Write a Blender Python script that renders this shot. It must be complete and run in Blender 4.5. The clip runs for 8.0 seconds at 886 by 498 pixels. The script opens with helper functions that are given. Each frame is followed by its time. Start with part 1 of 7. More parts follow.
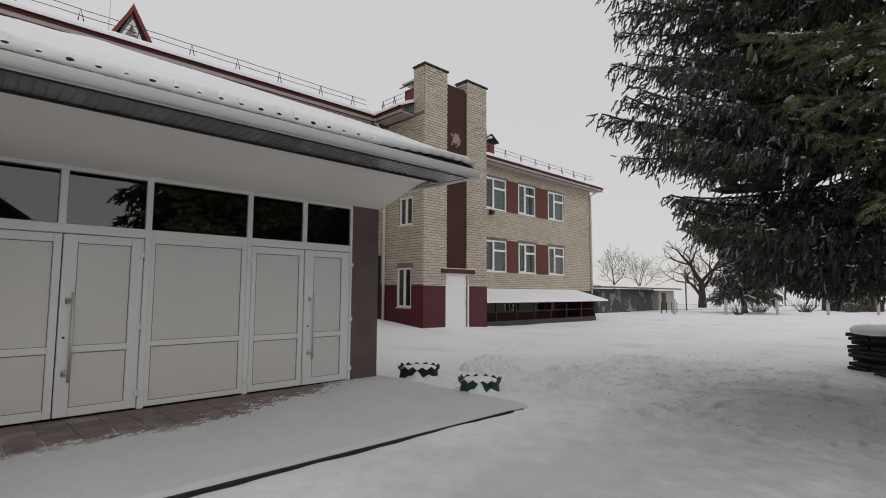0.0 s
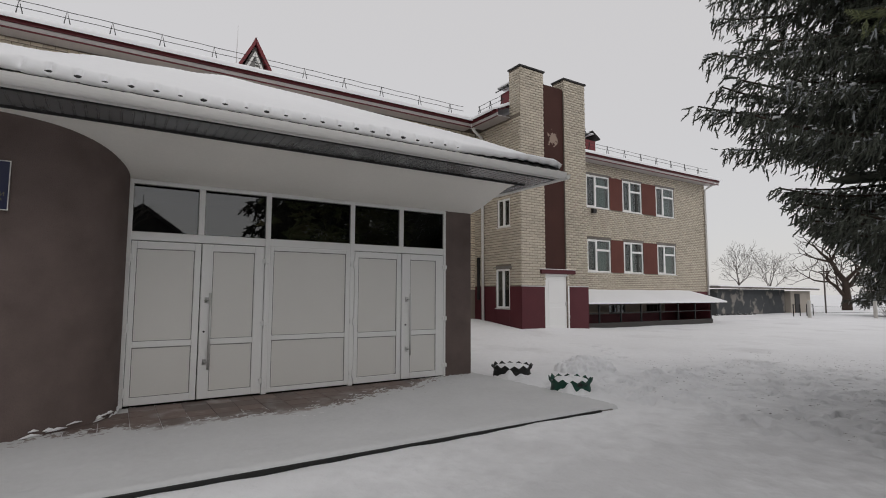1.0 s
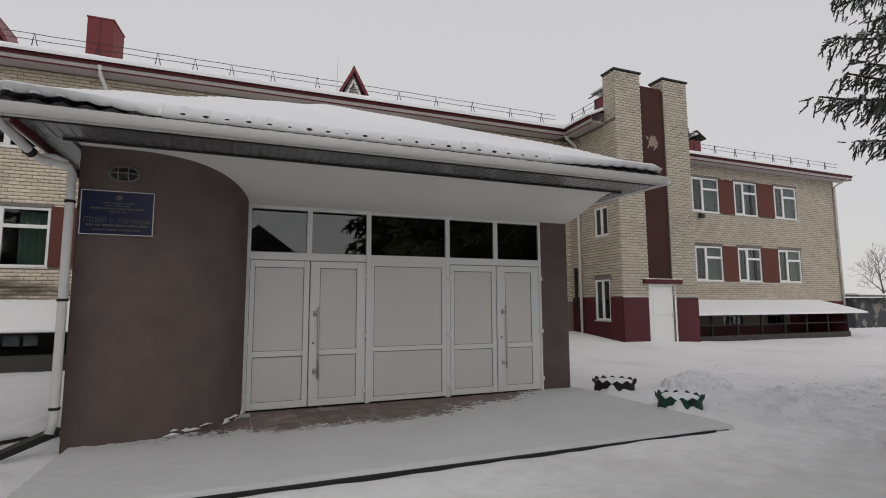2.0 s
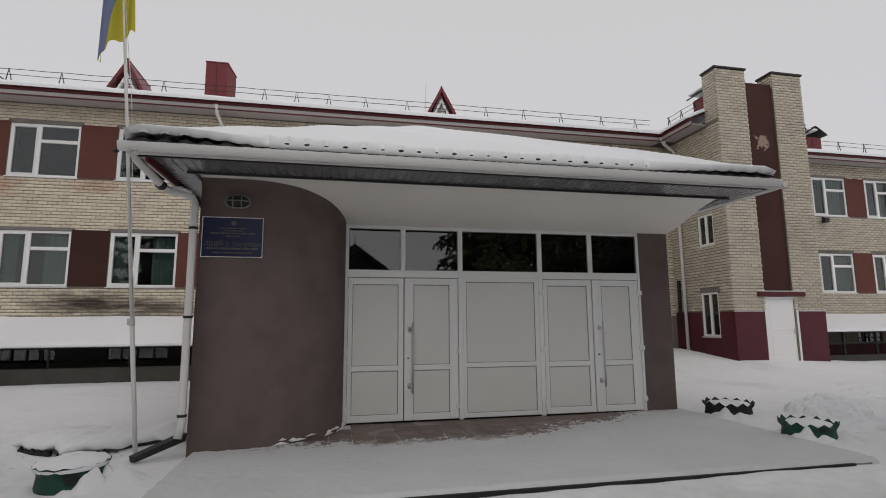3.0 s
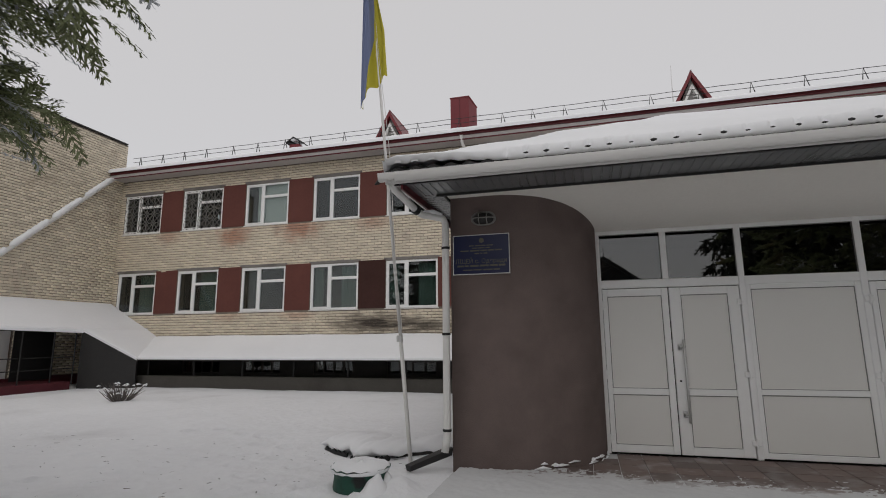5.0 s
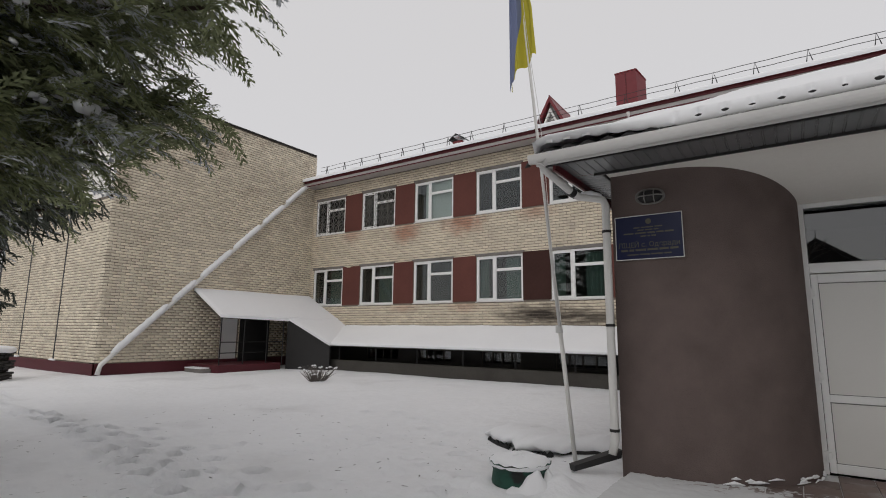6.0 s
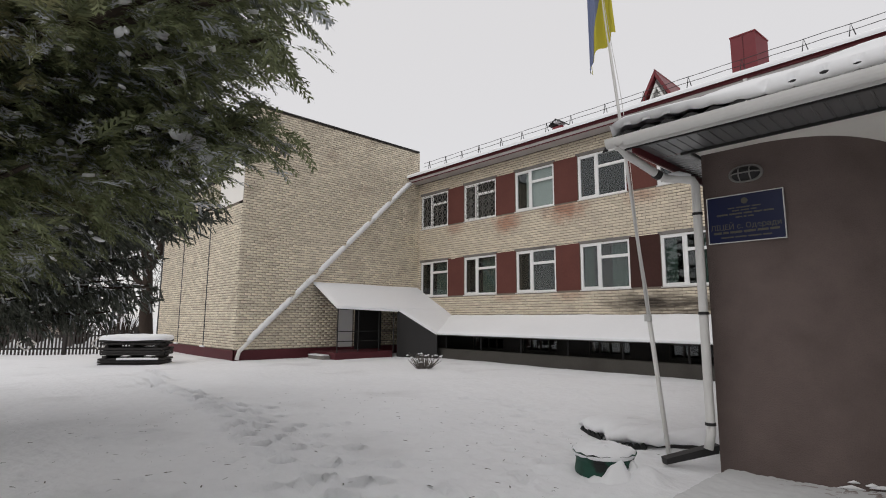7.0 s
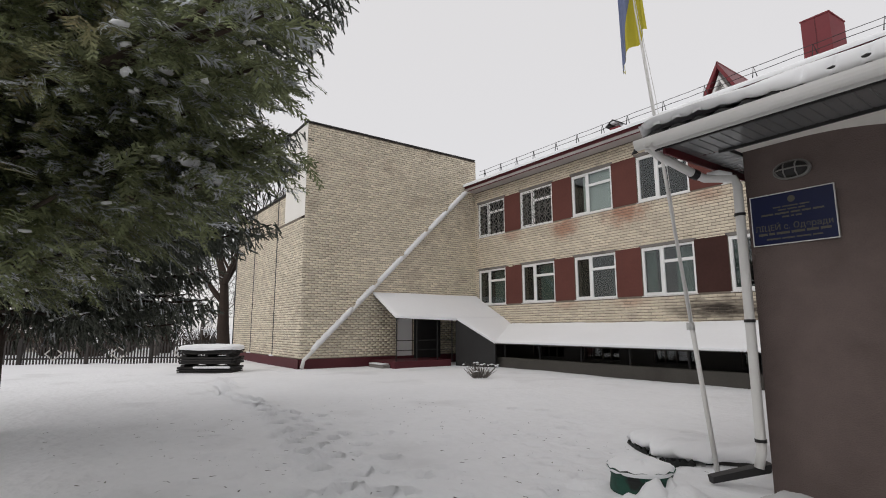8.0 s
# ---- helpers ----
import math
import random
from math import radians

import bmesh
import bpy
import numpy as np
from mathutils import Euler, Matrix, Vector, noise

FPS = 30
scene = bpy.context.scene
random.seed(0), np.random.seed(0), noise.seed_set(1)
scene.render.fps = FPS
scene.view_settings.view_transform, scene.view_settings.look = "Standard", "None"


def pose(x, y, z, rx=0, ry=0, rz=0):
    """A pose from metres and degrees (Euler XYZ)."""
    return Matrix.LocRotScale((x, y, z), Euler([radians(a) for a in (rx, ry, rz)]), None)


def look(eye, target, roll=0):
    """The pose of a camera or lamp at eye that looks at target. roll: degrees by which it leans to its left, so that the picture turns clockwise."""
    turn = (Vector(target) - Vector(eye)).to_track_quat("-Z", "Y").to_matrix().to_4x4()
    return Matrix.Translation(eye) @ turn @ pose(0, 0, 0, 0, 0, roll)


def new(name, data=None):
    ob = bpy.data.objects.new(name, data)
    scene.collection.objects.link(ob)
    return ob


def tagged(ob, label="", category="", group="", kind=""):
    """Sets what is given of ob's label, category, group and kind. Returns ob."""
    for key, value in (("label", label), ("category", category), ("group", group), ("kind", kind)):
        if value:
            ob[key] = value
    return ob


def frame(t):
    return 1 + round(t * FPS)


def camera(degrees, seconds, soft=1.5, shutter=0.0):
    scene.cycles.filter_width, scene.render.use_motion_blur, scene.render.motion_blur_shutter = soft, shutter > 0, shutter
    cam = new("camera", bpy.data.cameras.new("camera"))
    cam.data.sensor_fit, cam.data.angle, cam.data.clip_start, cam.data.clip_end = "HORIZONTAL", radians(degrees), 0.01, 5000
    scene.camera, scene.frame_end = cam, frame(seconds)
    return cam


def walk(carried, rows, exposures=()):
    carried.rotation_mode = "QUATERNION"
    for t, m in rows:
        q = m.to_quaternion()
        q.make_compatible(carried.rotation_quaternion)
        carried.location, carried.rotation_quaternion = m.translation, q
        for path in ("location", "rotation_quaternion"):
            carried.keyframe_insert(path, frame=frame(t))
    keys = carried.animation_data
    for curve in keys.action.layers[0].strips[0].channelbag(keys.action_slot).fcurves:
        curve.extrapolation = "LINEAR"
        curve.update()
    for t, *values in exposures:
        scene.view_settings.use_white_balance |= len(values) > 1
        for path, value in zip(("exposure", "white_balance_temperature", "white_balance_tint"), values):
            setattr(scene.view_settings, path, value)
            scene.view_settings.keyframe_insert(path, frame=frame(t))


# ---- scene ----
EXPOSURES = [(0.0, -0.15), (2.5, -0.17), (4.5, -0.19), (5.2, -0.18), (6.5, 0.03), (8.0, 0.12)]
cam = camera(81.63, 8.0, 1.0)
# seconds, x, y, z, yaw, pitch, roll
ROWS = [
    (0, 0.664, -1.014, 1.480, -44.32, 4.80, -0.30),
    (0.5, 0.706, -1.266, 1.481, -38.27, 4.84, -0.45),
    (1, 0.649, -1.423, 1.472, -32.60, 4.89, -0.19),
    (2.5, 0.625, -1.493, 1.480, -16.82, 7.10, 0.33),
    (3, 0.618, -1.481, 1.486, -11.82, 7.97, 0.37),
    (3.5, 0.632, -1.449, 1.493, -6.47, 8.31, 0.47),
    (4, 0.675, -1.361, 1.479, -0.32, 8.67, 0.68),
    (4.5, 0.638, -1.192, 1.465, 6.29, 9.33, 0.89),
    (5, 0.587, -1.028, 1.491, 15.54, 9.94, 0.47),
    (6.5, 0.790, -0.648, 1.460, 41.59, 8.34, -0.61),
    (7, 1.018, -0.616, 1.462, 46.82, 7.88, -0.35),
    (7.5, 1.163, -0.509, 1.489, 51.37, 7.72, -0.01),
    (8, 1.303, -0.294, 1.487, 54.37, 8.75, 0.11),
]
walk(cam, [(t, pose(x, y, z, 90 + pitch, roll, yaw)) for t, x, y, z, yaw, pitch, roll in ROWS], EXPOSURES)
# ---- world and sun: a closed, even overcast ----
world = bpy.data.worlds.new("overcast")
scene.world = world
world.use_nodes = True
wt = world.node_tree
wt.nodes.clear()
w_out = wt.nodes.new("ShaderNodeOutputWorld")
w_bg = wt.nodes.new("ShaderNodeBackground")
w_sky = wt.nodes.new("ShaderNodeTexSky")
w_sky.sky_type = "NISHITA"
w_sky.sun_disc = False
w_sky.sun_elevation = radians(45)
w_sky.sun_rotation = radians(174)
w_mix = wt.nodes.new("ShaderNodeMix")
w_mix.data_type = "RGBA"
w_mix.inputs["Factor"].default_value = 0.985
w_mix.inputs["B"].default_value = (0.668, 0.648, 0.642, 1)
wt.links.new(w_sky.outputs["Color"], w_mix.inputs["A"])
wt.links.new(w_mix.outputs["Result"], w_bg.inputs["Color"])
w_bg.inputs["Strength"].default_value = 1.0
wt.links.new(w_bg.outputs["Background"], w_out.inputs["Surface"])

sun_data = bpy.data.lights.new("sun", "SUN")
sun_data.energy = 0.65
sun_data.angle = radians(60)
sun_data.color = (1.0, 0.97, 0.94)
sun = new("sun", sun_data)
sun.matrix_world = look((2, -17, 19), (0, 2, 0))

# ---- materials ----


def material(name, color, rough=0.7, metal=0.0, vary=0.12, fine=30.0, coarse=1.2, bump=0.15, dark=None, dark_at=(0.55, 0.75),
             dark_scale=2.0, by_piece=0.0, spec=0.3, stretch=(1, 1, 1), gap=0.01):
    """Grain at a fine and a coarse scale, an optional second colour in stains, and an optional tone by piece."""
    m = bpy.data.materials.new(name)
    m.use_nodes = True
    nt = m.node_tree
    b = nt.nodes["Principled BSDF"]
    b.inputs["Roughness"].default_value = rough
    b.inputs["Metallic"].default_value = metal
    b.inputs["Specular IOR Level"].default_value = spec
    tc = nt.nodes.new("ShaderNodeNewGeometry")
    mp = nt.nodes.new("ShaderNodeMapping")
    mp.inputs["Scale"].default_value = stretch
    nt.links.new(tc.outputs["Position"], mp.inputs["Vector"])

    def tex(scale, detail=4.0):
        n = nt.nodes.new("ShaderNodeTexNoise")
        n.inputs["Scale"].default_value = scale
        n.inputs["Detail"].default_value = detail
        nt.links.new(mp.outputs["Vector"], n.inputs["Vector"])
        return n.outputs["Fac"]

    def maths(op, a, c):
        n = nt.nodes.new("ShaderNodeMath")
        n.operation = op
        for i, v in enumerate((a, c)):
            if isinstance(v, (int, float)):
                n.inputs[i].default_value = v
            else:
                nt.links.new(v, n.inputs[i])
        return n.outputs[0]

    f, c = tex(fine), tex(coarse)
    tone = maths("ADD", maths("MULTIPLY", f, vary), maths("MULTIPLY", c, vary * 1.6))
    tone = maths("ADD", tone, 1.0 - vary * 1.3)
    if by_piece:
        oi = nt.nodes.new("ShaderNodeObjectInfo")
        r = maths("FRACT", maths("ADD", oi.outputs["Random"], tc.outputs["Random Per Island"]), 0.0)
        tone = maths("MULTIPLY", tone, maths("ADD", maths("MULTIPLY", r, by_piece), 1.0 - by_piece * 0.5))
    col = nt.nodes.new("ShaderNodeRGB")
    col.outputs[0].default_value = (*color, 1)
    base = col.outputs[0]
    if dark:
        st = tex(dark_scale, 6.0)
        rm = nt.nodes.new("ShaderNodeMapRange")
        rm.inputs["From Min"].default_value, rm.inputs["From Max"].default_value = dark_at
        nt.links.new(st, rm.inputs["Value"])
        mx = nt.nodes.new("ShaderNodeMix")
        mx.data_type = "RGBA"
        nt.links.new(rm.outputs["Result"], mx.inputs["Factor"])
        nt.links.new(base, mx.inputs["A"])
        mx.inputs["B"].default_value = (*dark, 1)
        base = mx.outputs["Result"]
    vm = nt.nodes.new("ShaderNodeVectorMath")
    vm.operation = "SCALE"
    nt.links.new(base, vm.inputs[0])
    nt.links.new(tone, vm.inputs["Scale"])
    nt.links.new(vm.outputs["Vector"], b.inputs["Base Color"])
    if bump:
        bp = nt.nodes.new("ShaderNodeBump")
        bp.inputs["Strength"].default_value = bump
        bp.inputs["Distance"].default_value = gap
        nt.links.new(f, bp.inputs["Height"])
        nt.links.new(bp.outputs["Normal"], b.inputs["Normal"])
    return m


def dusting(m, y0, y1, color):
    """Blown snow dust that thins out from y1 to y0, patchy."""
    nt = m.node_tree
    b = nt.nodes["Principled BSDF"]
    link = b.inputs["Base Color"].links[0].from_socket
    geo = nt.nodes.new("ShaderNodeNewGeometry")
    nz = nt.nodes.new("ShaderNodeTexNoise")
    nz.inputs["Scale"].default_value = 5.0
    nz.inputs["Detail"].default_value = 9.0
    nt.links.new(geo.outputs["Position"], nz.inputs["Vector"])
    xyz = nt.nodes.new("ShaderNodeSeparateXYZ")
    nt.links.new(geo.outputs["Position"], xyz.inputs[0])
    ma = nt.nodes.new("ShaderNodeMath")
    ma.operation = "MULTIPLY_ADD"
    nt.links.new(nz.outputs["Fac"], ma.inputs[0])
    ma.inputs[1].default_value = 0.9
    nt.links.new(xyz.outputs["Y"], ma.inputs[2])
    rm = nt.nodes.new("ShaderNodeMapRange")
    rm.interpolation_type = "SMOOTHSTEP"
    rm.inputs["From Min"].default_value, rm.inputs["From Max"].default_value = y0 + 0.45, y1 + 0.45
    rm.inputs["To Min"].default_value, rm.inputs["To Max"].default_value = 0.06, 0.97
    nt.links.new(ma.outputs[0], rm.inputs["Value"])
    mx = nt.nodes.new("ShaderNodeMix")
    mx.data_type = "RGBA"
    nt.links.new(rm.outputs["Result"], mx.inputs["Factor"])
    nt.links.new(link, mx.inputs["A"])
    mx.inputs["B"].default_value = (*color, 1)
    nt.links.new(mx.outputs["Result"], b.inputs["Base Color"])


def leafy(m, share):
    """Thin leaves: part of the light passes through them."""
    nt = m.node_tree
    b, out = nt.nodes["Principled BSDF"], nt.nodes["Material Output"]
    tr = nt.nodes.new("ShaderNodeBsdfTranslucent")
    nt.links.new(b.inputs["Base Color"].links[0].from_socket, tr.inputs["Color"])
    mx = nt.nodes.new("ShaderNodeMixShader")
    mx.inputs[0].default_value = share
    nt.links.new(b.outputs[0], mx.inputs[1])
    nt.links.new(tr.outputs[0], mx.inputs[2])
    nt.links.new(mx.outputs[0], out.inputs["Surface"])


def blotch(m, spots, color, scale=3.5, stretch=(1, 1, 1), soft=(0.72, 1.45)):
    """Soot, rust and greyed snow with a place of their own: soft ellipses (x, y, z, rx, ry, rz, strength) laid over the
    base colour.
    """
    nt = m.node_tree
    b = nt.nodes["Principled BSDF"]
    link = b.inputs["Base Color"].links[0].from_socket
    geo = nt.nodes.new("ShaderNodeNewGeometry")
    nz = nt.nodes.new("ShaderNodeTexNoise")
    nz.inputs["Scale"].default_value = scale
    nz.inputs["Detail"].default_value = 6.0
    mp = nt.nodes.new("ShaderNodeMapping")
    mp.inputs["Scale"].default_value = stretch
    nt.links.new(geo.outputs["Position"], mp.inputs["Vector"])
    nt.links.new(mp.outputs["Vector"], nz.inputs["Vector"])
    for x, y, z, rx, ry, rz, s in spots:
        sub = nt.nodes.new("ShaderNodeVectorMath")
        sub.operation = "SUBTRACT"
        nt.links.new(geo.outputs["Position"], sub.inputs[0])
        sub.inputs[1].default_value = (x, y, z)
        div = nt.nodes.new("ShaderNodeVectorMath")
        div.operation = "DIVIDE"
        nt.links.new(sub.outputs[0], div.inputs[0])
        div.inputs[1].default_value = (rx, ry, rz)
        ln = nt.nodes.new("ShaderNodeVectorMath")
        ln.operation = "LENGTH"
        nt.links.new(div.outputs[0], ln.inputs[0])
        ad = nt.nodes.new("ShaderNodeMath")
        ad.operation = "ADD"
        nt.links.new(ln.outputs["Value"], ad.inputs[0])
        nt.links.new(nz.outputs["Fac"], ad.inputs[1])
        rm = nt.nodes.new("ShaderNodeMapRange")
        rm.inputs["From Min"].default_value, rm.inputs["From Max"].default_value = soft
        rm.inputs["To Min"].default_value = s
        rm.inputs["To Max"].default_value = 0.0
        nt.links.new(ad.outputs[0], rm.inputs["Value"])
        mx = nt.nodes.new("ShaderNodeMix")
        mx.data_type = "RGBA"
        nt.links.new(rm.outputs["Result"], mx.inputs["Factor"])
        nt.links.new(link, mx.inputs["A"])
        mx.inputs["B"].default_value = (*color, 1)
        link = mx.outputs["Result"]
    nt.links.new(link, b.inputs["Base Color"])
    return m


def glass_material(name, tint=(0.7, 0.75, 0.75), gloss=1.0, low=0.055):
    m = bpy.data.materials.new(name)
    m.use_nodes = True
    nt = m.node_tree
    nt.nodes.clear()
    out = nt.nodes.new("ShaderNodeOutputMaterial")
    tr = nt.nodes.new("ShaderNodeBsdfTransparent")
    tr.inputs["Color"].default_value = (*tint, 1)
    gl = nt.nodes.new("ShaderNodeBsdfGlossy")
    gl.inputs["Roughness"].default_value = 0.01
    gl.inputs["Color"].default_value = (gloss, gloss, gloss, 1)
    # double glazing: about a sixth mirrored straight on, more at a slant
    lw = nt.nodes.new("ShaderNodeLayerWeight")
    lw.inputs["Blend"].default_value = 0.5
    pw = nt.nodes.new("ShaderNodeMath")
    pw.operation = "POWER"
    pw.inputs[1].default_value = 4.0
    nt.links.new(lw.outputs["Facing"], pw.inputs[0])
    fr = nt.nodes.new("ShaderNodeMapRange")
    fr.inputs["To Min"].default_value = low
    fr.inputs["To Max"].default_value = 0.95
    nt.links.new(pw.outputs[0], fr.inputs["Value"])
    mx = nt.nodes.new("ShaderNodeMixShader")
    nt.links.new(fr.outputs[0], mx.inputs[0])
    nt.links.new(tr.outputs[0], mx.inputs[1])
    nt.links.new(gl.outputs[0], mx.inputs[2])
    nt.links.new(mx.outputs[0], out.inputs["Surface"])
    return m


SNOW = material("snow", (0.83, 0.835, 0.85), 0.75, vary=0.05, fine=9, coarse=0.5, bump=0.35, spec=0.15, gap=0.02)
GROUND_SNOW = material("trodden_snow", (0.80, 0.805, 0.82), 0.7, vary=0.10, fine=7, coarse=0.4, bump=0.75, spec=0.2,
                       dark=(0.66, 0.66, 0.67), dark_at=(0.56, 0.78), dark_scale=0.55, gap=0.04)
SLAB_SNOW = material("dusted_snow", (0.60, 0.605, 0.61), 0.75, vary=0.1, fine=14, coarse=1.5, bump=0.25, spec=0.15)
# brick copies toned as light falls: stair block and wing darker, hall lighter
BRICK_DIM = material("silicate_brick_dim", (0.53, 0.475, 0.39), 0.85, vary=0.16, fine=38, coarse=0.8, bump=0.5, by_piece=0.2,
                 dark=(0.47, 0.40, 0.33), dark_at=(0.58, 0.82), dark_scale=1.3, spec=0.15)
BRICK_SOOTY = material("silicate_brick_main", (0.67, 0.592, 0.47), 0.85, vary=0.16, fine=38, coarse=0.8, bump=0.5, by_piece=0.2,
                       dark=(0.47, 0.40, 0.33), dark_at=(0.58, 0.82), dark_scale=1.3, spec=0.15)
HALL_BRICK_LIT = material("silicate_brick_hall_lit", (0.70, 0.625, 0.50), 0.85, vary=0.18, fine=38, coarse=0.6, bump=0.5, by_piece=0.28,
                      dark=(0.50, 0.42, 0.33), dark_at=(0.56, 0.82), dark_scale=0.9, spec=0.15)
MORTAR = material("old_mortar", (0.20, 0.17, 0.14), 0.95, vary=0.2, fine=60, bump=0.5, spec=0.1)
RED_PANEL = material("red_brown_panel", (0.125, 0.046, 0.037), 0.75, vary=0.25, fine=18, coarse=1.1, bump=0.25, spec=0.2)
DARK_PANEL = material("sooty_panel", (0.055, 0.026, 0.022), 0.85, vary=0.3, fine=14, coarse=1.5, bump=0.25, spec=0.15)
TOWER_RED = material("tower_red_plaster", (0.062, 0.027, 0.022), 0.8, vary=0.3, fine=22, coarse=1.0, bump=0.4, spec=0.2)
BASE_RED = material("maroon_base_paint", (0.088, 0.018, 0.024), 0.6, vary=0.25, fine=16, coarse=0.9, bump=0.3)
BROWN_PLASTER = material("brown_plaster", (0.158, 0.122, 0.113), 0.9, vary=0.24, fine=90, coarse=3.5, bump=0.8, spec=0.15,
                         dark=(0.125, 0.097, 0.089), dark_at=(0.42, 0.80), dark_scale=2.6)
WHITE_PVC = material("white_pvc", (0.82, 0.82, 0.81), 0.35, vary=0.04, fine=20, bump=0.03, spec=0.4)
DOOR_PANEL = material("door_panel", (0.73, 0.72, 0.69), 0.45, vary=0.05, fine=120, bump=0.12, spec=0.35)
WHITE_PLASTER = material("white_plaster", (0.80, 0.775, 0.725), 0.85, vary=0.07, fine=24, coarse=0.9, bump=0.2, spec=0.2)
WHITE_METAL = material("white_metal", (0.70, 0.69, 0.67), 0.4, vary=0.08, fine=9, coarse=1.4, bump=0.05, spec=0.4)
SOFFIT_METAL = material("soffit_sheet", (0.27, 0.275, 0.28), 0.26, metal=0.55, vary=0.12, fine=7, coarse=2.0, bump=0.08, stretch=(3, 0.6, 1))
FASCIA_RED = material("maroon_metal", (0.10, 0.016, 0.02), 0.45, vary=0.15, fine=12, bump=0.06)
ROOF_RED = material("red_roof_metal", (0.16, 0.024, 0.03), 0.45, vary=0.2, fine=10, coarse=2.0, bump=0.1)
EAVE_GREY = material("weathered_eave_sheet", (0.44, 0.41, 0.40), 0.5, vary=0.14, fine=7, coarse=0.9, bump=0.06)
GRILLE_GREY = material("grille_paint", (0.17, 0.165, 0.155), 0.6, vary=0.15, fine=14, bump=0.05)
LAMP_GREY = material("lamp_grey", (0.24, 0.23, 0.22), 0.5, vary=0.15, fine=14, bump=0.05)
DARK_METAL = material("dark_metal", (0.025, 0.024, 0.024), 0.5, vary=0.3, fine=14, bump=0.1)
BLACK = material("dark_gasket", (0.17, 0.17, 0.165), 0.6, vary=0.2, bump=0.0)
STEEL = material("brushed_steel", (0.62, 0.62, 0.61), 0.35, metal=0.45, vary=0.1, fine=60, bump=0.05)
CONCRETE = material("grey_concrete", (0.21, 0.195, 0.18), 0.9, vary=0.3, fine=22, coarse=0.9, bump=0.6, dark=(0.09, 0.08, 0.072), dark_at=(0.5, 0.7), dark_scale=0.9)
# darker copies of the concrete: under-canopy shade is put into their colour
KERB = material("shaded_kerb_concrete", (0.075, 0.07, 0.062), 0.9, vary=0.3, fine=22, coarse=0.9, bump=0.6, dark=(0.05, 0.045, 0.04), dark_at=(0.5, 0.7), dark_scale=0.9)
DARK_CONCRETE = material("darkened_concrete", (0.06, 0.056, 0.053), 0.9, vary=0.3, fine=20, coarse=0.8, bump=0.5)
TILE = material("brown_tile", (0.125, 0.078, 0.062), 0.5, vary=0.22, fine=26, coarse=1.5, bump=0.15, by_piece=0.5,
                dark=(0.30, 0.28, 0.27), dark_at=(0.52, 0.8), dark_scale=3.0)
dusting(TILE, 5.3, 4.72, (0.72, 0.725, 0.74))
# near-black, as the dimness indoors is put into the paint
INTERIOR = material("dim_interior_paint", (0.055, 0.055, 0.05), 0.9, vary=0.15, bump=0.0)
CURTAIN = material("green_curtain", (0.12, 0.17, 0.14), 0.9, vary=0.3, fine=14, coarse=3.0, bump=0.1, stretch=(3, 1, 0.3))
BLIND = material("pale_blind", (0.74, 0.74, 0.68), 0.9, vary=0.08, fine=30, bump=0.05)
GLASS = glass_material("window_glass")
DARK_GLASS = glass_material("tinted_glass", (0.2, 0.22, 0.22), 1.0, 0.12)
SIGN_BLUE = material("sign_blue", (0.006, 0.010, 0.048), 0.3, vary=0.12, fine=8, bump=0.02, spec=0.4)
SIGN_GOLD = material("sign_gold", (0.105, 0.095, 0.07), 0.45, vary=0.1, bump=0.0)
FLAG_BLUE = material("flag_blue", (0.20, 0.235, 0.38), 0.85, vary=0.15, fine=50, bump=0.1, spec=0.1)
FLAG_YELLOW = material("flag_yellow", (0.52, 0.46, 0.06), 0.85, vary=0.15, fine=50, bump=0.1, spec=0.1)
TYRE_GREEN = material("green_tyre_paint", (0.016, 0.068, 0.048), 0.6, vary=0.35, fine=18, coarse=5.0, bump=0.3, dark=(0.015, 0.017, 0.016), dark_at=(0.5, 0.62), dark_scale=6.0)
RUBBER = material("black_rubber", (0.02, 0.021, 0.02), 0.7, vary=0.3, fine=24, bump=0.3)
WOOD_DARK = material("weathered_board", (0.036, 0.034, 0.033), 0.9, vary=0.35, fine=22, coarse=2.5, bump=0.5, by_piece=0.5, stretch=(1, 4, 4))
BARK = material("bark", (0.055, 0.04, 0.032), 0.95, vary=0.4, fine=16, coarse=2.5, bump=0.9, stretch=(1, 1, 0.35), gap=0.03)
FAR_BARK = material("far_bark", (0.13, 0.115, 0.105), 0.95, vary=0.25, fine=4, coarse=0.7, bump=0.2)
SPRUCE = material("spruce_needles", (0.125, 0.136, 0.112), 0.75, vary=0.3, fine=2.5, coarse=0.6, bump=0.0, by_piece=0.9, spec=0.2)
THUJA = material("thuja_sprays", (0.225, 0.25, 0.135), 0.75, vary=0.35, fine=2.5, coarse=0.7, bump=0.0, by_piece=0.9, spec=0.2,
                 dark=(0.20, 0.155, 0.08), dark_at=(0.58, 0.75), dark_scale=1.1)
leafy(SPRUCE, 0.15)
leafy(THUJA, 0.2)
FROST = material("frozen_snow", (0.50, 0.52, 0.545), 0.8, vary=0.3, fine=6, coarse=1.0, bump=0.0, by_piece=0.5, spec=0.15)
FAR_GREEN = material("far_conifer", (0.09, 0.093, 0.078), 0.9, vary=0.3, fine=2.0, bump=0.0, by_piece=0.8)
FENCE_WOOD = material("fence_wood", (0.05, 0.045, 0.042), 0.9, vary=0.3, fine=14, bump=0.3, by_piece=0.4)
POST_WHITE = material("whitewashed_post", (0.50, 0.48, 0.45), 0.9, vary=0.2, fine=10, bump=0.3)
HOUSE_WALL = material("house_plaster", (0.42, 0.38, 0.33), 0.9, vary=0.15, fine=4, bump=0.1)
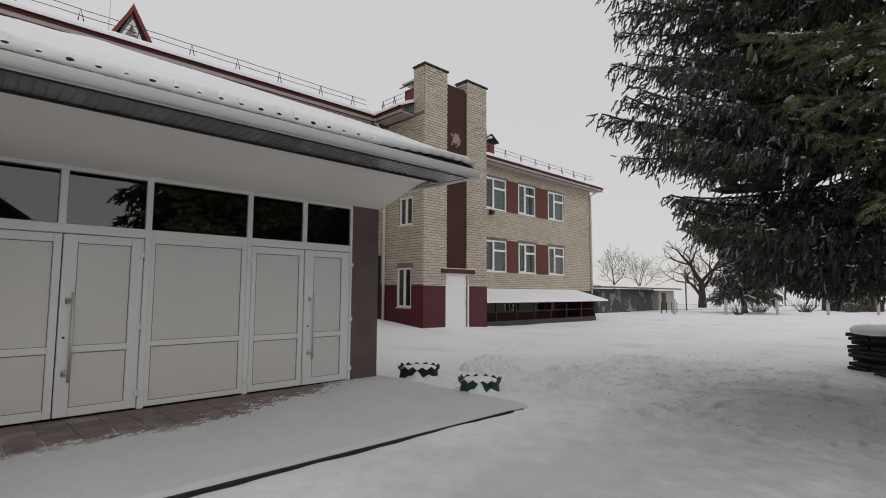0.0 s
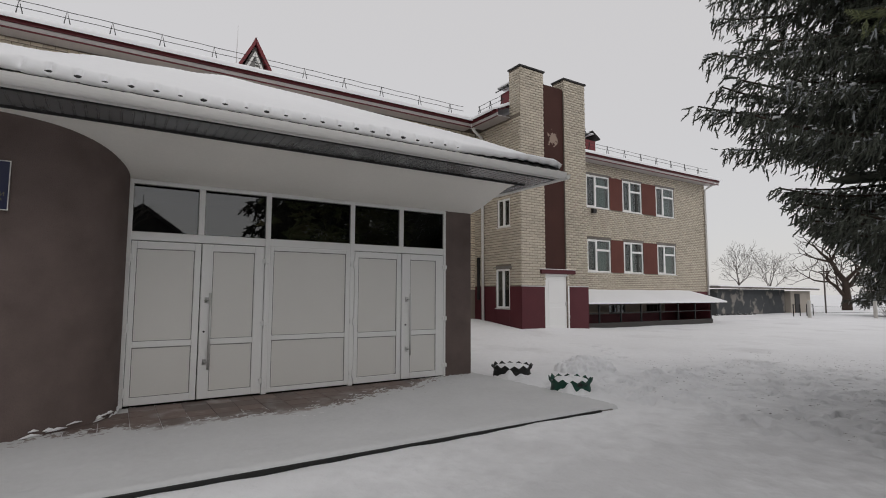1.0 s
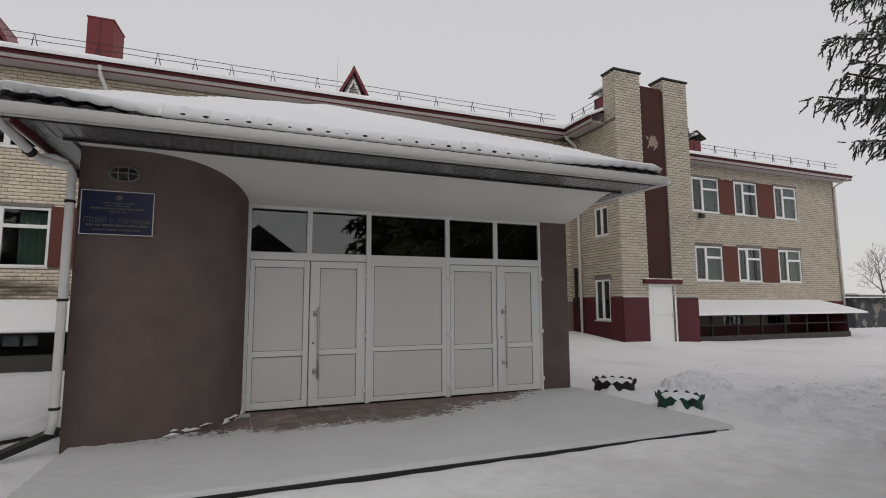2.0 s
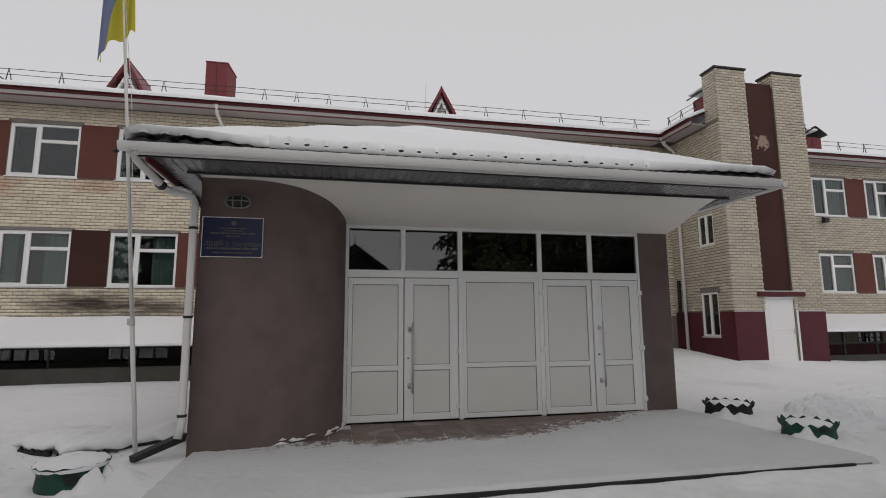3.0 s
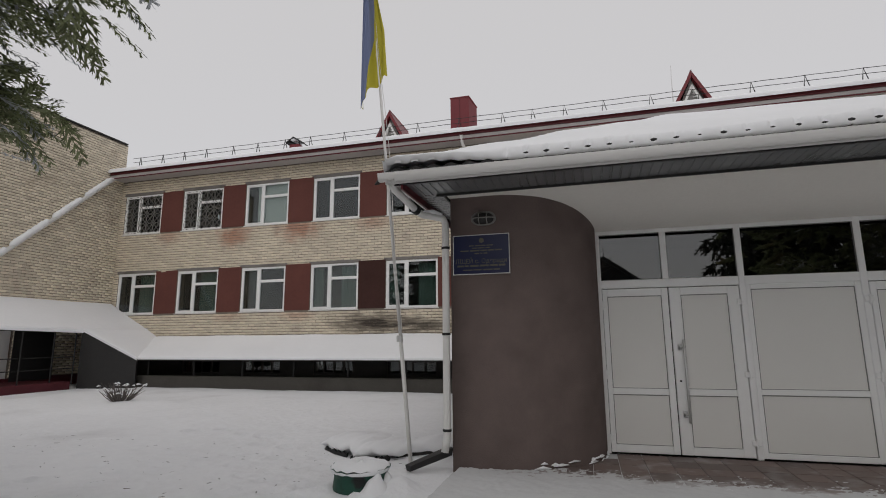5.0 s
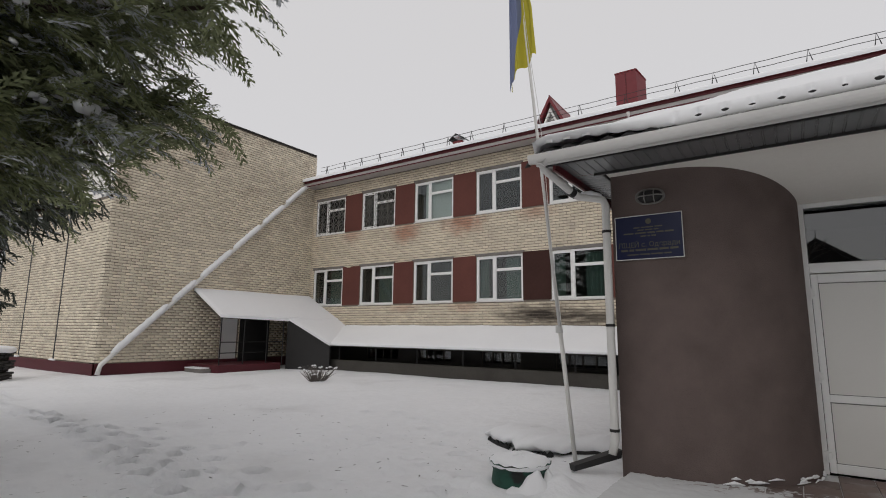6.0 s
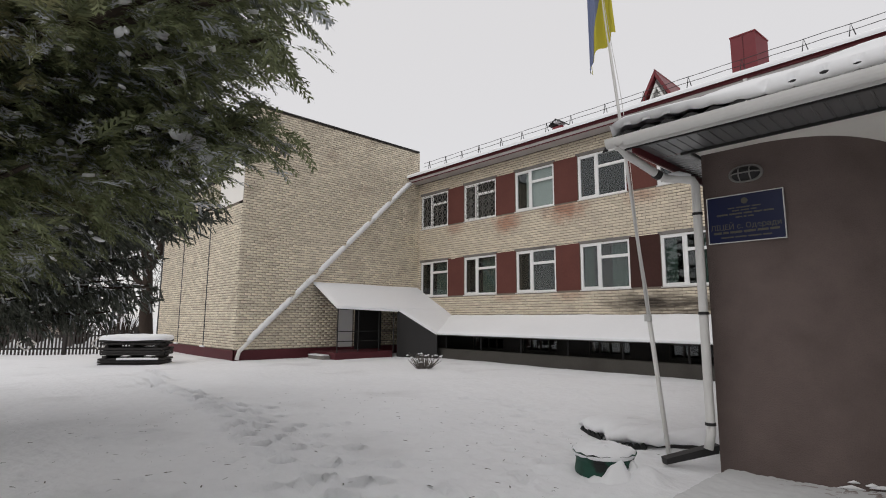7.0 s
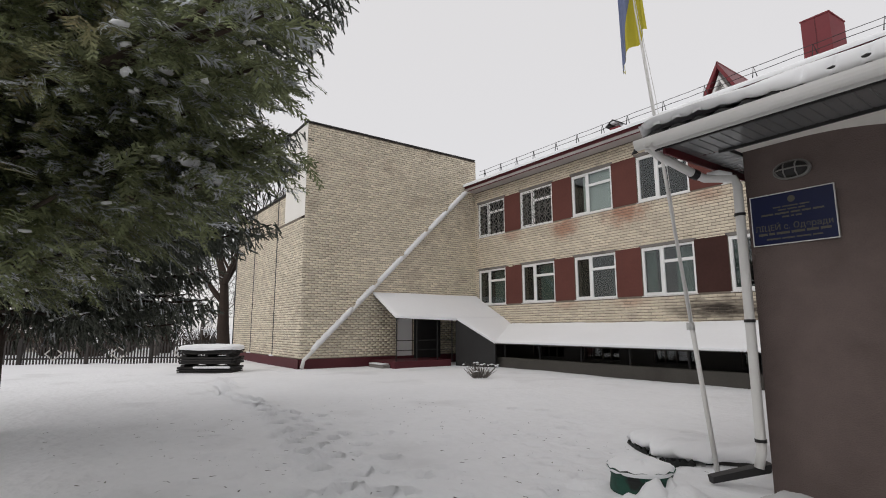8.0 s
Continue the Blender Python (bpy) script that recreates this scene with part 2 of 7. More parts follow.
MURAL = material("painted_shed_wall", (0.075, 0.08, 0.085), 0.85, vary=0.4, fine=1.8, coarse=0.5, bump=0.2, dark=(0.27, 0.25, 0.23), dark_at=(0.54, 0.62), dark_scale=1.3)
# grey trodden ice, with the east trees' shade darkened into the same ellipses
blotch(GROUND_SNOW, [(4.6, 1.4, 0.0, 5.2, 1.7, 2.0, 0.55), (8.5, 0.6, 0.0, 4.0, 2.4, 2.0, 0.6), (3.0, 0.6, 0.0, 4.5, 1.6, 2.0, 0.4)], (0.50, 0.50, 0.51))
blotch(TOWER_RED, [(14.80, 12.9, 7.45, 0.75, 3.0, 0.75, 0.9)], (0.34, 0.26, 0.21), 7.0, (1, 1, 1), (0.78, 0.86))
blotch(BRICK_SOOTY, [(-6.5, 15.5, 2.05, 2.3, 3.0, 0.55, 0.95), (-4.6, 15.5, 1.95, 1.8, 3.0, 0.4, 0.8)], (0.035, 0.028, 0.024), 3.0, (0.6, 1, 3.2), (0.7, 1.3))
blotch(BRICK_SOOTY, [(-12.4, 15.5, 5.5, 1.0, 2.0, 0.6, 0.75), (-9.6, 15.5, 5.6, 1.2, 2.0, 0.65, 0.75), (-15.4, 15.5, 5.6, 0.8, 2.0, 0.4, 0.45),
                     (-9.5, 15.5, 2.4, 0.9, 2.0, 0.3, 0.4), (-12.4, 15.5, 2.4, 0.9, 2.0, 0.3, 0.35), (-6.6, 15.5, 5.6, 0.9, 2.0, 0.4, 0.45)], (0.40, 0.17, 0.105))

# ---- building helpers ----
rng = np.random.default_rng(7)


class Geo:
    """Collects vertices and faces for one mesh."""

    def __init__(self):
        self.v, self.f = [], []

    def face(self, pts):
        n = len(self.v)
        self.v += [tuple(p) for p in pts]
        self.f.append(tuple(range(n, n + len(pts))))

    def hexa(self, p):
        """Eight corners: four of the bottom ring, four of the top ring."""
        n = len(self.v)
        self.v += [tuple(q) for q in p]
        for q in ((3, 2, 1, 0), (4, 5, 6, 7), (0, 1, 5, 4), (1, 2, 6, 5), (2, 3, 7, 6), (3, 0, 4, 7)):
            self.f.append(tuple(n + i for i in q))
        return self

    def ring(self, u0, u1, z0, z1, w, d0, d1, fn):
        """A rectangular frame in one piece, w wide, from depth d0 to d1, its front edges cut."""
        n = len(self.v)
        c = 0.008
        sect = [(0.0, d0), (0.0, d1 - c), (c, d1), (w - c, d1), (w, d1 - c), (w, d0)]
        for q, d in sect:
            self.v += [fn(u0 + q, d, z0 + q), fn(u1 - q, d, z0 + q), fn(u1 - q, d, z1 - q), fn(u0 + q, d, z1 - q)]
        m = len(sect)
        for i in range(m):
            j = (i + 1) % m
            for k in range(4):
                l = (k + 1) % 4
                self.f.append((n + i * 4 + k, n + i * 4 + l, n + j * 4 + l, n + j * 4 + k))
        return self

    def box(self, x0, y0, z0, x1, y1, z1, c=0.0, fn=None):
        """A box, with its edges cut by c; fn maps its own axes to the world."""
        fn = fn or (lambda a, b, d: (a, b, d))
        x0, x1 = sorted((x0, x1))
        y0, y1 = sorted((y0, y1))
        z0, z1 = sorted((z0, z1))
        if c <= 0:
            return self.hexa([fn(*q) for q in ((x0, y0, z0), (x1, y0, z0), (x1, y1, z0), (x0, y1, z0), (x0, y0, z1), (x1, y0, z1), (x1, y1, z1), (x0, y1, z1))])
        c = min(c, (x1 - x0) * 0.45, (y1 - y0) * 0.45, (z1 - z0) * 0.45)
        n = len(self.v)
        lo, hi = (x0, y0, z0), (x1, y1, z1)
        at = {}
        for i in range(8):
            s = (i & 1, i >> 1 & 1, i >> 2 & 1)
            corner = [hi[k] if s[k] else lo[k] for k in range(3)]
            for ax in range(3):
                p = [corner[k] if k == ax else corner[k] + (-c if s[k] else c) for k in range(3)]
                at[i, ax] = len(self.v)
                self.v.append(fn(*p))
        for ax in range(3):
            o = [k for k in range(3) if k != ax]
            for side in (0, 1):
                ring = [(0, 0), (1, 0), (1, 1), (0, 1)]
                self.f.append(tuple(at[(side << ax) | (a << o[0]) | (b << o[1]), ax] for a, b in ring))
        for ax in range(3):
            o = [k for k in range(3) if k != ax]
            for a in (0, 1):
                for b in (0, 1):
                    i0 = (a << o[0]) | (b << o[1])
                    i1 = i0 | (1 << ax)
                    self.f.append((at[i0, o[0]], at[i1, o[0]], at[i1, o[1]], at[i0, o[1]]))
        for i in range(8):
            self.f.append((at[i, 0], at[i, 1], at[i, 2]))
        return self

    def tube(self, pts, r, n=8, cap=True):
        """A round bar along points, r one radius or one a point."""
        pts = [Vector(p) for p in pts]
        rs = r if isinstance(r, (list, tuple)) else [r] * len(pts)
        start = len(self.v)
        side = None
        for i, p in enumerate(pts):
            d = (pts[min(i + 1, len(pts) - 1)] - pts[max(i - 1, 0)]).normalized()
            if side is None:
                side = d.orthogonal().normalized()
            side = (side - d * side.dot(d)).normalized()
            up = d.cross(side)
            for k in range(n):
                a = 2 * math.pi * k / n
                self.v.append(tuple(p + (side * math.cos(a) + up * math.sin(a)) * rs[i]))
        for i in range(len(pts) - 1):
            for k in range(n):
                a, b = start + i * n + k, start + i * n + (k + 1) % n
                self.f.append((a, b, b + n, a + n))
        if cap:
            self.f.append(tuple(start + k for k in reversed(range(n))))
            self.f.append(tuple(start + (len(pts) - 1) * n + k for k in range(n)))
        return self

    def grid(self, rows):
        """A sheet through rows of points."""
        n, w = len(self.v), len(rows[0])
        for r in rows:
            self.v += [tuple(p) for p in r]
        for i in range(len(rows) - 1):
            for j in range(w - 1):
                a = n + i * w + j
                self.f.append((a, a + 1, a + w + 1, a + w))
        return self


def mesh_of(name, geo, mat, smooth=False):
    me = bpy.data.meshes.new(name)
    me.from_pydata(geo.v, [], geo.f)
    me.materials.append(mat)
    if smooth:
        me.polygons.foreach_set("use_smooth", [True] * len(me.polygons))
    me.update()
    return me


def mesh_np(name, verts, faces, mat, smooth=False):
    """A mesh from arrays; all faces have the same number of corners."""
    me = bpy.data.meshes.new(name)
    k = faces.shape[1]
    me.vertices.add(len(verts))
    me.vertices.foreach_set("co", np.asarray(verts, dtype=np.float32).ravel())
    me.loops.add(faces.size)
    me.loops.foreach_set("vertex_index", faces.astype(np.int32).ravel())
    me.polygons.add(len(faces))
    me.polygons.foreach_set("loop_start", np.arange(0, faces.size, k, dtype=np.int32))
    me.materials.append(mat)
    me.update(calc_edges=True)
    if smooth:
        me.polygons.foreach_set("use_smooth", [True] * len(faces))
    return me


def part(name, geo, mat, parent, label="", smooth=False):
    me = geo if isinstance(geo, bpy.types.Mesh) else mesh_of(name, geo, mat, smooth)
    ob = new(name, me)
    ob.parent = parent
    if parent is not None:
        ob.matrix_parent_inverse = Matrix.Translation(-parent_origin(parent))
    if label:
        ob["label"] = label
    return ob


def parent_origin(ob):
    """Parts carry world coordinates: only a top-level thing has a place to undo."""
    return Vector(ob.location) if ob.parent is None else Vector((0, 0, 0))


def thing(name, loc, label, category, group="", kind=""):
    ob = new(name)
    ob.location = loc
    ob.empty_display_size = 0.2
    return tagged(ob, label, category, group, kind)


def solo(name, geo, mat, label, category, group="", kind="", smooth=False):
    me = geo if isinstance(geo, bpy.types.Mesh) else mesh_of(name, geo, mat, smooth)
    return tagged(new(name, me), label, category, group, kind)

# ---- the ground: one sheet of snow to the horizon ----


def spread(a, b, fine, far):
    xs = list(np.arange(a, b + 1e-6, fine))
    step = fine
    up, down = [xs[-1]], [xs[0]]
    while up[-1] < far:
        step *= 1.13
        up.append(up[-1] + step)
    step = fine
    while down[-1] > -far:
        step *= 1.13
        down.append(down[-1] - step)
    return np.array(down[:0:-1] + xs + up[1:])


def swell(x, y, cx, cy, rx, ry, h):
    return h * np.exp(-((x - cx) / rx) ** 2 - ((y - cy) / ry) ** 2)


gx, gy = np.meshgrid(spread(-9.0, 13.0, 0.07, 900.0), spread(-1.2, 8.0, 0.07, 900.0))
gz = np.full(gx.shape, -0.06)
gz += 0.012 * np.sin(gx * 0.9 + 0.4 * np.sin(gy * 0.7)) * np.cos(gy * 0.8 + 1.0) + 0.008 * np.sin(gx * 2.3 + gy * 1.7) * np.sin(gy * 2.9 - gx)
gz += 0.006 * np.sin(gx * 7.1 + 2 * np.sin(gy * 3.3)) * np.sin(gy * 6.3 + 1.5 * np.sin(gx * 4.1))
gz += swell(gx, gy, 12.6, 15.6, 1.6, 1.9, 0.5) + swell(gx, gy, 14.0, 12.8, 4.0, 2.0, 0.22)
gz += swell(gx, gy, 8.25, 5.5, 0.9, 0.6, 0.10) + swell(gx, gy, 9.4, 5.8, 0.7, 0.45, 0.08)
gz += swell(gx, gy, -2.0, 6.4, 0.85, 0.55, 0.14) + swell(gx, gy, -3.0, 6.6, 0.8, 0.5, 0.10)
gz += swell(gx, gy, 6.9, 5.55, 0.5, 0.35, 0.08) + swell(gx, gy, 6.7, 4.0, 0.55, 0.4, 0.06) + swell(gx, gy, -1.6, 4.2, 0.55, 0.4, 0.05) + swell(gx, gy, -1.38, 4.3, 0.15, 0.2, 0.13)
gz += 0.026 * np.exp(-((gy - 3.0) / 0.4) ** 2) * ((gx > -0.5) & (gx < 6.3))
# under the entrance slab the ground lies lower
inside = (gx > -0.93) & (gx < 6.1) & (gy > 3.17) & (gy < 6.6)
gz[inside] = -0.16
# footprints and scuffs
dents = []


def track(pts, step, deep):
    """Footprints left and right of a line."""
    k = 0
    for (ax, ay), (bx, by) in zip(pts, pts[1:]):
        n = max(1, int(math.hypot(bx - ax, by - ay) / step))
        nx, ny = -(by - ay), bx - ax
        m = math.hypot(nx, ny)
        for i in range(n):
            q, o = i / n, 0.13 * (-1) ** k
            dents.append((ax + (bx - ax) * q + nx / m * o + rng.normal(0, 0.04), ay + (by - ay) * q + ny / m * o + rng.normal(0, 0.04), rng.uniform(0.10, 0.14), deep * rng.uniform(0.9, 1.5)))
            k += 1


track([(-1.4, 1.8), (-3.4, 2.1), (-4.7, 2.25), (-6.1, 2.5), (-7.9, 2.85), (-10.4, 2.95), (-13.0, 2.85), (-17.0, 4.0)], 0.33, 0.19)
track([(-1.2, 2.2), (-3.0, 2.6), (-5.2, 2.9), (-8.4, 3.3)], 0.38, 0.10)
track([(-2.2, 3.6), (-3.4, 5.4), (-5.0, 6.8), (-6.6, 6.9)], 0.5, 0.09)
track([(6.6, 4.6), (8.5, 4.5), (11.0, 4.6), (13.0, 4.2)], 0.4, 0.10)
track([(7.0, 4.0), (9.0, 3.2), (11.5, 2.6), (13.0, 1.6)], 0.4, 0.09)
track([(9.6, 5.9), (11.5, 7.5), (13.0, 9.5)], 0.45, 0.09)
for i in range(520):
    dents.append((rng.uniform(6.8, 13.0), rng.uniform(-0.8, 5.2), rng.uniform(0.06, 0.12), rng.uniform(0.03, 0.085)))
for i in range(170):
    dents.append((rng.uniform(-7.0, -1.5), rng.uniform(0.0, 5.5), rng.uniform(0.05, 0.12), rng.uniform(0.02, 0.06)))
for cx, cy, r, h in dents:
    near = (abs(gx - cx) < 0.5) & (abs(gy - cy) < 0.5)
    q = ((gx[near] - cx) ** 2 + ((gy[near] - cy) * 1.3) ** 2) / r ** 2
    gz[near] += -h * np.exp(-q ** 3) + 0.3 * h * np.exp(-(np.sqrt(q) - 1.5) ** 2 * 4)
h, w = gx.shape
ids = np.arange(h * w).reshape(h, w)
quads = np.stack([ids[:-1, :-1], ids[:-1, 1:], ids[1:, 1:], ids[1:, :-1]], -1).reshape(-1, 4)
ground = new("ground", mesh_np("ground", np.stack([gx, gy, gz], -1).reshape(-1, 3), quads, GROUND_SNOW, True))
tagged(ground, "uneven snow-covered yard with footprints and trodden patches", "snow ground", kind="structure")

# ---- brick walls ----


def face_y(plane):
    return lambda u, d, z: (u, plane - d, z)


def face_xp(plane):
    return lambda u, d, z: (plane + d, u, z)


def face_xm(plane):
    return lambda u, d, z: (plane - d, u, z)


def wall_core(geo, fn, u0, u1, z0, z1, holes, thick):
    """A slab behind the face in one connected piece, with the openings cut through."""
    us = sorted({u0, u1, *[u for q in holes for u in q[:2] if u0 < u < u1]})
    zs = sorted({z0, z1, *[z for q in holes for z in q[2:] if z0 < z < z1]})
    nu, nz_ = len(us) - 1, len(zs) - 1

    def solid(i, j):
        if not (0 <= i < nu and 0 <= j < nz_):
            return False
        um, zm = (us[i] + us[i + 1]) / 2, (zs[j] + zs[j + 1]) / 2
        return not any(q[0] < um < q[1] and q[2] < zm < q[3] for q in holes)
    at = {}

    def vert(i, j, d):
        if (i, j, d) not in at:
            at[i, j, d] = len(geo.v)
            geo.v.append(fn(us[i], -thick if d else 0.0, zs[j]))
        return at[i, j, d]
    for i in range(nu):
        for j in range(nz_):
            if not solid(i, j):
                continue
            ring = [(i, j), (i + 1, j), (i + 1, j + 1), (i, j + 1)]
            geo.f.append(tuple(vert(*q, 0) for q in ring))
            geo.f.append(tuple(vert(*q, 1) for q in ring[::-1]))
            for k, (di, dj) in enumerate(((0, -1), (1, 0), (0, 1), (-1, 0))):
                if not solid(i + di, j + dj):
                    p, q = ring[k], ring[(k + 1) % 4]
                    geo.f.append((vert(*p, 1), vert(*q, 1), vert(*q, 0), vert(*p, 0)))


def courses(u0, u1, z0, z1, holes):
    """Running bond of sand-lime bricks: (u, u, z, z) of each."""
    out = []
    n = int((z1 - z0) / 0.1)
    for i in range(n):
        za = z0 + i * 0.1
        zb = za + 0.086
        free = [(u0, u1)]
        for a, b, c, d in holes:
            if min(zb, d) - max(za, c) > 0.03:
                nxt = []
                for p, q in free:
                    if b <= p or a >= q:
                        nxt.append((p, q))
                    else:
                        if a - p > 0.03:
                            nxt.append((p, a))
                        if q - b > 0.03:
                            nxt.append((b, q))
                free = nxt
        shift = 0.131 if i % 2 else 0.0
        for p, q in free:
            k = math.floor((p - u0 - shift) / 0.262)
            while True:
                a = u0 + shift + k * 0.262
                k += 1
                if a >= q:
                    break
                s, e = max(a, p), min(a + 0.256, q)
                if e - s > 0.035:
                    out.append((s, e, za, zb))
    return out


def brick_faces(rects, fn, proud=0.015):
    """All bricks of a face as one array mesh: five sides each, edges slightly cut, each set a little in or out."""
    r = np.array(rects)
    n = len(r)
    d = proud + rng.uniform(-0.005, 0.006, n)
    c = 0.006
    j = rng.uniform(-0.003, 0.003, (n, 4))
    u0, u1, z0, z1 = r[:, 0] + j[:, 0], r[:, 1] + j[:, 1], r[:, 2] + j[:, 2], r[:, 3] + j[:, 3]
    zero = np.full(n, -0.004)
    corner = [(u0, zero, z0), (u1, zero, z0), (u1, zero, z1), (u0, zero, z1), (u0 + c, d, z0 + c), (u1 - c, d, z0 + c), (u1 - c, d, z1 - c), (u0 + c, d, z1 - c)]
    v = np.stack([np.stack(fn(*q), -1) for q in corner], 1).reshape(-1, 3)
    q = np.array([(4, 5, 6, 7), (0, 1, 5, 4), (1, 2, 6, 5), (2, 3, 7, 6), (3, 0, 4, 7)])
    f = (np.arange(n)[:, None, None] * 8 + q[None]).reshape(-1, 4)
    return v, f


def lay_bricks(parent, fn, rects, mat, single=None):
    """Bricks of one face; whole ones inside the stretch 'single' become parts of their own on one shared mesh."""
    alone, rest = [], []
    for q in rects:
        inside = single and single[0] <= q[0] and q[1] <= single[1] and single[2] <= q[2] and q[3] <= single[3] and abs(q[1] - q[0] - 0.256) < 1e-6
        (alone if inside and len(alone) < 300 else rest).append(q)
    v, f = brick_faces(rest, fn)
    ob = part("brickwork", mesh_np("brickwork", v, f, mat), mat, parent, "courses of pale sand-lime brick")
    ob["kind"] = "stuff"
    if alone:
        one = Geo()
        c = 0.006
        p = [fn(*q) for q in ((-0.128, -0.004, 0), (0.128, -0.004, 0), (0.128, -0.004, 0.086), (-0.128, -0.004, 0.086),
                              (-0.128 + c, 0.012, c), (0.128 - c, 0.012, c), (0.128 - c, 0.012, 0.086 - c), (-0.128 + c, 0.012, 0.086 - c))]
        org = Vector(fn(0, 0, 0))
        one.hexa([Vector(q) - org for q in p])
        me = mesh_of("brick", one, mat)
        inv = Matrix.Translation(-parent_origin(parent))
        for a, b, c0, d0 in alone:
            ob = new("brick", me)
            ob.parent = parent
            ob.matrix_parent_inverse = inv
            ob.location = fn((a + b) / 2, rng.uniform(-0.005, 0.005), c0)


def window(parent, fn, u0, u1, z0, z1, style="three", dress="", name="window"):
    """A white plastic window set back in its opening: frame, panes, sill, and what hangs behind it."""
    g = Geo()
    dep, fr, th = -0.085, 0.07, 0.07
    g.ring(u0, u1, z0, z1, fr, dep, dep + th, fn)
    # cellar frames and bars take the darkened concretes for the shade around them
    win = part(name, g, DARK_CONCRETE if name == "cellar_window" else WHITE_PVC, parent, "cellar window frame with shade put into its colour" if name == "cellar_window" else "white plastic window frame")

    def bar(kind, a, b, c, d):
        part(kind, Geo().box(a, dep, b, c, dep + th, d, 0.008, fn), KERB if name == "cellar_window" else WHITE_PVC, win)
    um, zm = u0 + (u1 - u0) * 0.41, z0 + (z1 - z0) * 0.68
    i = fr
    if style == "three":
        bar("mullion", um - 0.05, z0 + fr, um + 0.05, z1 - fr)
        bar("transom", um + 0.05, zm - 0.05, u1 - fr, zm + 0.05)
        panes = [(u0 + i, um - 0.05, z0 + i, z1 - i), (um + 0.05, u1 - i, z0 + i, zm - 0.05), (um + 0.05, u1 - i, zm + 0.05, z1 - i)]
        a, b, c, d = panes[0]
        part("sash", Geo().ring(a, b, c, d, 0.04, dep + 0.02, dep + th + 0.012, fn), WHITE_PVC, win)
        part("window_handle", Geo().box(b - 0.03, dep + th + 0.01, (c + d) / 2 + 0.3, b - 0.01, dep + th + 0.03, (c + d) / 2 + 0.42, 0.005, fn), WHITE_PVC, win)
    elif style == "two":
        um = (u0 + u1) / 2
        bar("mullion", um - 0.05, z0 + fr, um + 0.05, z1 - fr)
        panes = [(u0 + i, um - 0.05, z0 + i, z1 - i), (um + 0.05, u1 - i, z0 + i, z1 - i)]
    else:
        for s in (0.25, 0.5, 0.75):
            q = u0 + (u1 - u0) * s
            bar("mullion", q - 0.03, z0 + fr, q + 0.03, z1 - fr)
        panes = [(u0 + i, u1 - i, z0 + i, z1 - i)]
    for a, b, c, d in panes:
        p = Geo().box(a - 0.01, dep + 0.025, c - 0.01, b + 0.01, dep + 0.033, d + 0.01, fn=fn)
        ob = part("pane", p, GLASS, win)
        ob.visible_shadow = False
    if style != "low":
        s = Geo().box(u0 - 0.03, -0.03, z0 - 0.035, u1 + 0.03, 0.05, z0 - 0.005, 0.006, fn)
        part("sill", s, WHITE_METAL, win, "white metal sill")
    if dress in ("curtain", "half"):
        spans = [(u0 + 0.05, u0 + 0.42), (u1 - 0.75, u1 - 0.05)] if dress == "curtain" else [(um + 0.15, u1 - 0.08)]
        for a, b in spans:
            top, bottom, back = [], [], []
            n = 28
            for k in range(n + 1):
                u = a + (b - a) * k / n
                wv = 0.035 * math.sin(k * 1.35) + 0.012 * math.sin(k * 3.1)
                top.append(fn(u, dep - 0.14 + wv * 0.6, z1 - 0.1))
                bottom.append(fn(u, dep - 0.14 + wv, z0 + 0.02))
            part("curtain", Geo().grid([top, bottom]), CURTAIN, win, "hanging green curtain", True)
    if dress == "blind":
        part("blind", Geo().box(um - 0.3, dep - 0.08, z0 + 0.03, u1 - 0.02, dep - 0.06, z1 - 0.04, fn=fn), BLIND, win, "pale drawn blind")
    if dress == "grille":
        gg = Geo()
        r = 0.19
        nx, nz = int((u1 - u0 - 0.1) / (r * 1.75)), int((z1 - z0 - 0.1) / (r * 1.75))
        sx, sz = (u1 - u0 - 0.12) / nx, (z1 - z0 - 0.12) / nz
        for a in range(nx):
            for b in range(nz):
                cu, cz = u0 + 0.06 + (a + 0.5) * sx, z0 + 0.06 + (b + 0.5) * sz
                pts = [fn(cu + sx * 0.52 * math.cos(t), -0.018, cz + sz * 0.52 * math.sin(t)) for t in np.linspace(0, 2 * math.pi, 9)]
                gg.tube(pts, 0.017, 4, False)
                for t in (0.785, 2.356):
                    e = (math.cos(t) * sx * 0.7, math.sin(t) * sz * 0.7)
                    gg.tube([fn(cu - e[0], -0.018, cz - e[1]), fn(cu + e[0], -0.018, cz + e[1])], 0.013, 4, False)
        part("grille", gg, GRILLE_GREY, win, "grey wrought-iron grille of rings and crosses")
    return win


def snow_roof(parent, rows_fn, na, nb, name="snow_cover", label="thick layer of smooth snow"):
    rows = [[rows_fn(a / na, b / nb) for b in range(nb + 1)] for a in range(na + 1)]
    return part(name, Geo().grid(rows), SNOW, parent, label, True)


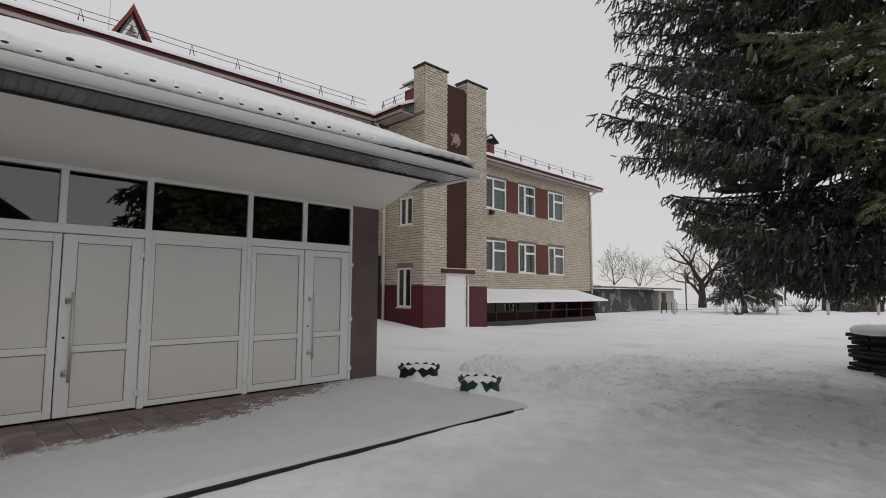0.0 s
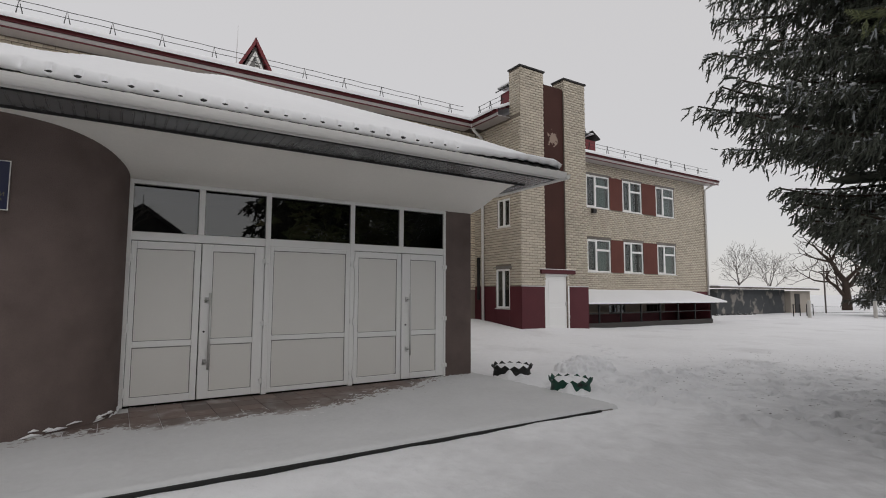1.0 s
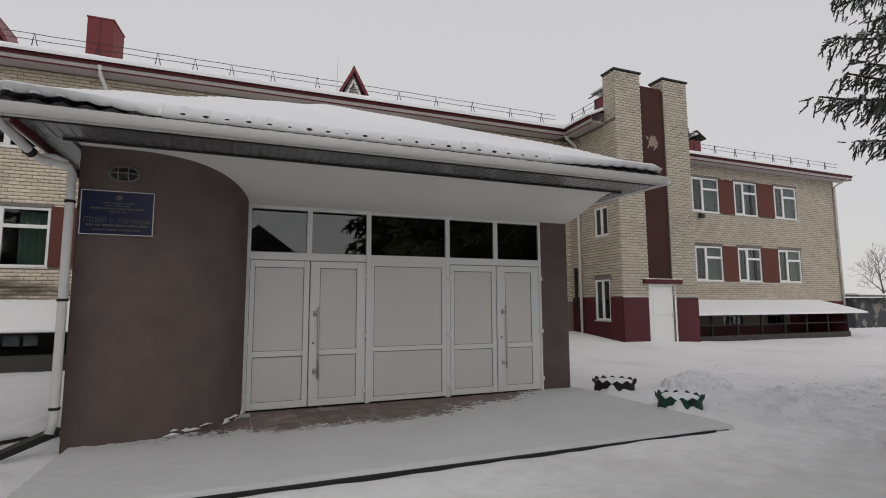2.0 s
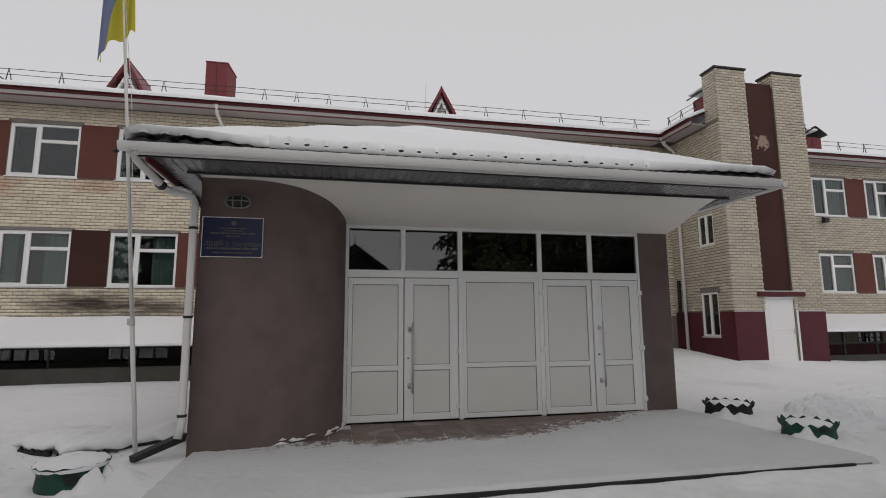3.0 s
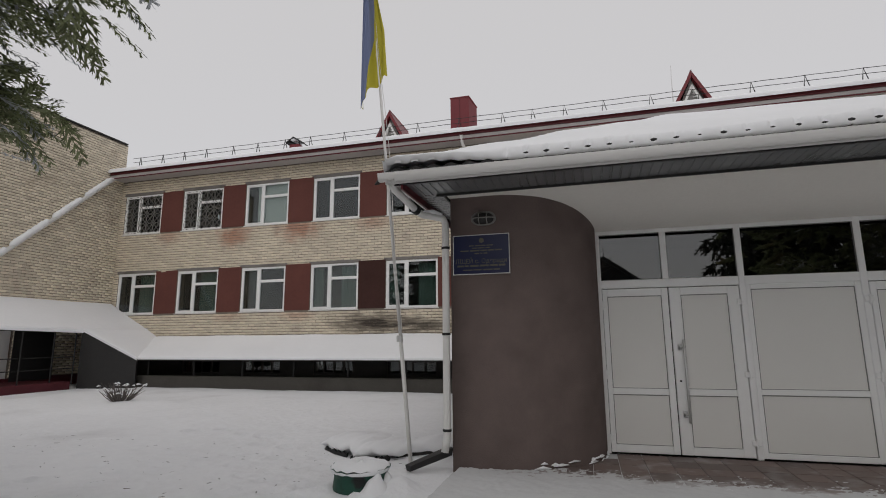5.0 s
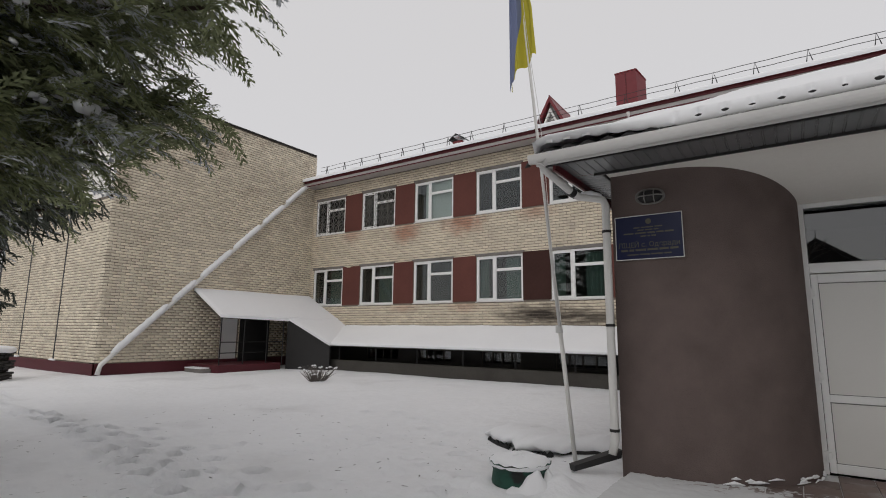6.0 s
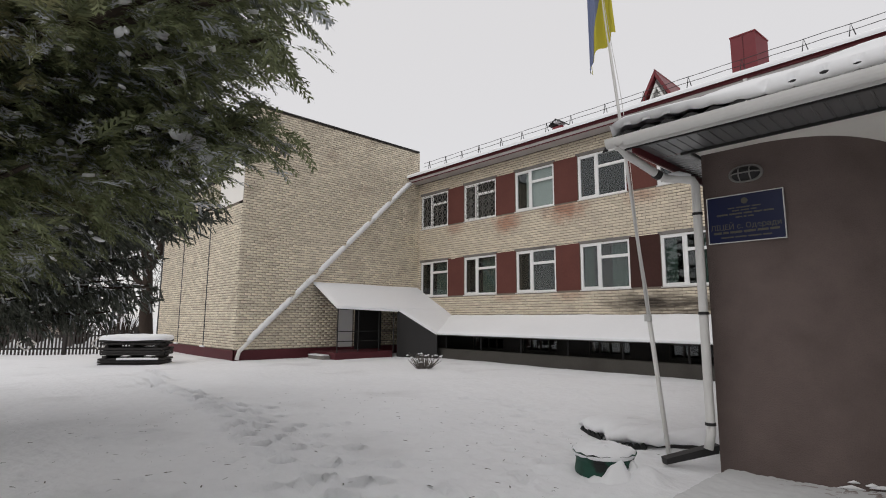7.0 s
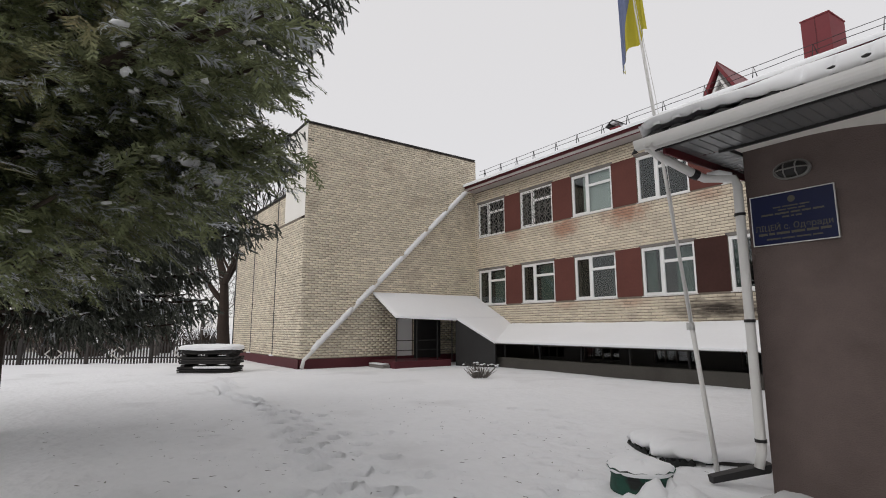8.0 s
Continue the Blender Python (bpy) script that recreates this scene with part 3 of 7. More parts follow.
def snow_bed(parent, c00, c10, c01, c11, thick, label="thick layer of smooth snow", lip=0.05, na=60, nb=24, name="snow_cover"):
    """Snow on a sloping rectangle: rounded rims, hanging a little over the sides, its skin uneven."""
    c00, c10, c01, c11 = map(Vector, (c00, c10, c01, c11))
    A, B = (c10 - c00), (c01 - c00)
    la, lb = A.length, B.length
    phase = rng.uniform(0, 6)

    def ease(n, length):
        out = [(-lip / length, -1.0), (-lip * 1.2 / length, 0.35), (-lip * 0.7 / length, 0.8), (0.03 / length, 0.97)]
        mid = [(s, 1.0) for s in np.linspace(0.12 / length, 1 - 0.12 / length, n)]
        return out + mid + [(1 - s, k) for s, k in reversed(out)]
    rows = []
    for s, ks in ease(na, la):
        row = []
        for t, kt in ease(nb, lb):
            base = (c00 + A * s) + ((c01 + (c11 - c01) * s) - (c00 + A * s)) * t
            k = min(ks, kt)
            ripple = 0.012 * math.sin(s * la * 1.9 + phase) * math.sin(t * lb * 2.3) + 0.006 * math.sin(s * la * 6.1 + 2 * t * lb)
            hgt = thick * k + ripple * max(k, 0) if k >= 0 else -0.02
            row.append(base + Vector((0, 0, hgt)))
        rows.append(row)
    return part(name, Geo().grid(rows), SNOW, parent, label, True)


def eave(parent, p0, p1, out, z0=8.10, label="pale grey fascia along the eave"):
    """Boxed eave between two wall points: soffit boards, white fascia between maroon trims. out: the way it sticks out."""
    p0, p1, out = Vector(p0), Vector(p1), Vector(out)
    along = (p1 - p0).normalized()
    L = (p1 - p0).length
    w = out.length
    o = out.normalized()
    fn = lambda u, d, z: tuple(p0 + along * u + o * d + Vector((0, 0, z)))
    part("soffit", Geo().box(0, 0.0, z0 + 0.02, L, w, z0 + 0.05, 0.004, fn), EAVE_GREY, parent, "pale grey boarded soffit")
    part("lower_trim", Geo().box(0, w, z0 - 0.015, L, w + 0.02, z0 + 0.03, 0.004, fn), FASCIA_RED, parent, "thin maroon trim")
    part("fascia", Geo().box(0, w, z0 + 0.03, L, w + 0.03, z0 + 0.145, 0.006, fn), EAVE_GREY, parent, label)
    part("drip_edge", Geo().box(0, w, z0 + 0.145, L, w + 0.075, z0 + 0.265, 0.006, fn), FASCIA_RED, parent, "maroon drip edge")
    return fn


def downpipe(parent, pts, r=0.055, bands=()):
    pipe = part("downpipe", Geo().tube(pts, r, 12), WHITE_METAL, parent, "white metal downpipe", True)
    for p in bands:
        p = Vector(p)
        part("clamp", Geo().tube([p - Vector((0, 0, 0.015)), p + Vector((0, 0, 0.015))], r + 0.008, 12), DARK_METAL, pipe)
    return pipe


def rail(parent, p0, p1, step, tall=0.42, at=None):
    """Snow guard: A-shaped posts with two wires."""
    p0, p1 = Vector(p0), Vector(p1)
    L = (p1 - p0).length
    d = (p1 - p0).normalized()
    n = int(L / step)
    for u in at or [i * step + 0.1 for i in range(n + 1)]:
        p = p0 + d * u
        g = Geo()
        top = p + Vector((0, 0, tall))
        g.tube([p + d * 0.10, top, p - d * 0.06], 0.017, 5)
        part("rail_post", g, DARK_METAL, parent)
    for hgt in (tall * 0.55, tall * 0.97):
        pts = [p0 + d * (L * k / (n * 2)) + Vector((0, 0, hgt - 0.012 * (k % 2))) for k in range(2 * n + 1)]
        part("rail_wire", Geo().tube(pts, 0.010, 5), DARK_METAL, parent)


# ---- main building ----
YM, XL, XR, YT, YW = 15.55, -18.04, 13.07, 12.72, 15.9
MAIN_W = [(-17.79 + 2.93 * k, -15.91 + 2.93 * k) for k in range(5)]
main = thing("school_building", (0, YM, 0), "two-storey pale brick school building with red-brown panels and snowy roof", "building")
fn = face_y(YM)
low = [(a, b, 2.55, 4.2) for a, b in MAIN_W]
top = [(a, b, 5.83, 7.47) for a, b in MAIN_W]
cellar = [(-14.3, -12.6, 0.28, 0.78), (-11.64, -10.05, 0.28, 0.8), (-8.75, -7.2, 0.3, 0.8), (-5.97, -4.2, 0.3, 0.8)]
g = Geo()
wall_core(g, fn, XL, XR + 0.3, -0.6, 8.3, low + top + cellar, 0.38)
main_wall = part("wall", g, MORTAR, main, "pale brick wall with dark joints")
panels = [(MAIN_W[k][1] + 0.012, MAIN_W[k + 1][0] - 0.012) for k in range(4)] + [(MAIN_W[4][1] + 0.012, MAIN_W[4][1] + 1.03)]
skip = low + top + [(a - 0.013, b + 0.013, z0, z1) for a, b in panels for z0, z1 in ((2.55, 4.2), (5.83, 7.47))]
skip += [(a - 0.07, b + 0.07, z1, z1 + 0.13) for a, b, z0, z1 in low + top]
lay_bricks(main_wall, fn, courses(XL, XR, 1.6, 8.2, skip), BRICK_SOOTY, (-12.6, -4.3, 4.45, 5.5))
# thin dark sheet laid over the cellar wall as the canopy's shade
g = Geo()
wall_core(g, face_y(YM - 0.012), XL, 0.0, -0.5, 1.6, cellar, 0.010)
part("cellar_wall", g, DARK_CONCRETE, main, "dark sheet over the cellar wall for the shade under the canopy")
for k, (a, b) in enumerate(panels):
    for z0, z1 in ((2.55, 4.2), (5.83, 7.47)):
        sooty = k == 3 and z0 < 3
        part("panel", Geo().box(a, 0.0, z0 + 0.01, b, 0.02, z1 + 0.05, 0.006, fn), DARK_PANEL if sooty else RED_PANEL, main,
             "soot-blackened panel between windows" if sooty else "red-brown painted panel between windows")
for a, b, z0, z1 in low + top:
    part("lintel", Geo().box(a - 0.07, 0.0, z1 + 0.005, b + 0.07, 0.012, z1 + 0.12, 0.006, fn), CONCRETE, main, "grey concrete lintel")
for k, (a, b, z0, z1) in enumerate(low):
    window(main, fn, a, b, z0, z1, "three", ("half", "half", "", "curtain", "curtain")[k])
for k, (a, b, z0, z1) in enumerate(top):
    window(main, fn, a, b, z0, z1, "three", ("grille", "grille", "blind", "", "")[k])
for a, b, z0, z1 in cellar:
    window(main, fn, a, b, z0, z1, "low", name="cellar_window")
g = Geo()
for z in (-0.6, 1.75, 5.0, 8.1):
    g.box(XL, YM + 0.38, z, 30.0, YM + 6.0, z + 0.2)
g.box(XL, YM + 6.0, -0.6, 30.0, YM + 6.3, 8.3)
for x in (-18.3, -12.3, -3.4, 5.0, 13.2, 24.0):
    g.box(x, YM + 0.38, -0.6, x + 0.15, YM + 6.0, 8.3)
part("interior_wall", g, INTERIOR, main, "plain rooms behind the windows, their dimness put into the paint")
eave(main, (XL, YM, 0), (12.5, YM, 0), (0, -0.6, 0))
snow_bed(main, (XL, YM - 0.72, 8.36), (XR + 1.5, YM - 0.72, 8.36), (XL, YM + 7, 11.6), (XR + 1.5, YM + 7, 11.6), 0.13, na=90)
part("roof", Geo().hexa([(XL, YM - 0.6, 8.33), (XR + 1.5, YM - 0.6, 8.33), (XR + 1.5, YM + 7, 11.5), (XL, YM + 7, 11.5),
                         (XL, YM - 0.6, 8.37), (XR + 1.5, YM - 0.6, 8.37), (XR + 1.5, YM + 7, 11.58), (XL, YM + 7, 11.58)]), FASCIA_RED, main, "maroon metal roof under snow")
POSTS = (-17.14, -15.99, -14.92, -13.85, -12.57, -11.46, -10.25, -9.16, -7.75, -6.33, -4.87, -3.35, -1.82, -0.8, 0.25, 1.49, 2.92, 4.35, 5.78, 7.21, 8.68, 10.32, 11.74)
rail(main, (XL + 0.5, YM - 0.1, 8.70), (12.4, YM - 0.1, 8.70), 1.2, at=[x - XL - 0.5 for x in POSTS])
downpipe(main, [(-3.15, YM - 0.66, 8.25), (-3.15, YM - 0.5, 8.0), (-3.0, YM - 0.12, 7.6), (-3.0, YM - 0.1, 5.0)])


def dormer(x, y, z, tall, wide):
    """Small triangular roof vent with louvres."""
    d = thing("roof_dormer", (x, y, z), "small triangular maroon roof dormer with white louvres", "dormer", "roof dormers")
    g = Geo()
    for s in (-1, 1):
        a, b = Vector((x, y - 0.2, z + tall)), Vector((x + s * wide / 2, y - 0.2, z - 0.3))
        w = Vector((-s * 0.03, 0, 0.27))
        g.hexa([b, b + w, b + w + Vector((0, 2.2, 0)), b + Vector((0, 2.2, 0)), a - w * 0.4, a + w * 0.6, a + w * 0.6 + Vector((0, 2.2, 0)), a - w * 0.4 + Vector((0, 2.2, 0))])
    part("roof", g, ROOF_RED, d)
    part("gable", Geo().hexa([(x - wide * 0.40, y, z - 0.3), (x + wide * 0.40, y, z - 0.3), (x + wide * 0.40, y + 0.04, z - 0.3), (x - wide * 0.40, y + 0.04, z - 0.3),
                              (x - 0.01, y, z + tall - 0.1), (x + 0.01, y, z + tall - 0.1), (x + 0.01, y + 0.04, z + tall - 0.1), (x - 0.01, y + 0.04, z + tall - 0.1)]), LAMP_GREY, d, "grey sheet gable")
    g = Geo()
    base, peak = wide * 0.30, z + tall * 0.56
    for k in (-1, 1):
        a, b, w = Vector((x, y - 0.12, peak)), Vector((x + k * base, y - 0.12, z - 0.25)), Vector((k * 0.02, 0, 0.13))
        g.hexa([b - w * 0.6, b + w * 0.4, b + w * 0.4 + Vector((0, 0.1, 0)), b - w * 0.6 + Vector((0, 0.1, 0)), a - w * 0.6, a + w * 0.4, a + w * 0.4 + Vector((0, 0.1, 0)), a - w * 0.6 + Vector((0, 0.1, 0))])
    part("gable_trim", g, WHITE_METAL, d, "white trim along the small gable")
    for k in range(5):
        q = -0.12 + k * 0.10
        half = base * 0.8 * (1 - (q + 0.25) / (tall * 0.56 + 0.25))
        part("louvre", Geo().hexa([(x + 0.02, y - 0.05, z + q), (x + half, y - 0.05, z + q), (x + half, y - 0.01, z + q + 0.04), (x + 0.02, y - 0.01, z + q + 0.04),
                                   (x + 0.02, y - 0.05, z + q + 0.02), (x + half, y - 0.05, z + q + 0.02), (x + half, y - 0.01, z + q + 0.06), (x + 0.02, y - 0.01, z + q + 0.06)]), WHITE_METAL, d)
    return d


dormer(4.40, 16.73, 9.3, 0.86, 1.15)
dormer(-6.40, 16.73, 9.3, 0.86, 1.15)
ch = thing("roof_chimney", (-3.5, 16.9, 9.0), "square chimney clad in dark red sheet metal", "chimney")
part("chimney_body", Geo().hexa([(-3.98, 16.73, 8.7), (-3.25, 16.73, 8.7), (-3.08, 17.3, 8.9), (-3.83, 17.3, 8.9), (-3.98, 16.73, 10.52), (-3.27, 16.73, 10.52), (-3.08, 17.3, 10.3), (-3.83, 17.3, 10.3)]), ROOF_RED, ch)
part("seam", Geo().box(-3.63, 16.715, 9.0, -3.615, 16.73, 10.52), FASCIA_RED, ch)
part("cap", Geo().hexa([(-4.0, 16.71, 10.52), (-3.25, 16.71, 10.52), (-3.06, 17.32, 10.3), (-3.85, 17.32, 10.3), (-4.0, 16.71, 10.56), (-3.25, 16.71, 10.56), (-3.06, 17.32, 10.34), (-3.85, 17.32, 10.34)]), ROOF_RED, ch)


def roof_vent(x, y, z, s, label):
    """Small red box under a ridged hood."""
    v = thing("roof_vent", (x, y, z), label, "roof vent", "roof vents")
    part("box", Geo().box(x - 0.3 * s, y - 0.3 * s, z, x + 0.3 * s, y + 0.3 * s, z + 0.45 * s, 0.02), ROOF_RED, v)
    g = Geo()
    for k in (-1, 1):
        g.hexa([(x, y - 0.42 * s, z + 0.78 * s), (x + k * 0.45 * s, y - 0.42 * s, z + 0.5 * s), (x + k * 0.45 * s, y + 0.42 * s, z + 0.5 * s), (x, y + 0.42 * s, z + 0.78 * s),
                (x, y - 0.42 * s, z + 0.83 * s), (x + k * 0.45 * s, y - 0.42 * s, z + 0.55 * s), (x + k * 0.45 * s, y + 0.42 * s, z + 0.55 * s), (x, y + 0.42 * s, z + 0.83 * s)])
    part("hood", g, DARK_METAL, v, "dark ridged hood")
    part("snow", Geo().box(x - 0.4 * s, y - 0.4 * s, z + 0.66 * s, x + 0.1 * s, y + 0.4 * s, z + 0.74 * s, 0.03), SNOW, v)


roof_vent(-11.0, 17.5, 9.35, 0.8, "low roof vent with dark hood dusted with snow")
roof_vent(13.75, 14.0, 9.0, 1.05, "red boxed roof vent with hood beside the brick pier")
roof_vent(20.9, 16.6, 8.75, 1.25, "red boxed roof vent with hood on the far roof")
mast = solo("roof_mast", Geo().tube([(3.8, 16.7, 8.7), (3.8, 16.7, 9.6), (3.82, 16.7, 10.65)], [0.018, 0.014, 0.008], 6), STEEL, "thin metal lightning rod on the roof", "lightning rod")

# light well along the main wall
well = thing("cellar_canopy", (-9, 14.5, 0), "snow-covered corrugated canopy over a dark cellar light well", "canopy")
CY = 13.45
zc = lambda y: 0.87 + (y - CY) * (1.60 - 0.87) / (YM - CY)


def corrugated(parent, p00, p10, p01, n, amp, mat, label):
    """Corrugated sheet over the parallelogram from p00 along p10 and p01."""
    p00, A, B = Vector(p00), Vector(p10) - Vector(p00), Vector(p01) - Vector(p00)
    rows = []
    for t, dz in ((0, 0), (1, 0)):
        rows.append([p00 + A * (k / n) + B * t + Vector((0, 0, amp * math.sin(k * math.pi / 2))) for k in range(n + 1)])
    for t in (1, 0):
        rows.append([p00 + A * (k / n) + B * t + Vector((0, 0, amp * math.sin(k * math.pi / 2) - 0.012)) for k in range(n + 1)])
    rows.append(rows[0])
    return part("roof_sheet", Geo().grid(rows), mat, parent, label)


corrugated(well, (-14.6, CY, 0.87), (-0.9, CY, 0.87), (-14.6, YM, 1.60), 600, 0.012, DARK_METAL, "dark corrugated roof sheet")
snow_bed(well, (-15.5, CY + 0.05, 0.90), (-0.9, CY + 0.05, 0.90), (-15.5, YM - 0.05, 1.62), (-0.9, YM - 0.05, 1.62), 0.07, lip=0.02, na=80)
part("kerb_wall", Geo().box(-15.0, 13.75, -0.5, -0.9, 13.95, 0.33, 0.02), KERB, well, "stained concrete kerb wall with the canopy's shade in its colour")
for x in np.arange(-14.2, -1.0, 1.9):
    part("post", Geo().tube([(x, 13.85, 0.3), (x, 13.85, 0.98)], 0.03, 6), DARK_METAL, well)
part("beam", Geo().box(-14.6, 13.8, 0.90, -0.9, 13.88, 0.97, 0.005), DARK_METAL, well)

# ---- tall wing on the west side ----
hall = thing("hall_wing", (XL, 6.85, 0), "tall windowless pale brick hall with maroon base", "building")
fh = face_xp(XL)
door_hole = (11.15, 11.95, 0.25, 2.3)
g = Geo()
wall_core(g, fh, 6.85, YM + 0.05, -0.6, 9.78, [door_hole], 0.38)
hw = part("wall", g, MORTAR, hall, "pale brick wall with dark joints")
lay_bricks(hw, fh, courses(6.85, YM + 0.05, 0.34, 9.76, [door_hole]), HALL_BRICK_LIT, (9.0, 12.0, 3.1, 5.4))
ff = face_y(6.85)
g = Geo()
wall_core(g, ff, -28.0, XL - 0.001, -0.6, 9.78, [(-28.0, -20.4, 7.2, 9.78)], 0.38)
part("wall", Geo().box(-20.4, 7.24, 7.2, -20.05, 15.5, 9.78), MORTAR, hall, "pale brick wall with dark joints")
hf = part("wall", g, MORTAR, hall, "pale brick wall with dark joints")
joints = [(-24.75, -24.65, 0.3, 8.2), (-21.35, -21.25, 0.3, 8.2)]
lay_bricks(hf, ff, courses(-28.0, XL, 0.34, 5.9, joints) + courses(-28.0, -20.4, 5.94, 7.2, joints), HALL_BRICK_LIT)
part("plaster_panel", Geo().box(-20.4, 0.0, 5.93, XL + 0.012, 0.02, 9.77, 0.006, ff), WHITE_PLASTER, hall, "whitewashed plaster on the upper corner")
part("joint", Geo().box(-24.75, -0.05, 0.3, -24.65, 0.02, 7.2, fn=ff), DARK_METAL, hall)
part("joint", Geo().box(-21.35, -0.05, 0.3, -21.25, 0.02, 7.2, fn=ff), DARK_METAL, hall)
part("base", Geo().box(6.78, 0.0, -0.6, YM, 0.03, 0.31, 0.008, fh), BASE_RED, hall, "maroon painted plinth")
part("base", Geo().box(-28.0, 0.0, -0.6, XL + 0.03, 0.06, 0.31, 0.008, ff), BASE_RED, hall, "maroon painted plinth")
part("coping", Geo().box(6.75, -0.42, 9.78, YM - 0.02, 0.09, 9.84, 0.01, fh), DARK_METAL, hall, "dark metal coping")
part("coping", Geo().box(-20.5, -0.3, 9.78, XL - 0.42, 0.09, 9.84, 0.01, ff), DARK_METAL, hall, "dark metal coping")
part("coping", Geo().box(-28.0, -0.3, 7.2, -20.4, 0.09, 7.27, 0.01, ff), DARK_METAL, hall, "dark metal coping")
g = Geo()
g.box(-20.05, 7.23, 9.5, -18.42, YM - 0.05, 9.7)
g.box(-28.0, 7.23, 7.0, -20.4, 22.0, 7.15)
g.box(-28.0, 22.0, -0.6, -18.0, 22.3, 7.9)
g.box(-28.3, 6.85, -0.6, -28.0, 22.3, 7.2)
g.box(-18.42, YM + 0.3, -0.6, -18.1, 22.3, 7.9)
part("roof", g, DARK_METAL, hall, "flat dark roof behind the coping")
part("door", Geo().box(11.17, -0.12, 0.25, 11.93, -0.06, 2.28, 0.01, fh), WHITE_PVC, hall, "pale side door")
for a, b, c in ((-25.0, 0.06, 0.34), (-21.5, 0.06, 0.34)):
    part("snow_patch", Geo().box(a, 0.0, 0.31, a + 0.45, b + 0.05, 0.37, 0.03, ff), SNOW, hall)
# long slanting drain pipe with snow on it
a, b = Vector((XL + 0.12, 15.1, 8.22)), Vector((XL + 0.12, 6.98, 0.28))
pipe = part("drain_pipe", Geo().tube([a + Vector((0.5, 0.0, 0.15)), a, b, b + Vector((0.03, -0.08, -0.3))], 0.075, 10), WHITE_METAL, hall, "long white pipe slanting down the wall", True)
for s0, s1 in ((0.03, 0.16), (0.175, 0.30), (0.315, 0.46), (0.47, 0.62), (0.64, 0.74), (0.755, 0.97)):
    n = 24
    pts, rs = [], []
    for k in range(n + 1):
        s = s0 + (s1 - s0) * k / n
        pts.append(a.lerp(b, s) + Vector((0.01, 0.02, 0.11 + 0.018 * math.sin(k * 1.7 + s0 * 40))))
        rs.append(0.105 * min(1.0, 0.25 + min(k, n - k) / 2.5) + 0.006 * math.sin(k * 2.3))
    part("snow", Geo().tube(pts, rs, 8), SNOW, pipe, "", True)

# canopy over the side entrance, running down to the light well
can = thing("side_canopy", (-17, 12, 0), "snow-covered lean-to canopy over steps beside the hall", "canopy")
zs = lambda x: 2.93 - 0.55 * (x - XL)
outline = [(XL, 9.95), (-16.16, 9.95), (-16.16, 12.85), (-14.3, CY), (-15.55, YM), (XL, YM)]
lower = [(x, y, zs(x) - 0.06) for x, y in outline]
upper = [(x, y, zs(x)) for x, y in outline]
g = Geo()
g.face(upper), g.face(lower[::-1])
for k in range(6):
    g.face([lower[k], lower[(k + 1) % 6], upper[(k + 1) % 6], upper[k]])
part("roof_sheet", g, DARK_METAL, can, "dark sheet roof under the snow")
g = Geo()
rows = []
na, nb = 40, 30
for i in range(na + 1):
    x = XL + (3.74) * i / na
    if x <= -16.16:
        y0 = 9.95
    else:
        y0 = 12.85 + (x + 16.16) / 1.86 * (CY - 12.85)
    y1 = YM if x < -15.55 else YM + (x + 15.55) / 1.25 * (CY - YM)
    row = [(x, y0, zs(x) - 0.03), (x, y0 - 0.03, zs(x) + 0.035)]
    for k in range(nb + 1):
        y = y0 + (y1 - y0) * k / nb
        row.append((x, y, zs(x) + 0.075 + 0.01 * math.sin(x * 3 + y * 2)))
    rows.append(row)
    if i < na and x <= -16.16 < XL + 3.74 * (i + 1) / na:
        rows.append([(-16.13, y, z - 0.0) for (_, y, z) in row])
        rows.append([(-16.10, max(y, 12.85), z - (0.08 if y < 12.85 else 0.0)) for (_, y, z) in row])
part("snow_cover", Geo().grid(rows), SNOW, can, "smooth snow on the canopy", True)
for y in (10.05, 11.0, 12.0, 12.75):
    part("post", Geo().tube([(-16.25, y, 0.1), (-16.25, y, 1.88)], 0.022, 6), DARK_METAL, can)
for z in (0.62, 1.0):
    part("handrail", Geo().tube([(-16.25, 10.05, z), (-16.25, 12.75, z)], 0.016, 6), DARK_METAL, can)
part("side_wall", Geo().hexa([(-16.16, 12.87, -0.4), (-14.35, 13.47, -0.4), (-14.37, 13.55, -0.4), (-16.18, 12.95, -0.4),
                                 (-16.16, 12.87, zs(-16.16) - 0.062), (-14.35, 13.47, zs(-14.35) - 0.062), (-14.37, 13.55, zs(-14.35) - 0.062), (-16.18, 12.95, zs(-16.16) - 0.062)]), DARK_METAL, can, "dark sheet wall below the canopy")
# added dark panel that hides the hall's brick beneath the canopy
part("wall_sheet", Geo().box(11.98, 0.016, 0.2, 13.4, 0.045, 2.5, 0.005, fh), DARK_METAL, can, "dark panel added over the brick under the canopy")
land = thing("side_landing", (-17, 11, 0), "low maroon landing with snowy steps", "steps")
part("landing", Geo().box(XL + 0.04, 9.9, -0.5, -16.1, 12.6, 0.2, 0.02), BASE_RED, land, "maroon painted landing")
part("step", Geo().box(XL + 0.5, 9.55, -0.5, -16.4, 9.88, 0.08, 0.02), CONCRETE, land)
part("snow", Geo().box(XL + 0.5, 9.53, 0.08, -16.5, 9.88, 0.12, 0.03), SNOW, land)

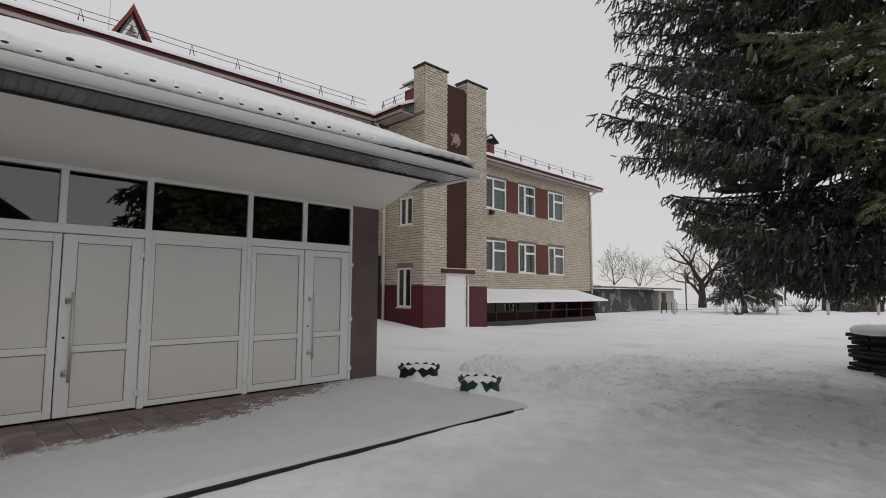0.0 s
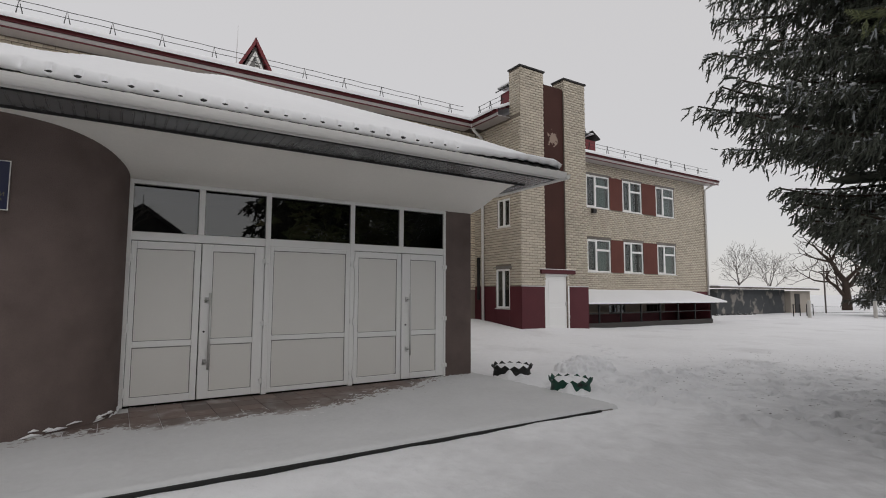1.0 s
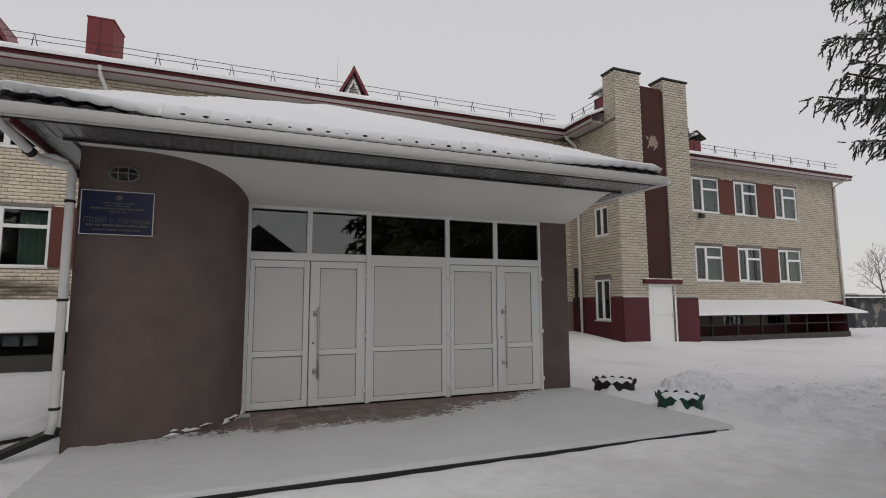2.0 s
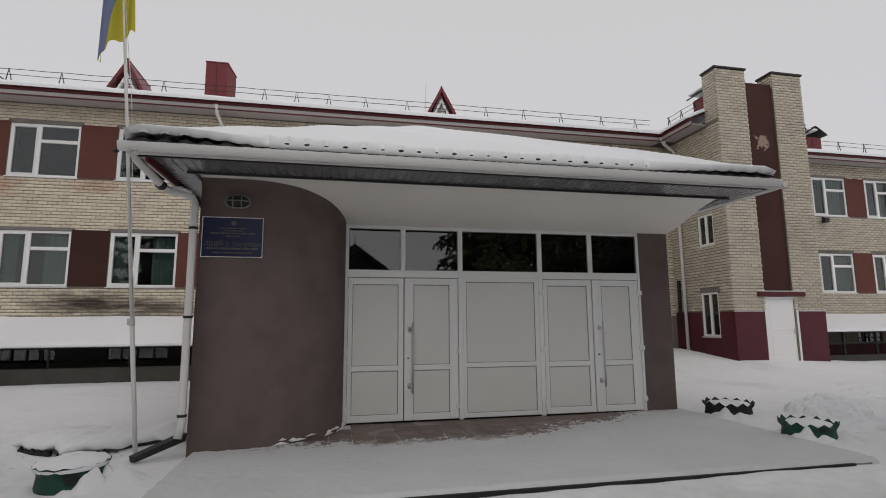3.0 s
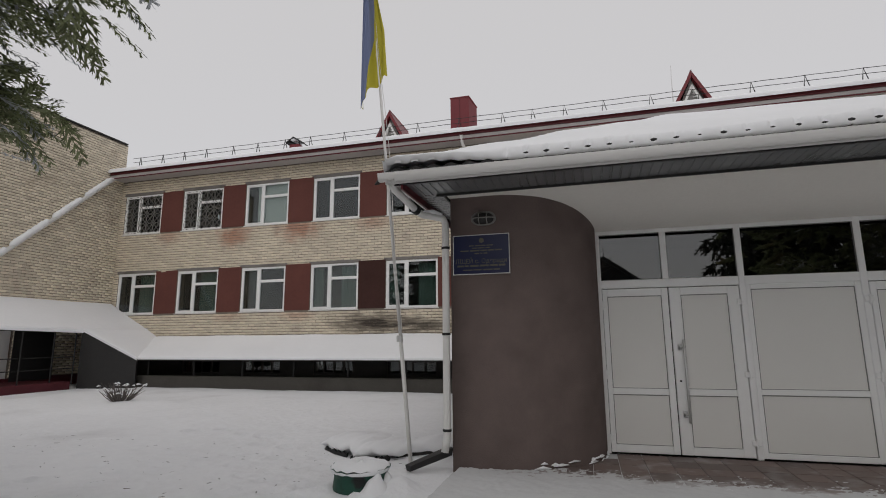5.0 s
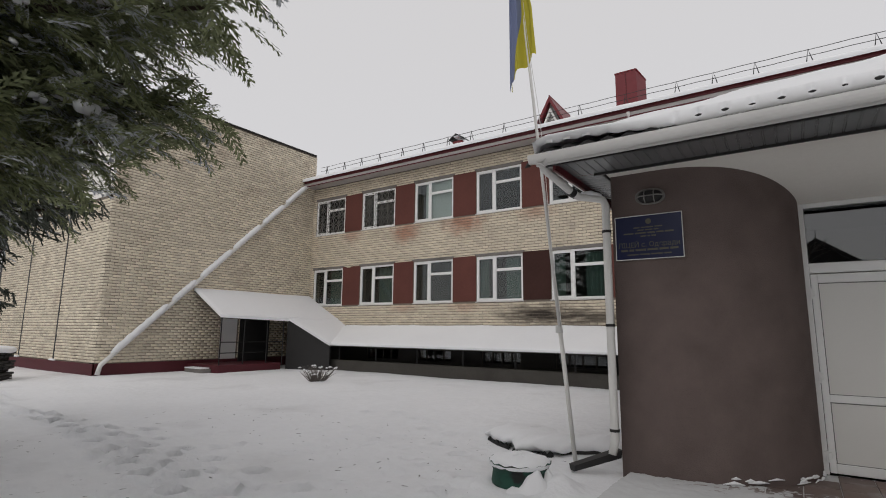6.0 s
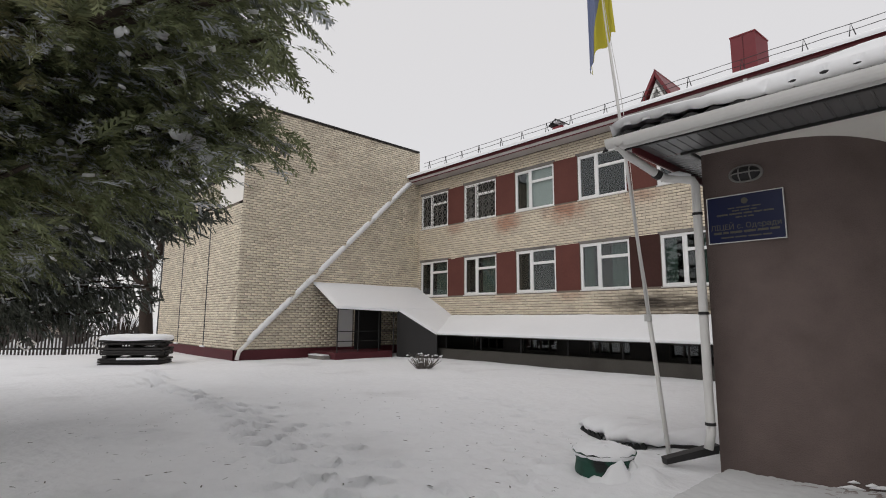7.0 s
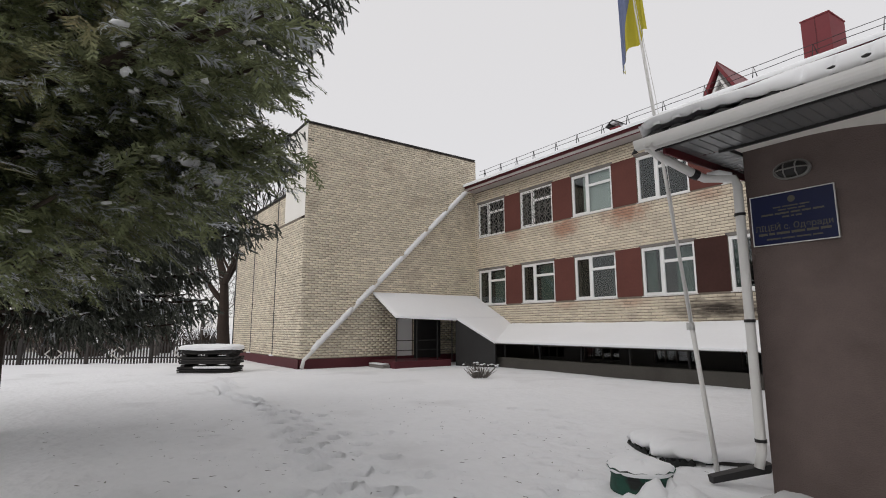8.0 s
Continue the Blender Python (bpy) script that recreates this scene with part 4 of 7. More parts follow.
# ---- stair block with the two tall brick piers ----
block = thing("stair_block", (14.8, 14.0, 0), "pale brick stair block with two tall piers and maroon base", "building")
fs = face_xm(XR)
side_open = [(13.37, 14.2, 0.9, 2.38), (13.33, 14.1, 3.98, 5.06)]
g = Geo()
wall_core(g, fs, YT, YM, -0.5, 8.3, side_open, 0.3)
bw = part("wall", g, MORTAR, block, "pale brick wall with dark joints")
lay_bricks(bw, fs, courses(YT, YM, 1.76, 8.15, side_open + [(13.27, 14.2, 2.38, 2.5)]), BRICK_DIM)
part("lintel", Geo().box(13.2, 0.0, 2.39, 14.35, 0.014, 2.5, 0.005, fs), CONCRETE, block, "grey concrete lintel")
window(block, fs, *side_open[0], "two")
window(block, fs, *side_open[1], "two")
for name, y0, y1, holes in (("base", YT - 0.02, 13.36, []), ("base", 14.21, YM, [])):
    part(name, Geo().box(y0, 0.0, -0.5, y1, 0.02, 1.72, 0.006, fs), BASE_RED, block, "maroon painted base")
part("base", Geo().box(13.37, 0.0, -0.5, 14.2, 0.02, 0.86, 0.006, fs), BASE_RED, block, "maroon painted base")
ft = face_y(YT)
for k, (a, b) in enumerate(((XR, 14.26), (15.36, 16.56))):
    g = Geo().box(a + 0.004, YT + 0.004, -0.5, b - 0.004, YT + 0.62, 9.98)
    pier = part("pier", g, MORTAR, block, "tall pale brick pier")
    lay_bricks(pier, ft, courses(a, b, 1.76, 9.96, []), BRICK_DIM, (a, b, 1.7, 9.9) if k == 0 else None)
    lay_bricks(pier, face_xm(a), courses(YT + 0.02, YT + 0.6, 8.2 if k == 0 else 9.5, 9.96, []), BRICK_DIM)
    part("cap", Geo().box(a - 0.05, -0.66, 9.97, b + 0.05, 0.06, 10.04, 0.012, ft), DARK_METAL, pier, "dark metal cap")
    lo, hi = (a - 0.02, 14.2) if k == 0 else (15.5, b)
    part("base", Geo().box(lo, 0.0, -0.5, hi, 0.02, 1.72, 0.006, ft), BASE_RED, block, "maroon painted base")
    part("ledge", Geo().box(lo, 0.0, 1.72, hi, 0.035, 1.745, 0.004, ft), SNOW, block)
part("red_strip", Geo().box(14.26, -0.6, 2.3, 15.36, -0.06, 9.58, 0.01, ft), TOWER_RED, block, "dark red plaster strip with a flaking pale patch")
part("door_head", Geo().box(13.97, -0.2, 2.2, 15.76, 0.1, 2.36, 0.012, ft), BASE_RED, block, "maroon door head")
part("snow", Geo().box(13.97, 0.0, 2.36, 15.76, 0.1, 2.385, 0.01, ft), SNOW, block)
g = Geo()
g.box(14.2, -0.2, 0.05, 14.28, 0.01, 2.2, 0.006, ft)
g.box(15.42, -0.2, 0.05, 15.5, 0.01, 2.2, 0.006, ft)
g.box(14.28, -0.2, 2.12, 15.42, 0.01, 2.2, 0.006, ft)
bd = part("door", g, WHITE_PVC, block, "white steel side door")
part("leaf", Geo().box(14.285, -0.08, 0.05, 15.415, -0.03, 2.115, 0.006, ft), WHITE_PVC, bd)
for z0, z1 in ((0.2, 0.95), (1.1, 2.0)):
    part("panel", Geo().box(14.42, -0.03, z0, 15.28, -0.022, z1, 0.006, ft), WHITE_PVC, bd)
part("handle", Geo().box(15.3, -0.03, 1.0, 15.34, 0.01, 1.14, 0.006, ft), STEEL, bd)
eave(block, (XR, YT + 0.55, 0), (XR, YM - 0.55, 0), (-0.6, 0, 0))
snow_bed(block, (XR - 0.72, YM - 0.4, 8.36), (XR - 0.72, YT + 0.62, 8.36), (XR + 2.2, YM - 0.4, 9.6), (XR + 2.2, YT + 0.62, 9.6), 0.11, na=30)
part("roof", Geo().hexa([(XR - 0.6, YT + 0.62, 8.33), (XR + 3.4, YT + 0.62, 9.9), (XR + 3.4, YM, 9.9), (XR - 0.6, YM, 8.33), (XR - 0.6, YT + 0.62, 8.36), (XR + 3.4, YT + 0.62, 9.98), (XR + 3.4, YM, 9.98), (XR - 0.6, YM, 8.36)]), FASCIA_RED, block, "maroon metal roof under snow")
rail(block, (XR - 0.1, YM - 0.35, 8.72), (XR - 0.1, YT + 0.75, 8.72), 0.72)
g = Geo().box(16.2, YT + 0.6, -0.5, 16.5, YM + 0.3, 9.4)
part("wall", g, MORTAR, block)
downpipe(block, [(XR - 0.66, YM - 0.62, 8.25), (XR - 0.5, YM - 0.6, 8.0), (XR - 0.12, YM - 0.6, 7.75), (XR - 0.1, YM - 0.62, 7.5), (XR - 0.1, YM - 0.64, 0.3)])
part("cable_box", Geo().box(15.2, -0.02, 1.2, 15.32, 0.1, 2.9, 0.01, fs), DARK_METAL, block, "narrow grey cable duct")
lamp = thing("wall_lantern", (16.62, 12.9, 8.0), "small dark lamp on a curved bracket", "wall lamp")
part("bracket", Geo().tube([(16.55, 12.9, 7.9), (16.7, 12.88, 8.0), (16.74, 12.86, 8.12), (16.66, 12.85, 8.2)], 0.02, 6), DARK_METAL, lamp)
part("head", Geo().tube([(16.68, 12.85, 8.2), (16.56, 12.84, 8.3)], [0.05, 0.08], 8), DARK_METAL, lamp)

# ---- east wing ----
wing = thing("east_wing", (24, YW, 0), "pale brick two-storey wing with red-brown panels", "building")
fw = face_y(YW)
WW = [(20.1, 21.85), (22.86, 24.46), (25.68, 27.36)]
wl = [(a, b, 2.52, 4.15) for a, b in WW]
wu = [(a, b, 5.74, 7.40) for a, b in WW]
wc = [(18.2, 19.6, 0.45, 0.95), (21.6, 22.9, 0.45, 0.95), (24.6, 25.9, 0.45, 0.95)]
g = Geo()
wall_core(g, fw, 16.4, 30.45, -0.5, 8.2, wl + wu + wc, 0.38)
g.box(30.07, YW + 0.38, -0.5, 30.45, YW + 10, 8.2)
g.box(16.4, YW + 10, -0.5, 30.45, YW + 10.3, 8.2)
ww = part("wall", g, MORTAR, wing, "pale brick wall with dark joints")
wp = [(WW[0][1] + 0.012, WW[1][0] - 0.012), (WW[1][1] + 0.012, WW[2][0] - 0.012)]
skip = wl + wu + [(a - 0.013, b + 0.013, z0, z1) for a, b in wp for z0, z1 in ((2.52, 4.15), (5.74, 7.40))] + [(a - 0.07, b + 0.07, z1, z1 + 0.12) for a, b, z0, z1 in wl + wu]
lay_bricks(ww, fw, courses(16.5, 30.45, 1.6, 8.15, skip), BRICK_DIM)
for a, b in wp:
    for z0, z1 in ((2.52, 4.15), (5.74, 7.40)):
        part("panel", Geo().box(a, 0.0, z0 + 0.01, b, 0.02, z1 + 0.04, 0.006, fw), RED_PANEL, wing, "red-brown painted panel between windows")
for a, b, z0, z1 in wl + wu:
    window(wing, fw, a, b, z0, z1, "three", "half")
    part("lintel", Geo().box(a - 0.07, 0.0, z1 + 0.005, b + 0.07, 0.012, z1 + 0.11, 0.005, fw), CONCRETE, wing)
for q in wc:
    window(wing, fw, *q, "low", name="cellar_window")
part("base", Geo().box(16.5, 0.0, -0.5, 30.47, 0.02, 0.44, 0.005, fw), BASE_RED, wing, "maroon painted base")
part("base", Geo().box(26.2, 0.0, 0.44, 30.47, 0.02, 1.6, 0.005, fw), BASE_RED, wing, "maroon painted base")
eave(wing, (16.5, YW, 0), (31.0, YW, 0), (0, -0.6, 0), 7.98)
snow_bed(wing, (16.5, YW - 0.72, 8.24), (31.05, YW - 0.72, 8.24), (16.5, YW + 5, 10.5), (31.05, YW + 5, 10.5), 0.12, na=50)
part("roof", Geo().hexa([(16.5, YW - 0.6, 8.2), (31.0, YW - 0.6, 8.2), (31.0, YW + 10.3, 10.4), (16.5, YW + 10.3, 10.4), (16.5, YW - 0.6, 8.24), (31.0, YW - 0.6, 8.24), (31.0, YW + 10.3, 10.46), (16.5, YW + 10.3, 10.46)]), FASCIA_RED, wing, "maroon metal roof under snow")
rail(wing, (17.5, YW - 0.1, 8.58), (30.8, YW - 0.1, 8.58), 1.35)
downpipe(wing, [(30.6, YW - 0.66, 8.1), (30.5, YW - 0.4, 7.9), (30.36, YW - 0.1, 7.7), (30.36, YW - 0.1, 1.4)])
lampf = thing("floodlight", (20.0, YW - 0.2, 5.6), "small dark floodlight on the brick wall", "floodlight")
part("body", Geo().box(20.35, 0.08, 5.42, 20.6, 0.25, 5.62, 0.02, fw), DARK_METAL, lampf)
part("bracket", Geo().box(20.45, 0.0, 5.55, 20.5, 0.1, 5.68, 0.005, fw), DARK_METAL, lampf)

ann = thing("cellar_lean_to", (22, 14.5, 0), "low glazed lean-to with a snowy roof along the wing", "lean-to")
AY = 13.75
corrugated(ann, (16.6, AY, 1.02), (28.5, AY, 1.02), (16.6, YW, 1.58), 300, 0.012, DARK_METAL, "dark corrugated roof sheet")
snow_bed(ann, (16.6, AY + 0.02, 1.04), (28.5, AY + 0.02, 1.04), (16.6, YW - 0.03, 1.60), (28.5, YW - 0.03, 1.60), 0.07, lip=0.03, na=50)
part("kerb_wall", Geo().box(16.6, 13.9, -0.4, 27.4, 14.1, 0.17, 0.02), DARK_CONCRETE, ann, "dark concrete kerb wall")
for x in np.arange(17.2, 27.5, 1.45):
    part("post", Geo().box(x - 0.03, 13.95, 0.15, x + 0.03, 14.03, 1.05, 0.005), DARK_METAL, ann)
part("rail", Geo().box(16.6, 13.96, 0.58, 27.4, 14.0, 0.62, 0.004), DARK_METAL, ann)
part("end_wall", Geo().box(27.3, 14.0, -0.2, 27.36, YW, 1.1, 0.01), BASE_RED, ann, "maroon end wall")
part("brace", Geo().tube([(16.75, 13.3, 0.12), (16.65, 13.8, 0.75)], 0.05, 8), WHITE_PVC, ann, "white sloping pipe")

# ---- entrance porch ----
YD, YF, XPL, XPR = 6.355, 5.19, -1.03, 6.24
porch = thing("entrance_porch", (2.5, 6.4, 0), "brown plastered entrance porch with a wide snowy hipped roof", "porch")


def curve_wall():
    """The rounded wall: straight front, then a bend back to the doors."""
    pts = [(XPL, YD + 1.0), (XPL, YF), (-0.55, YF)]
    for k in range(1, 25):
        a = k / 24 * math.pi / 2
        pts.append((-0.55 + 1.31 * math.sin(a) ** 1.0, YF + 1.165 * (1 - math.cos(a))))
    pts += [(0.76, YD + 0.3)]
    return pts


g = Geo()
pl = curve_wall()
g.grid([[(x, y, -0.15) for x, y in pl], [(x, y, 3.9) for x, y in pl]])
part("wall", g, BROWN_PLASTER, porch, "rounded brown plaster wall", True)
part("pier", Geo().box(5.675, YD, -0.15, XPR, YD + 0.4, 3.25, 0.01), BROWN_PLASTER, porch, "brown plaster pier")
part("wall", Geo().box(XPR - 0.3, YD + 0.4, -0.15, XPR, YM - 0.02, 3.6), BROWN_PLASTER, porch, "brown plaster side wall")
part("wall", Geo().box(XPL, YD + 1.0, -0.15, XPL + 0.3, YM - 0.02, 3.9), BROWN_PLASTER, porch, "brown plaster side wall")
part("header", Geo().box(0.7, YD + 0.03, 2.955, 5.7, YD + 0.3, 3.6), WHITE_PLASTER, porch)
# white vault over the doors, curving up to the front
bend = ((4.92, 3.285), (5.19, 3.275), (5.35, 3.245), (5.55, 3.185), (5.73, 3.125), (5.87, 3.075), (6.05, 3.02), (6.2, 2.985), (YD, 2.955))
prof = [(y, float(np.interp(y, [q[0] for q in bend], [q[1] for q in bend]))) for y in np.linspace(YD, 4.92, 22)]
prof += [(4.92, 3.36)]
rows = [[(x, y, z) for y, z in prof] for x in np.linspace(XPL - 0.02, XPR, 30)]
part("vault", Geo().grid(rows), WHITE_PLASTER, porch, "white curved plaster soffit", True)
end = [(XPR, y, z) for y, z in prof]
g = Geo()
for p, q in zip(end, end[1:]):
    g.face([p, q, (q[0], q[1], 3.6), (p[0], p[1], 3.6)])
part("vault_end", g, WHITE_PLASTER, porch)
# sheet-metal boards round the rim of the roof
X0, X1, YE = -1.57, 6.47, 4.31


def ribbed(u0, u1, fn):
    """A ribbed sheet: flat boards 0.1 m wide with a groove between, seen from below."""
    us, n = [], int((u1 - u0) / 0.1)
    for k in range(n):
        q = u0 + k * 0.1
        us += [(q, 0.0), (q + 0.078, 0.0), (q + 0.083, 0.006), (q + 0.095, 0.006)]
    us.append((u1, 0.0))
    return Geo().grid([[fn(u, t, 3.262 + d) for u, d in us] for t in (0.0, 1.0)])


XS = -1.36
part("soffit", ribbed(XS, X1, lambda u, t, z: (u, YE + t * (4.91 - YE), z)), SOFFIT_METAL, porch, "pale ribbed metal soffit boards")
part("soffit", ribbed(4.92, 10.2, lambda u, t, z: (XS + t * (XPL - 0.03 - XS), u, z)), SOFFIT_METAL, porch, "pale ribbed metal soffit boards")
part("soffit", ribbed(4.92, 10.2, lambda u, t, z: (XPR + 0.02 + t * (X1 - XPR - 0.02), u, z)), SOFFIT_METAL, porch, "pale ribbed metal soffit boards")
part("trim", Geo().box(XPL - 0.10, 4.895, 3.236, XPR + 0.05, 4.925, 3.275, 0.003), DARK_METAL, porch, "dark trim strip")
part("trim", Geo().box(X0 + 0.1, YE + 0.002, 3.236, X1 - 0.1, YE + 0.03, 3.262), DARK_METAL, porch, "dark trim strip")
part("trim", Geo().box(XPL - 0.03, 4.93, 3.24, XPL - 0.01, YD + 1, 3.275), DARK_METAL, porch, "dark trim strip")
part("fascia", Geo().box(X0, YE - 0.02, 3.25, X1, YE, 3.40, 0.004), WHITE_METAL, porch, "white metal fascia")
part("fascia", Geo().box(XS - 0.03, YE + 0.005, 3.185, XS, 10.2, 3.40, 0.004), FASCIA_RED, porch, "maroon board under the side gutter")
part("fascia", Geo().box(X1, YE - 0.02, 3.25, X1 + 0.02, 10.2, 3.40, 0.004), WHITE_METAL, porch)
loop = [(-0.075 - 0.06 * math.cos(a), 3.355 - 0.095 * math.sin(a)) for a in np.linspace(0, math.pi, 11)] + [(-0.075 + 0.052 * math.cos(a), 3.355 - 0.085 * math.sin(a)) for a in np.linspace(0, math.pi, 11)]
loop.append(loop[0])
gut = part("gutter", Geo().grid([[(x, YE + d, z) for d, z in loop] for x in (X0 - 0.05, 2.4, X1 + 0.05)]), WHITE_METAL, porch, "white half-round gutter")
part("gutter", Geo().grid([[(XS - 0.032 + d, y, z - 0.015) for d, z in loop] for y in (YE - 0.12, 10.2)]), WHITE_METAL, porch)
part("gutter", Geo().grid([[(X1 + 0.01 - d, y, z - 0.015) for d, z in loop] for y in (YE - 0.12, 10.2)]), WHITE_METAL, porch)
for x in np.arange(X0 + 0.35, X1, 0.95):
    part("gutter_hook", Geo().tube([(x, YE - 0.01, 3.36), (x, YE - 0.075, 3.258), (x, YE - 0.137, 3.36)], 0.006, 4), WHITE_METAL, gut)
part("gutter_end", Geo().tube([(X0 - 0.06, YE - 0.07, 3.27), (X0 - 0.10, YE - 0.09, 3.235)], [0.03, 0.004], 6), DARK_METAL, gut)


def porch_roof(x, y):
    return 3.40 + 0.455 * min(x - X0, X1 - x, max(y - YE, 0.0), 4.02)


WAVE, CREST = 0.2125, 0.06
wave = lambda x: math.cos(2 * math.pi * (x - CREST) / WAVE)
# wavy metal tiles whose edge shows under the snow
cols = np.linspace(X0, X1, 232)
rows = []
for y in (YE - 0.03, YE - 0.03, YE + 0.25):
    rows.append([(x, y, 3.385 + (0.02 * wave(x)) + (y - YE) * 0.455 * (y > YE) + (0.03 if len(rows) else 0.0)) for x in cols])
part("roof_tiles", Geo().grid(rows), DARK_METAL, porch, "dark wavy metal tile edge")
g = Geo()
A = (2.45, 8.33, 5.2)
g.face([(X0, YE, 3.39), (X1, YE, 3.39), A])
g.face([(X0, YE, 3.39), A, (2.45, YM, 5.2), (X0, YM, 3.39)])
g.face([(X1, YE, 3.39), (X1, YM, 3.39), (2.45, YM, 5.2), A])
part("roof", g, FASCIA_RED, porch, "maroon metal roof under snow")
# snow: a hanging lip with scalloped openings, then the smooth hipped bed
xs = np.concatenate([[X0 - 0.03], np.linspace(X0, X0 + 0.1, 4), np.linspace(X0 + 0.12, X1 - 0.12, 420), np.linspace(X1 - 0.1, X1, 4), [X1 + 0.03]])
ys = np.concatenate([np.linspace(YE + 0.02, YE + 0.5, 8), np.linspace(YE + 0.6, 9.0, 40), np.linspace(9.3, YM - 0.02, 12)])
nz = lambda x, y: 0.018 * math.sin(x * 1.7 + y) * math.sin(y * 1.3) + 0.008 * math.sin(x * 5.3 + 2 * y)
rows = []


def rim(x):
    return min(1.0, max(0.0, min(x - X0, X1 - x) / 0.14)) ** 0.5


bare = lambda x: 0.10 * max(0.0, min(1.0, (-0.12 - x) / 0.9)) + 0.07 * max(0.0, min(1.0, (x - 4.5) / 1.3))
notch = lambda x: (0.006 + 0.004 * math.sin(x * 2.1 + 1)) * max(0.0, wave(x)) ** 5 + bare(x) * (0.9 + 0.1 * wave(x))
dent = lambda x: (0.075 + 0.025 * math.sin(x * 2.1 + 1) + 0.012 * math.sin(x * 9.7)) * max(0.0, wave(x)) ** 3 * (bare(x) < 0.01)
sag = lambda x: 0.006 * math.sin(x * 3.1) + 0.004 * math.sin(x * 7.7 + 1)
rows.append([(x, YE - 0.01, 3.40 + notch(x)) for x in xs])
rows.append([(x, YE - 0.055 + 0.5 * notch(x), 3.398 + notch(x)) for x in xs])
rows.append([(x, YE - 0.07 + 0.4 * bare(x) + 0.2 * dent(x), 3.412 + 0.45 * notch(x) + bare(x) * 0.5 + 0.02 * rim(x) + sag(x)) for x in xs])
rows.append([(x, YE - 0.062 + dent(x), 3.44 + bare(x) * 0.7 + 0.045 * rim(x) + sag(x)) for x in xs])
rows.append([(x, YE - 0.04 + 0.7 * dent(x), 3.45 - 0.2 * dent(x) + bare(x) * 0.5 + 0.075 * rim(x) + sag(x)) for x in xs])
for y in ys:
    rows.append([(x, y, porch_roof(x, y) + 0.025 + (0.115 + 0.03 * min(1.0, (y - YE) / 0.8)) * rim(x) + nz(x, y)) for x in xs])
part("snow_cover", Geo().grid(rows), SNOW, porch, "thick scalloped layer of snow on the hipped roof", True)
# open ends of the tile waves, free of snow: dark lenses stand in for shaded holes
for k in range(22):
    x, q = CREST + k * WAVE, 0.75 + 0.25 * math.sin(k * 2.3)
    part("tile_end", Geo().tube([(x - 0.055, YE - 0.050, 3.437), (x - 0.03, YE - 0.046, 3.447), (x, YE - 0.044, 3.452), (x + 0.03, YE - 0.046, 3.447), (x + 0.055, YE - 0.050, 3.437)],
                                [0.003, 0.014 * q, 0.019 * q, 0.014 * q, 0.003], 6), DARK_METAL, porch)
# corner downpipe with its bend
dp = downpipe(porch, [(-1.52, YE + 0.0, 3.29), (-1.50, YE + 0.12, 3.22), (-1.45, 4.70, 3.15), (-1.41, 4.94, 3.09), (-1.36, 5.04, 3.05), (-1.22, 5.10, 3.03), (-1.11, 5.13, 3.0), (XPL - 0.055, YF - 0.05, 2.93), (XPL - 0.055, YF - 0.05, 2.8),
                      (XPL - 0.055, YF - 0.05, 0.32), (XPL - 0.08, YF - 0.08, 0.17)], 0.045, [(XPL - 0.055, YF - 0.05, z) for z in (2.62, 1.55, 0.42)])
part("clamp", Geo().tube([(-1.425, 4.90, 3.10), (-1.40, 4.965, 3.08)], 0.056, 12), DARK_METAL, dp)
part("pipe_snow", Geo().tube([(-1.34, 5.05, 3.09), (-1.24, 5.09, 3.08), (-1.12, 5.12, 3.05)], [0.02, 0.045, 0.02], 8), SNOW, dp, "", True)
downpipe(porch, [(X1 - 0.1, 6.6, 3.27), (X1 - 0.12, 6.75, 3.1), (XPR + 0.1, 6.9, 2.95), (XPR + 0.08, 6.9, 2.7), (XPR + 0.08, 6.9, 0.1)], 0.05)
part("spout", Geo().hexa([(-1.56, 5.04, -0.04), (-1.50, 5.0, -0.04), (-1.05, 5.22, 0.12), (-1.12, 5.27, 0.12), (-1.58, 5.05, 0.025), (-1.49, 4.99, 0.025), (-1.03, 5.21, 0.21), (-1.12, 5.29, 0.21)]), DARK_METAL, dp, "black plastic spout")

# ---- doors ----
fd = face_y(YD)


def stile(g, a, b, c, d, back=-0.05, front=0.0):
    g.box(a, back, c, b, front, d, 0.006, fd)


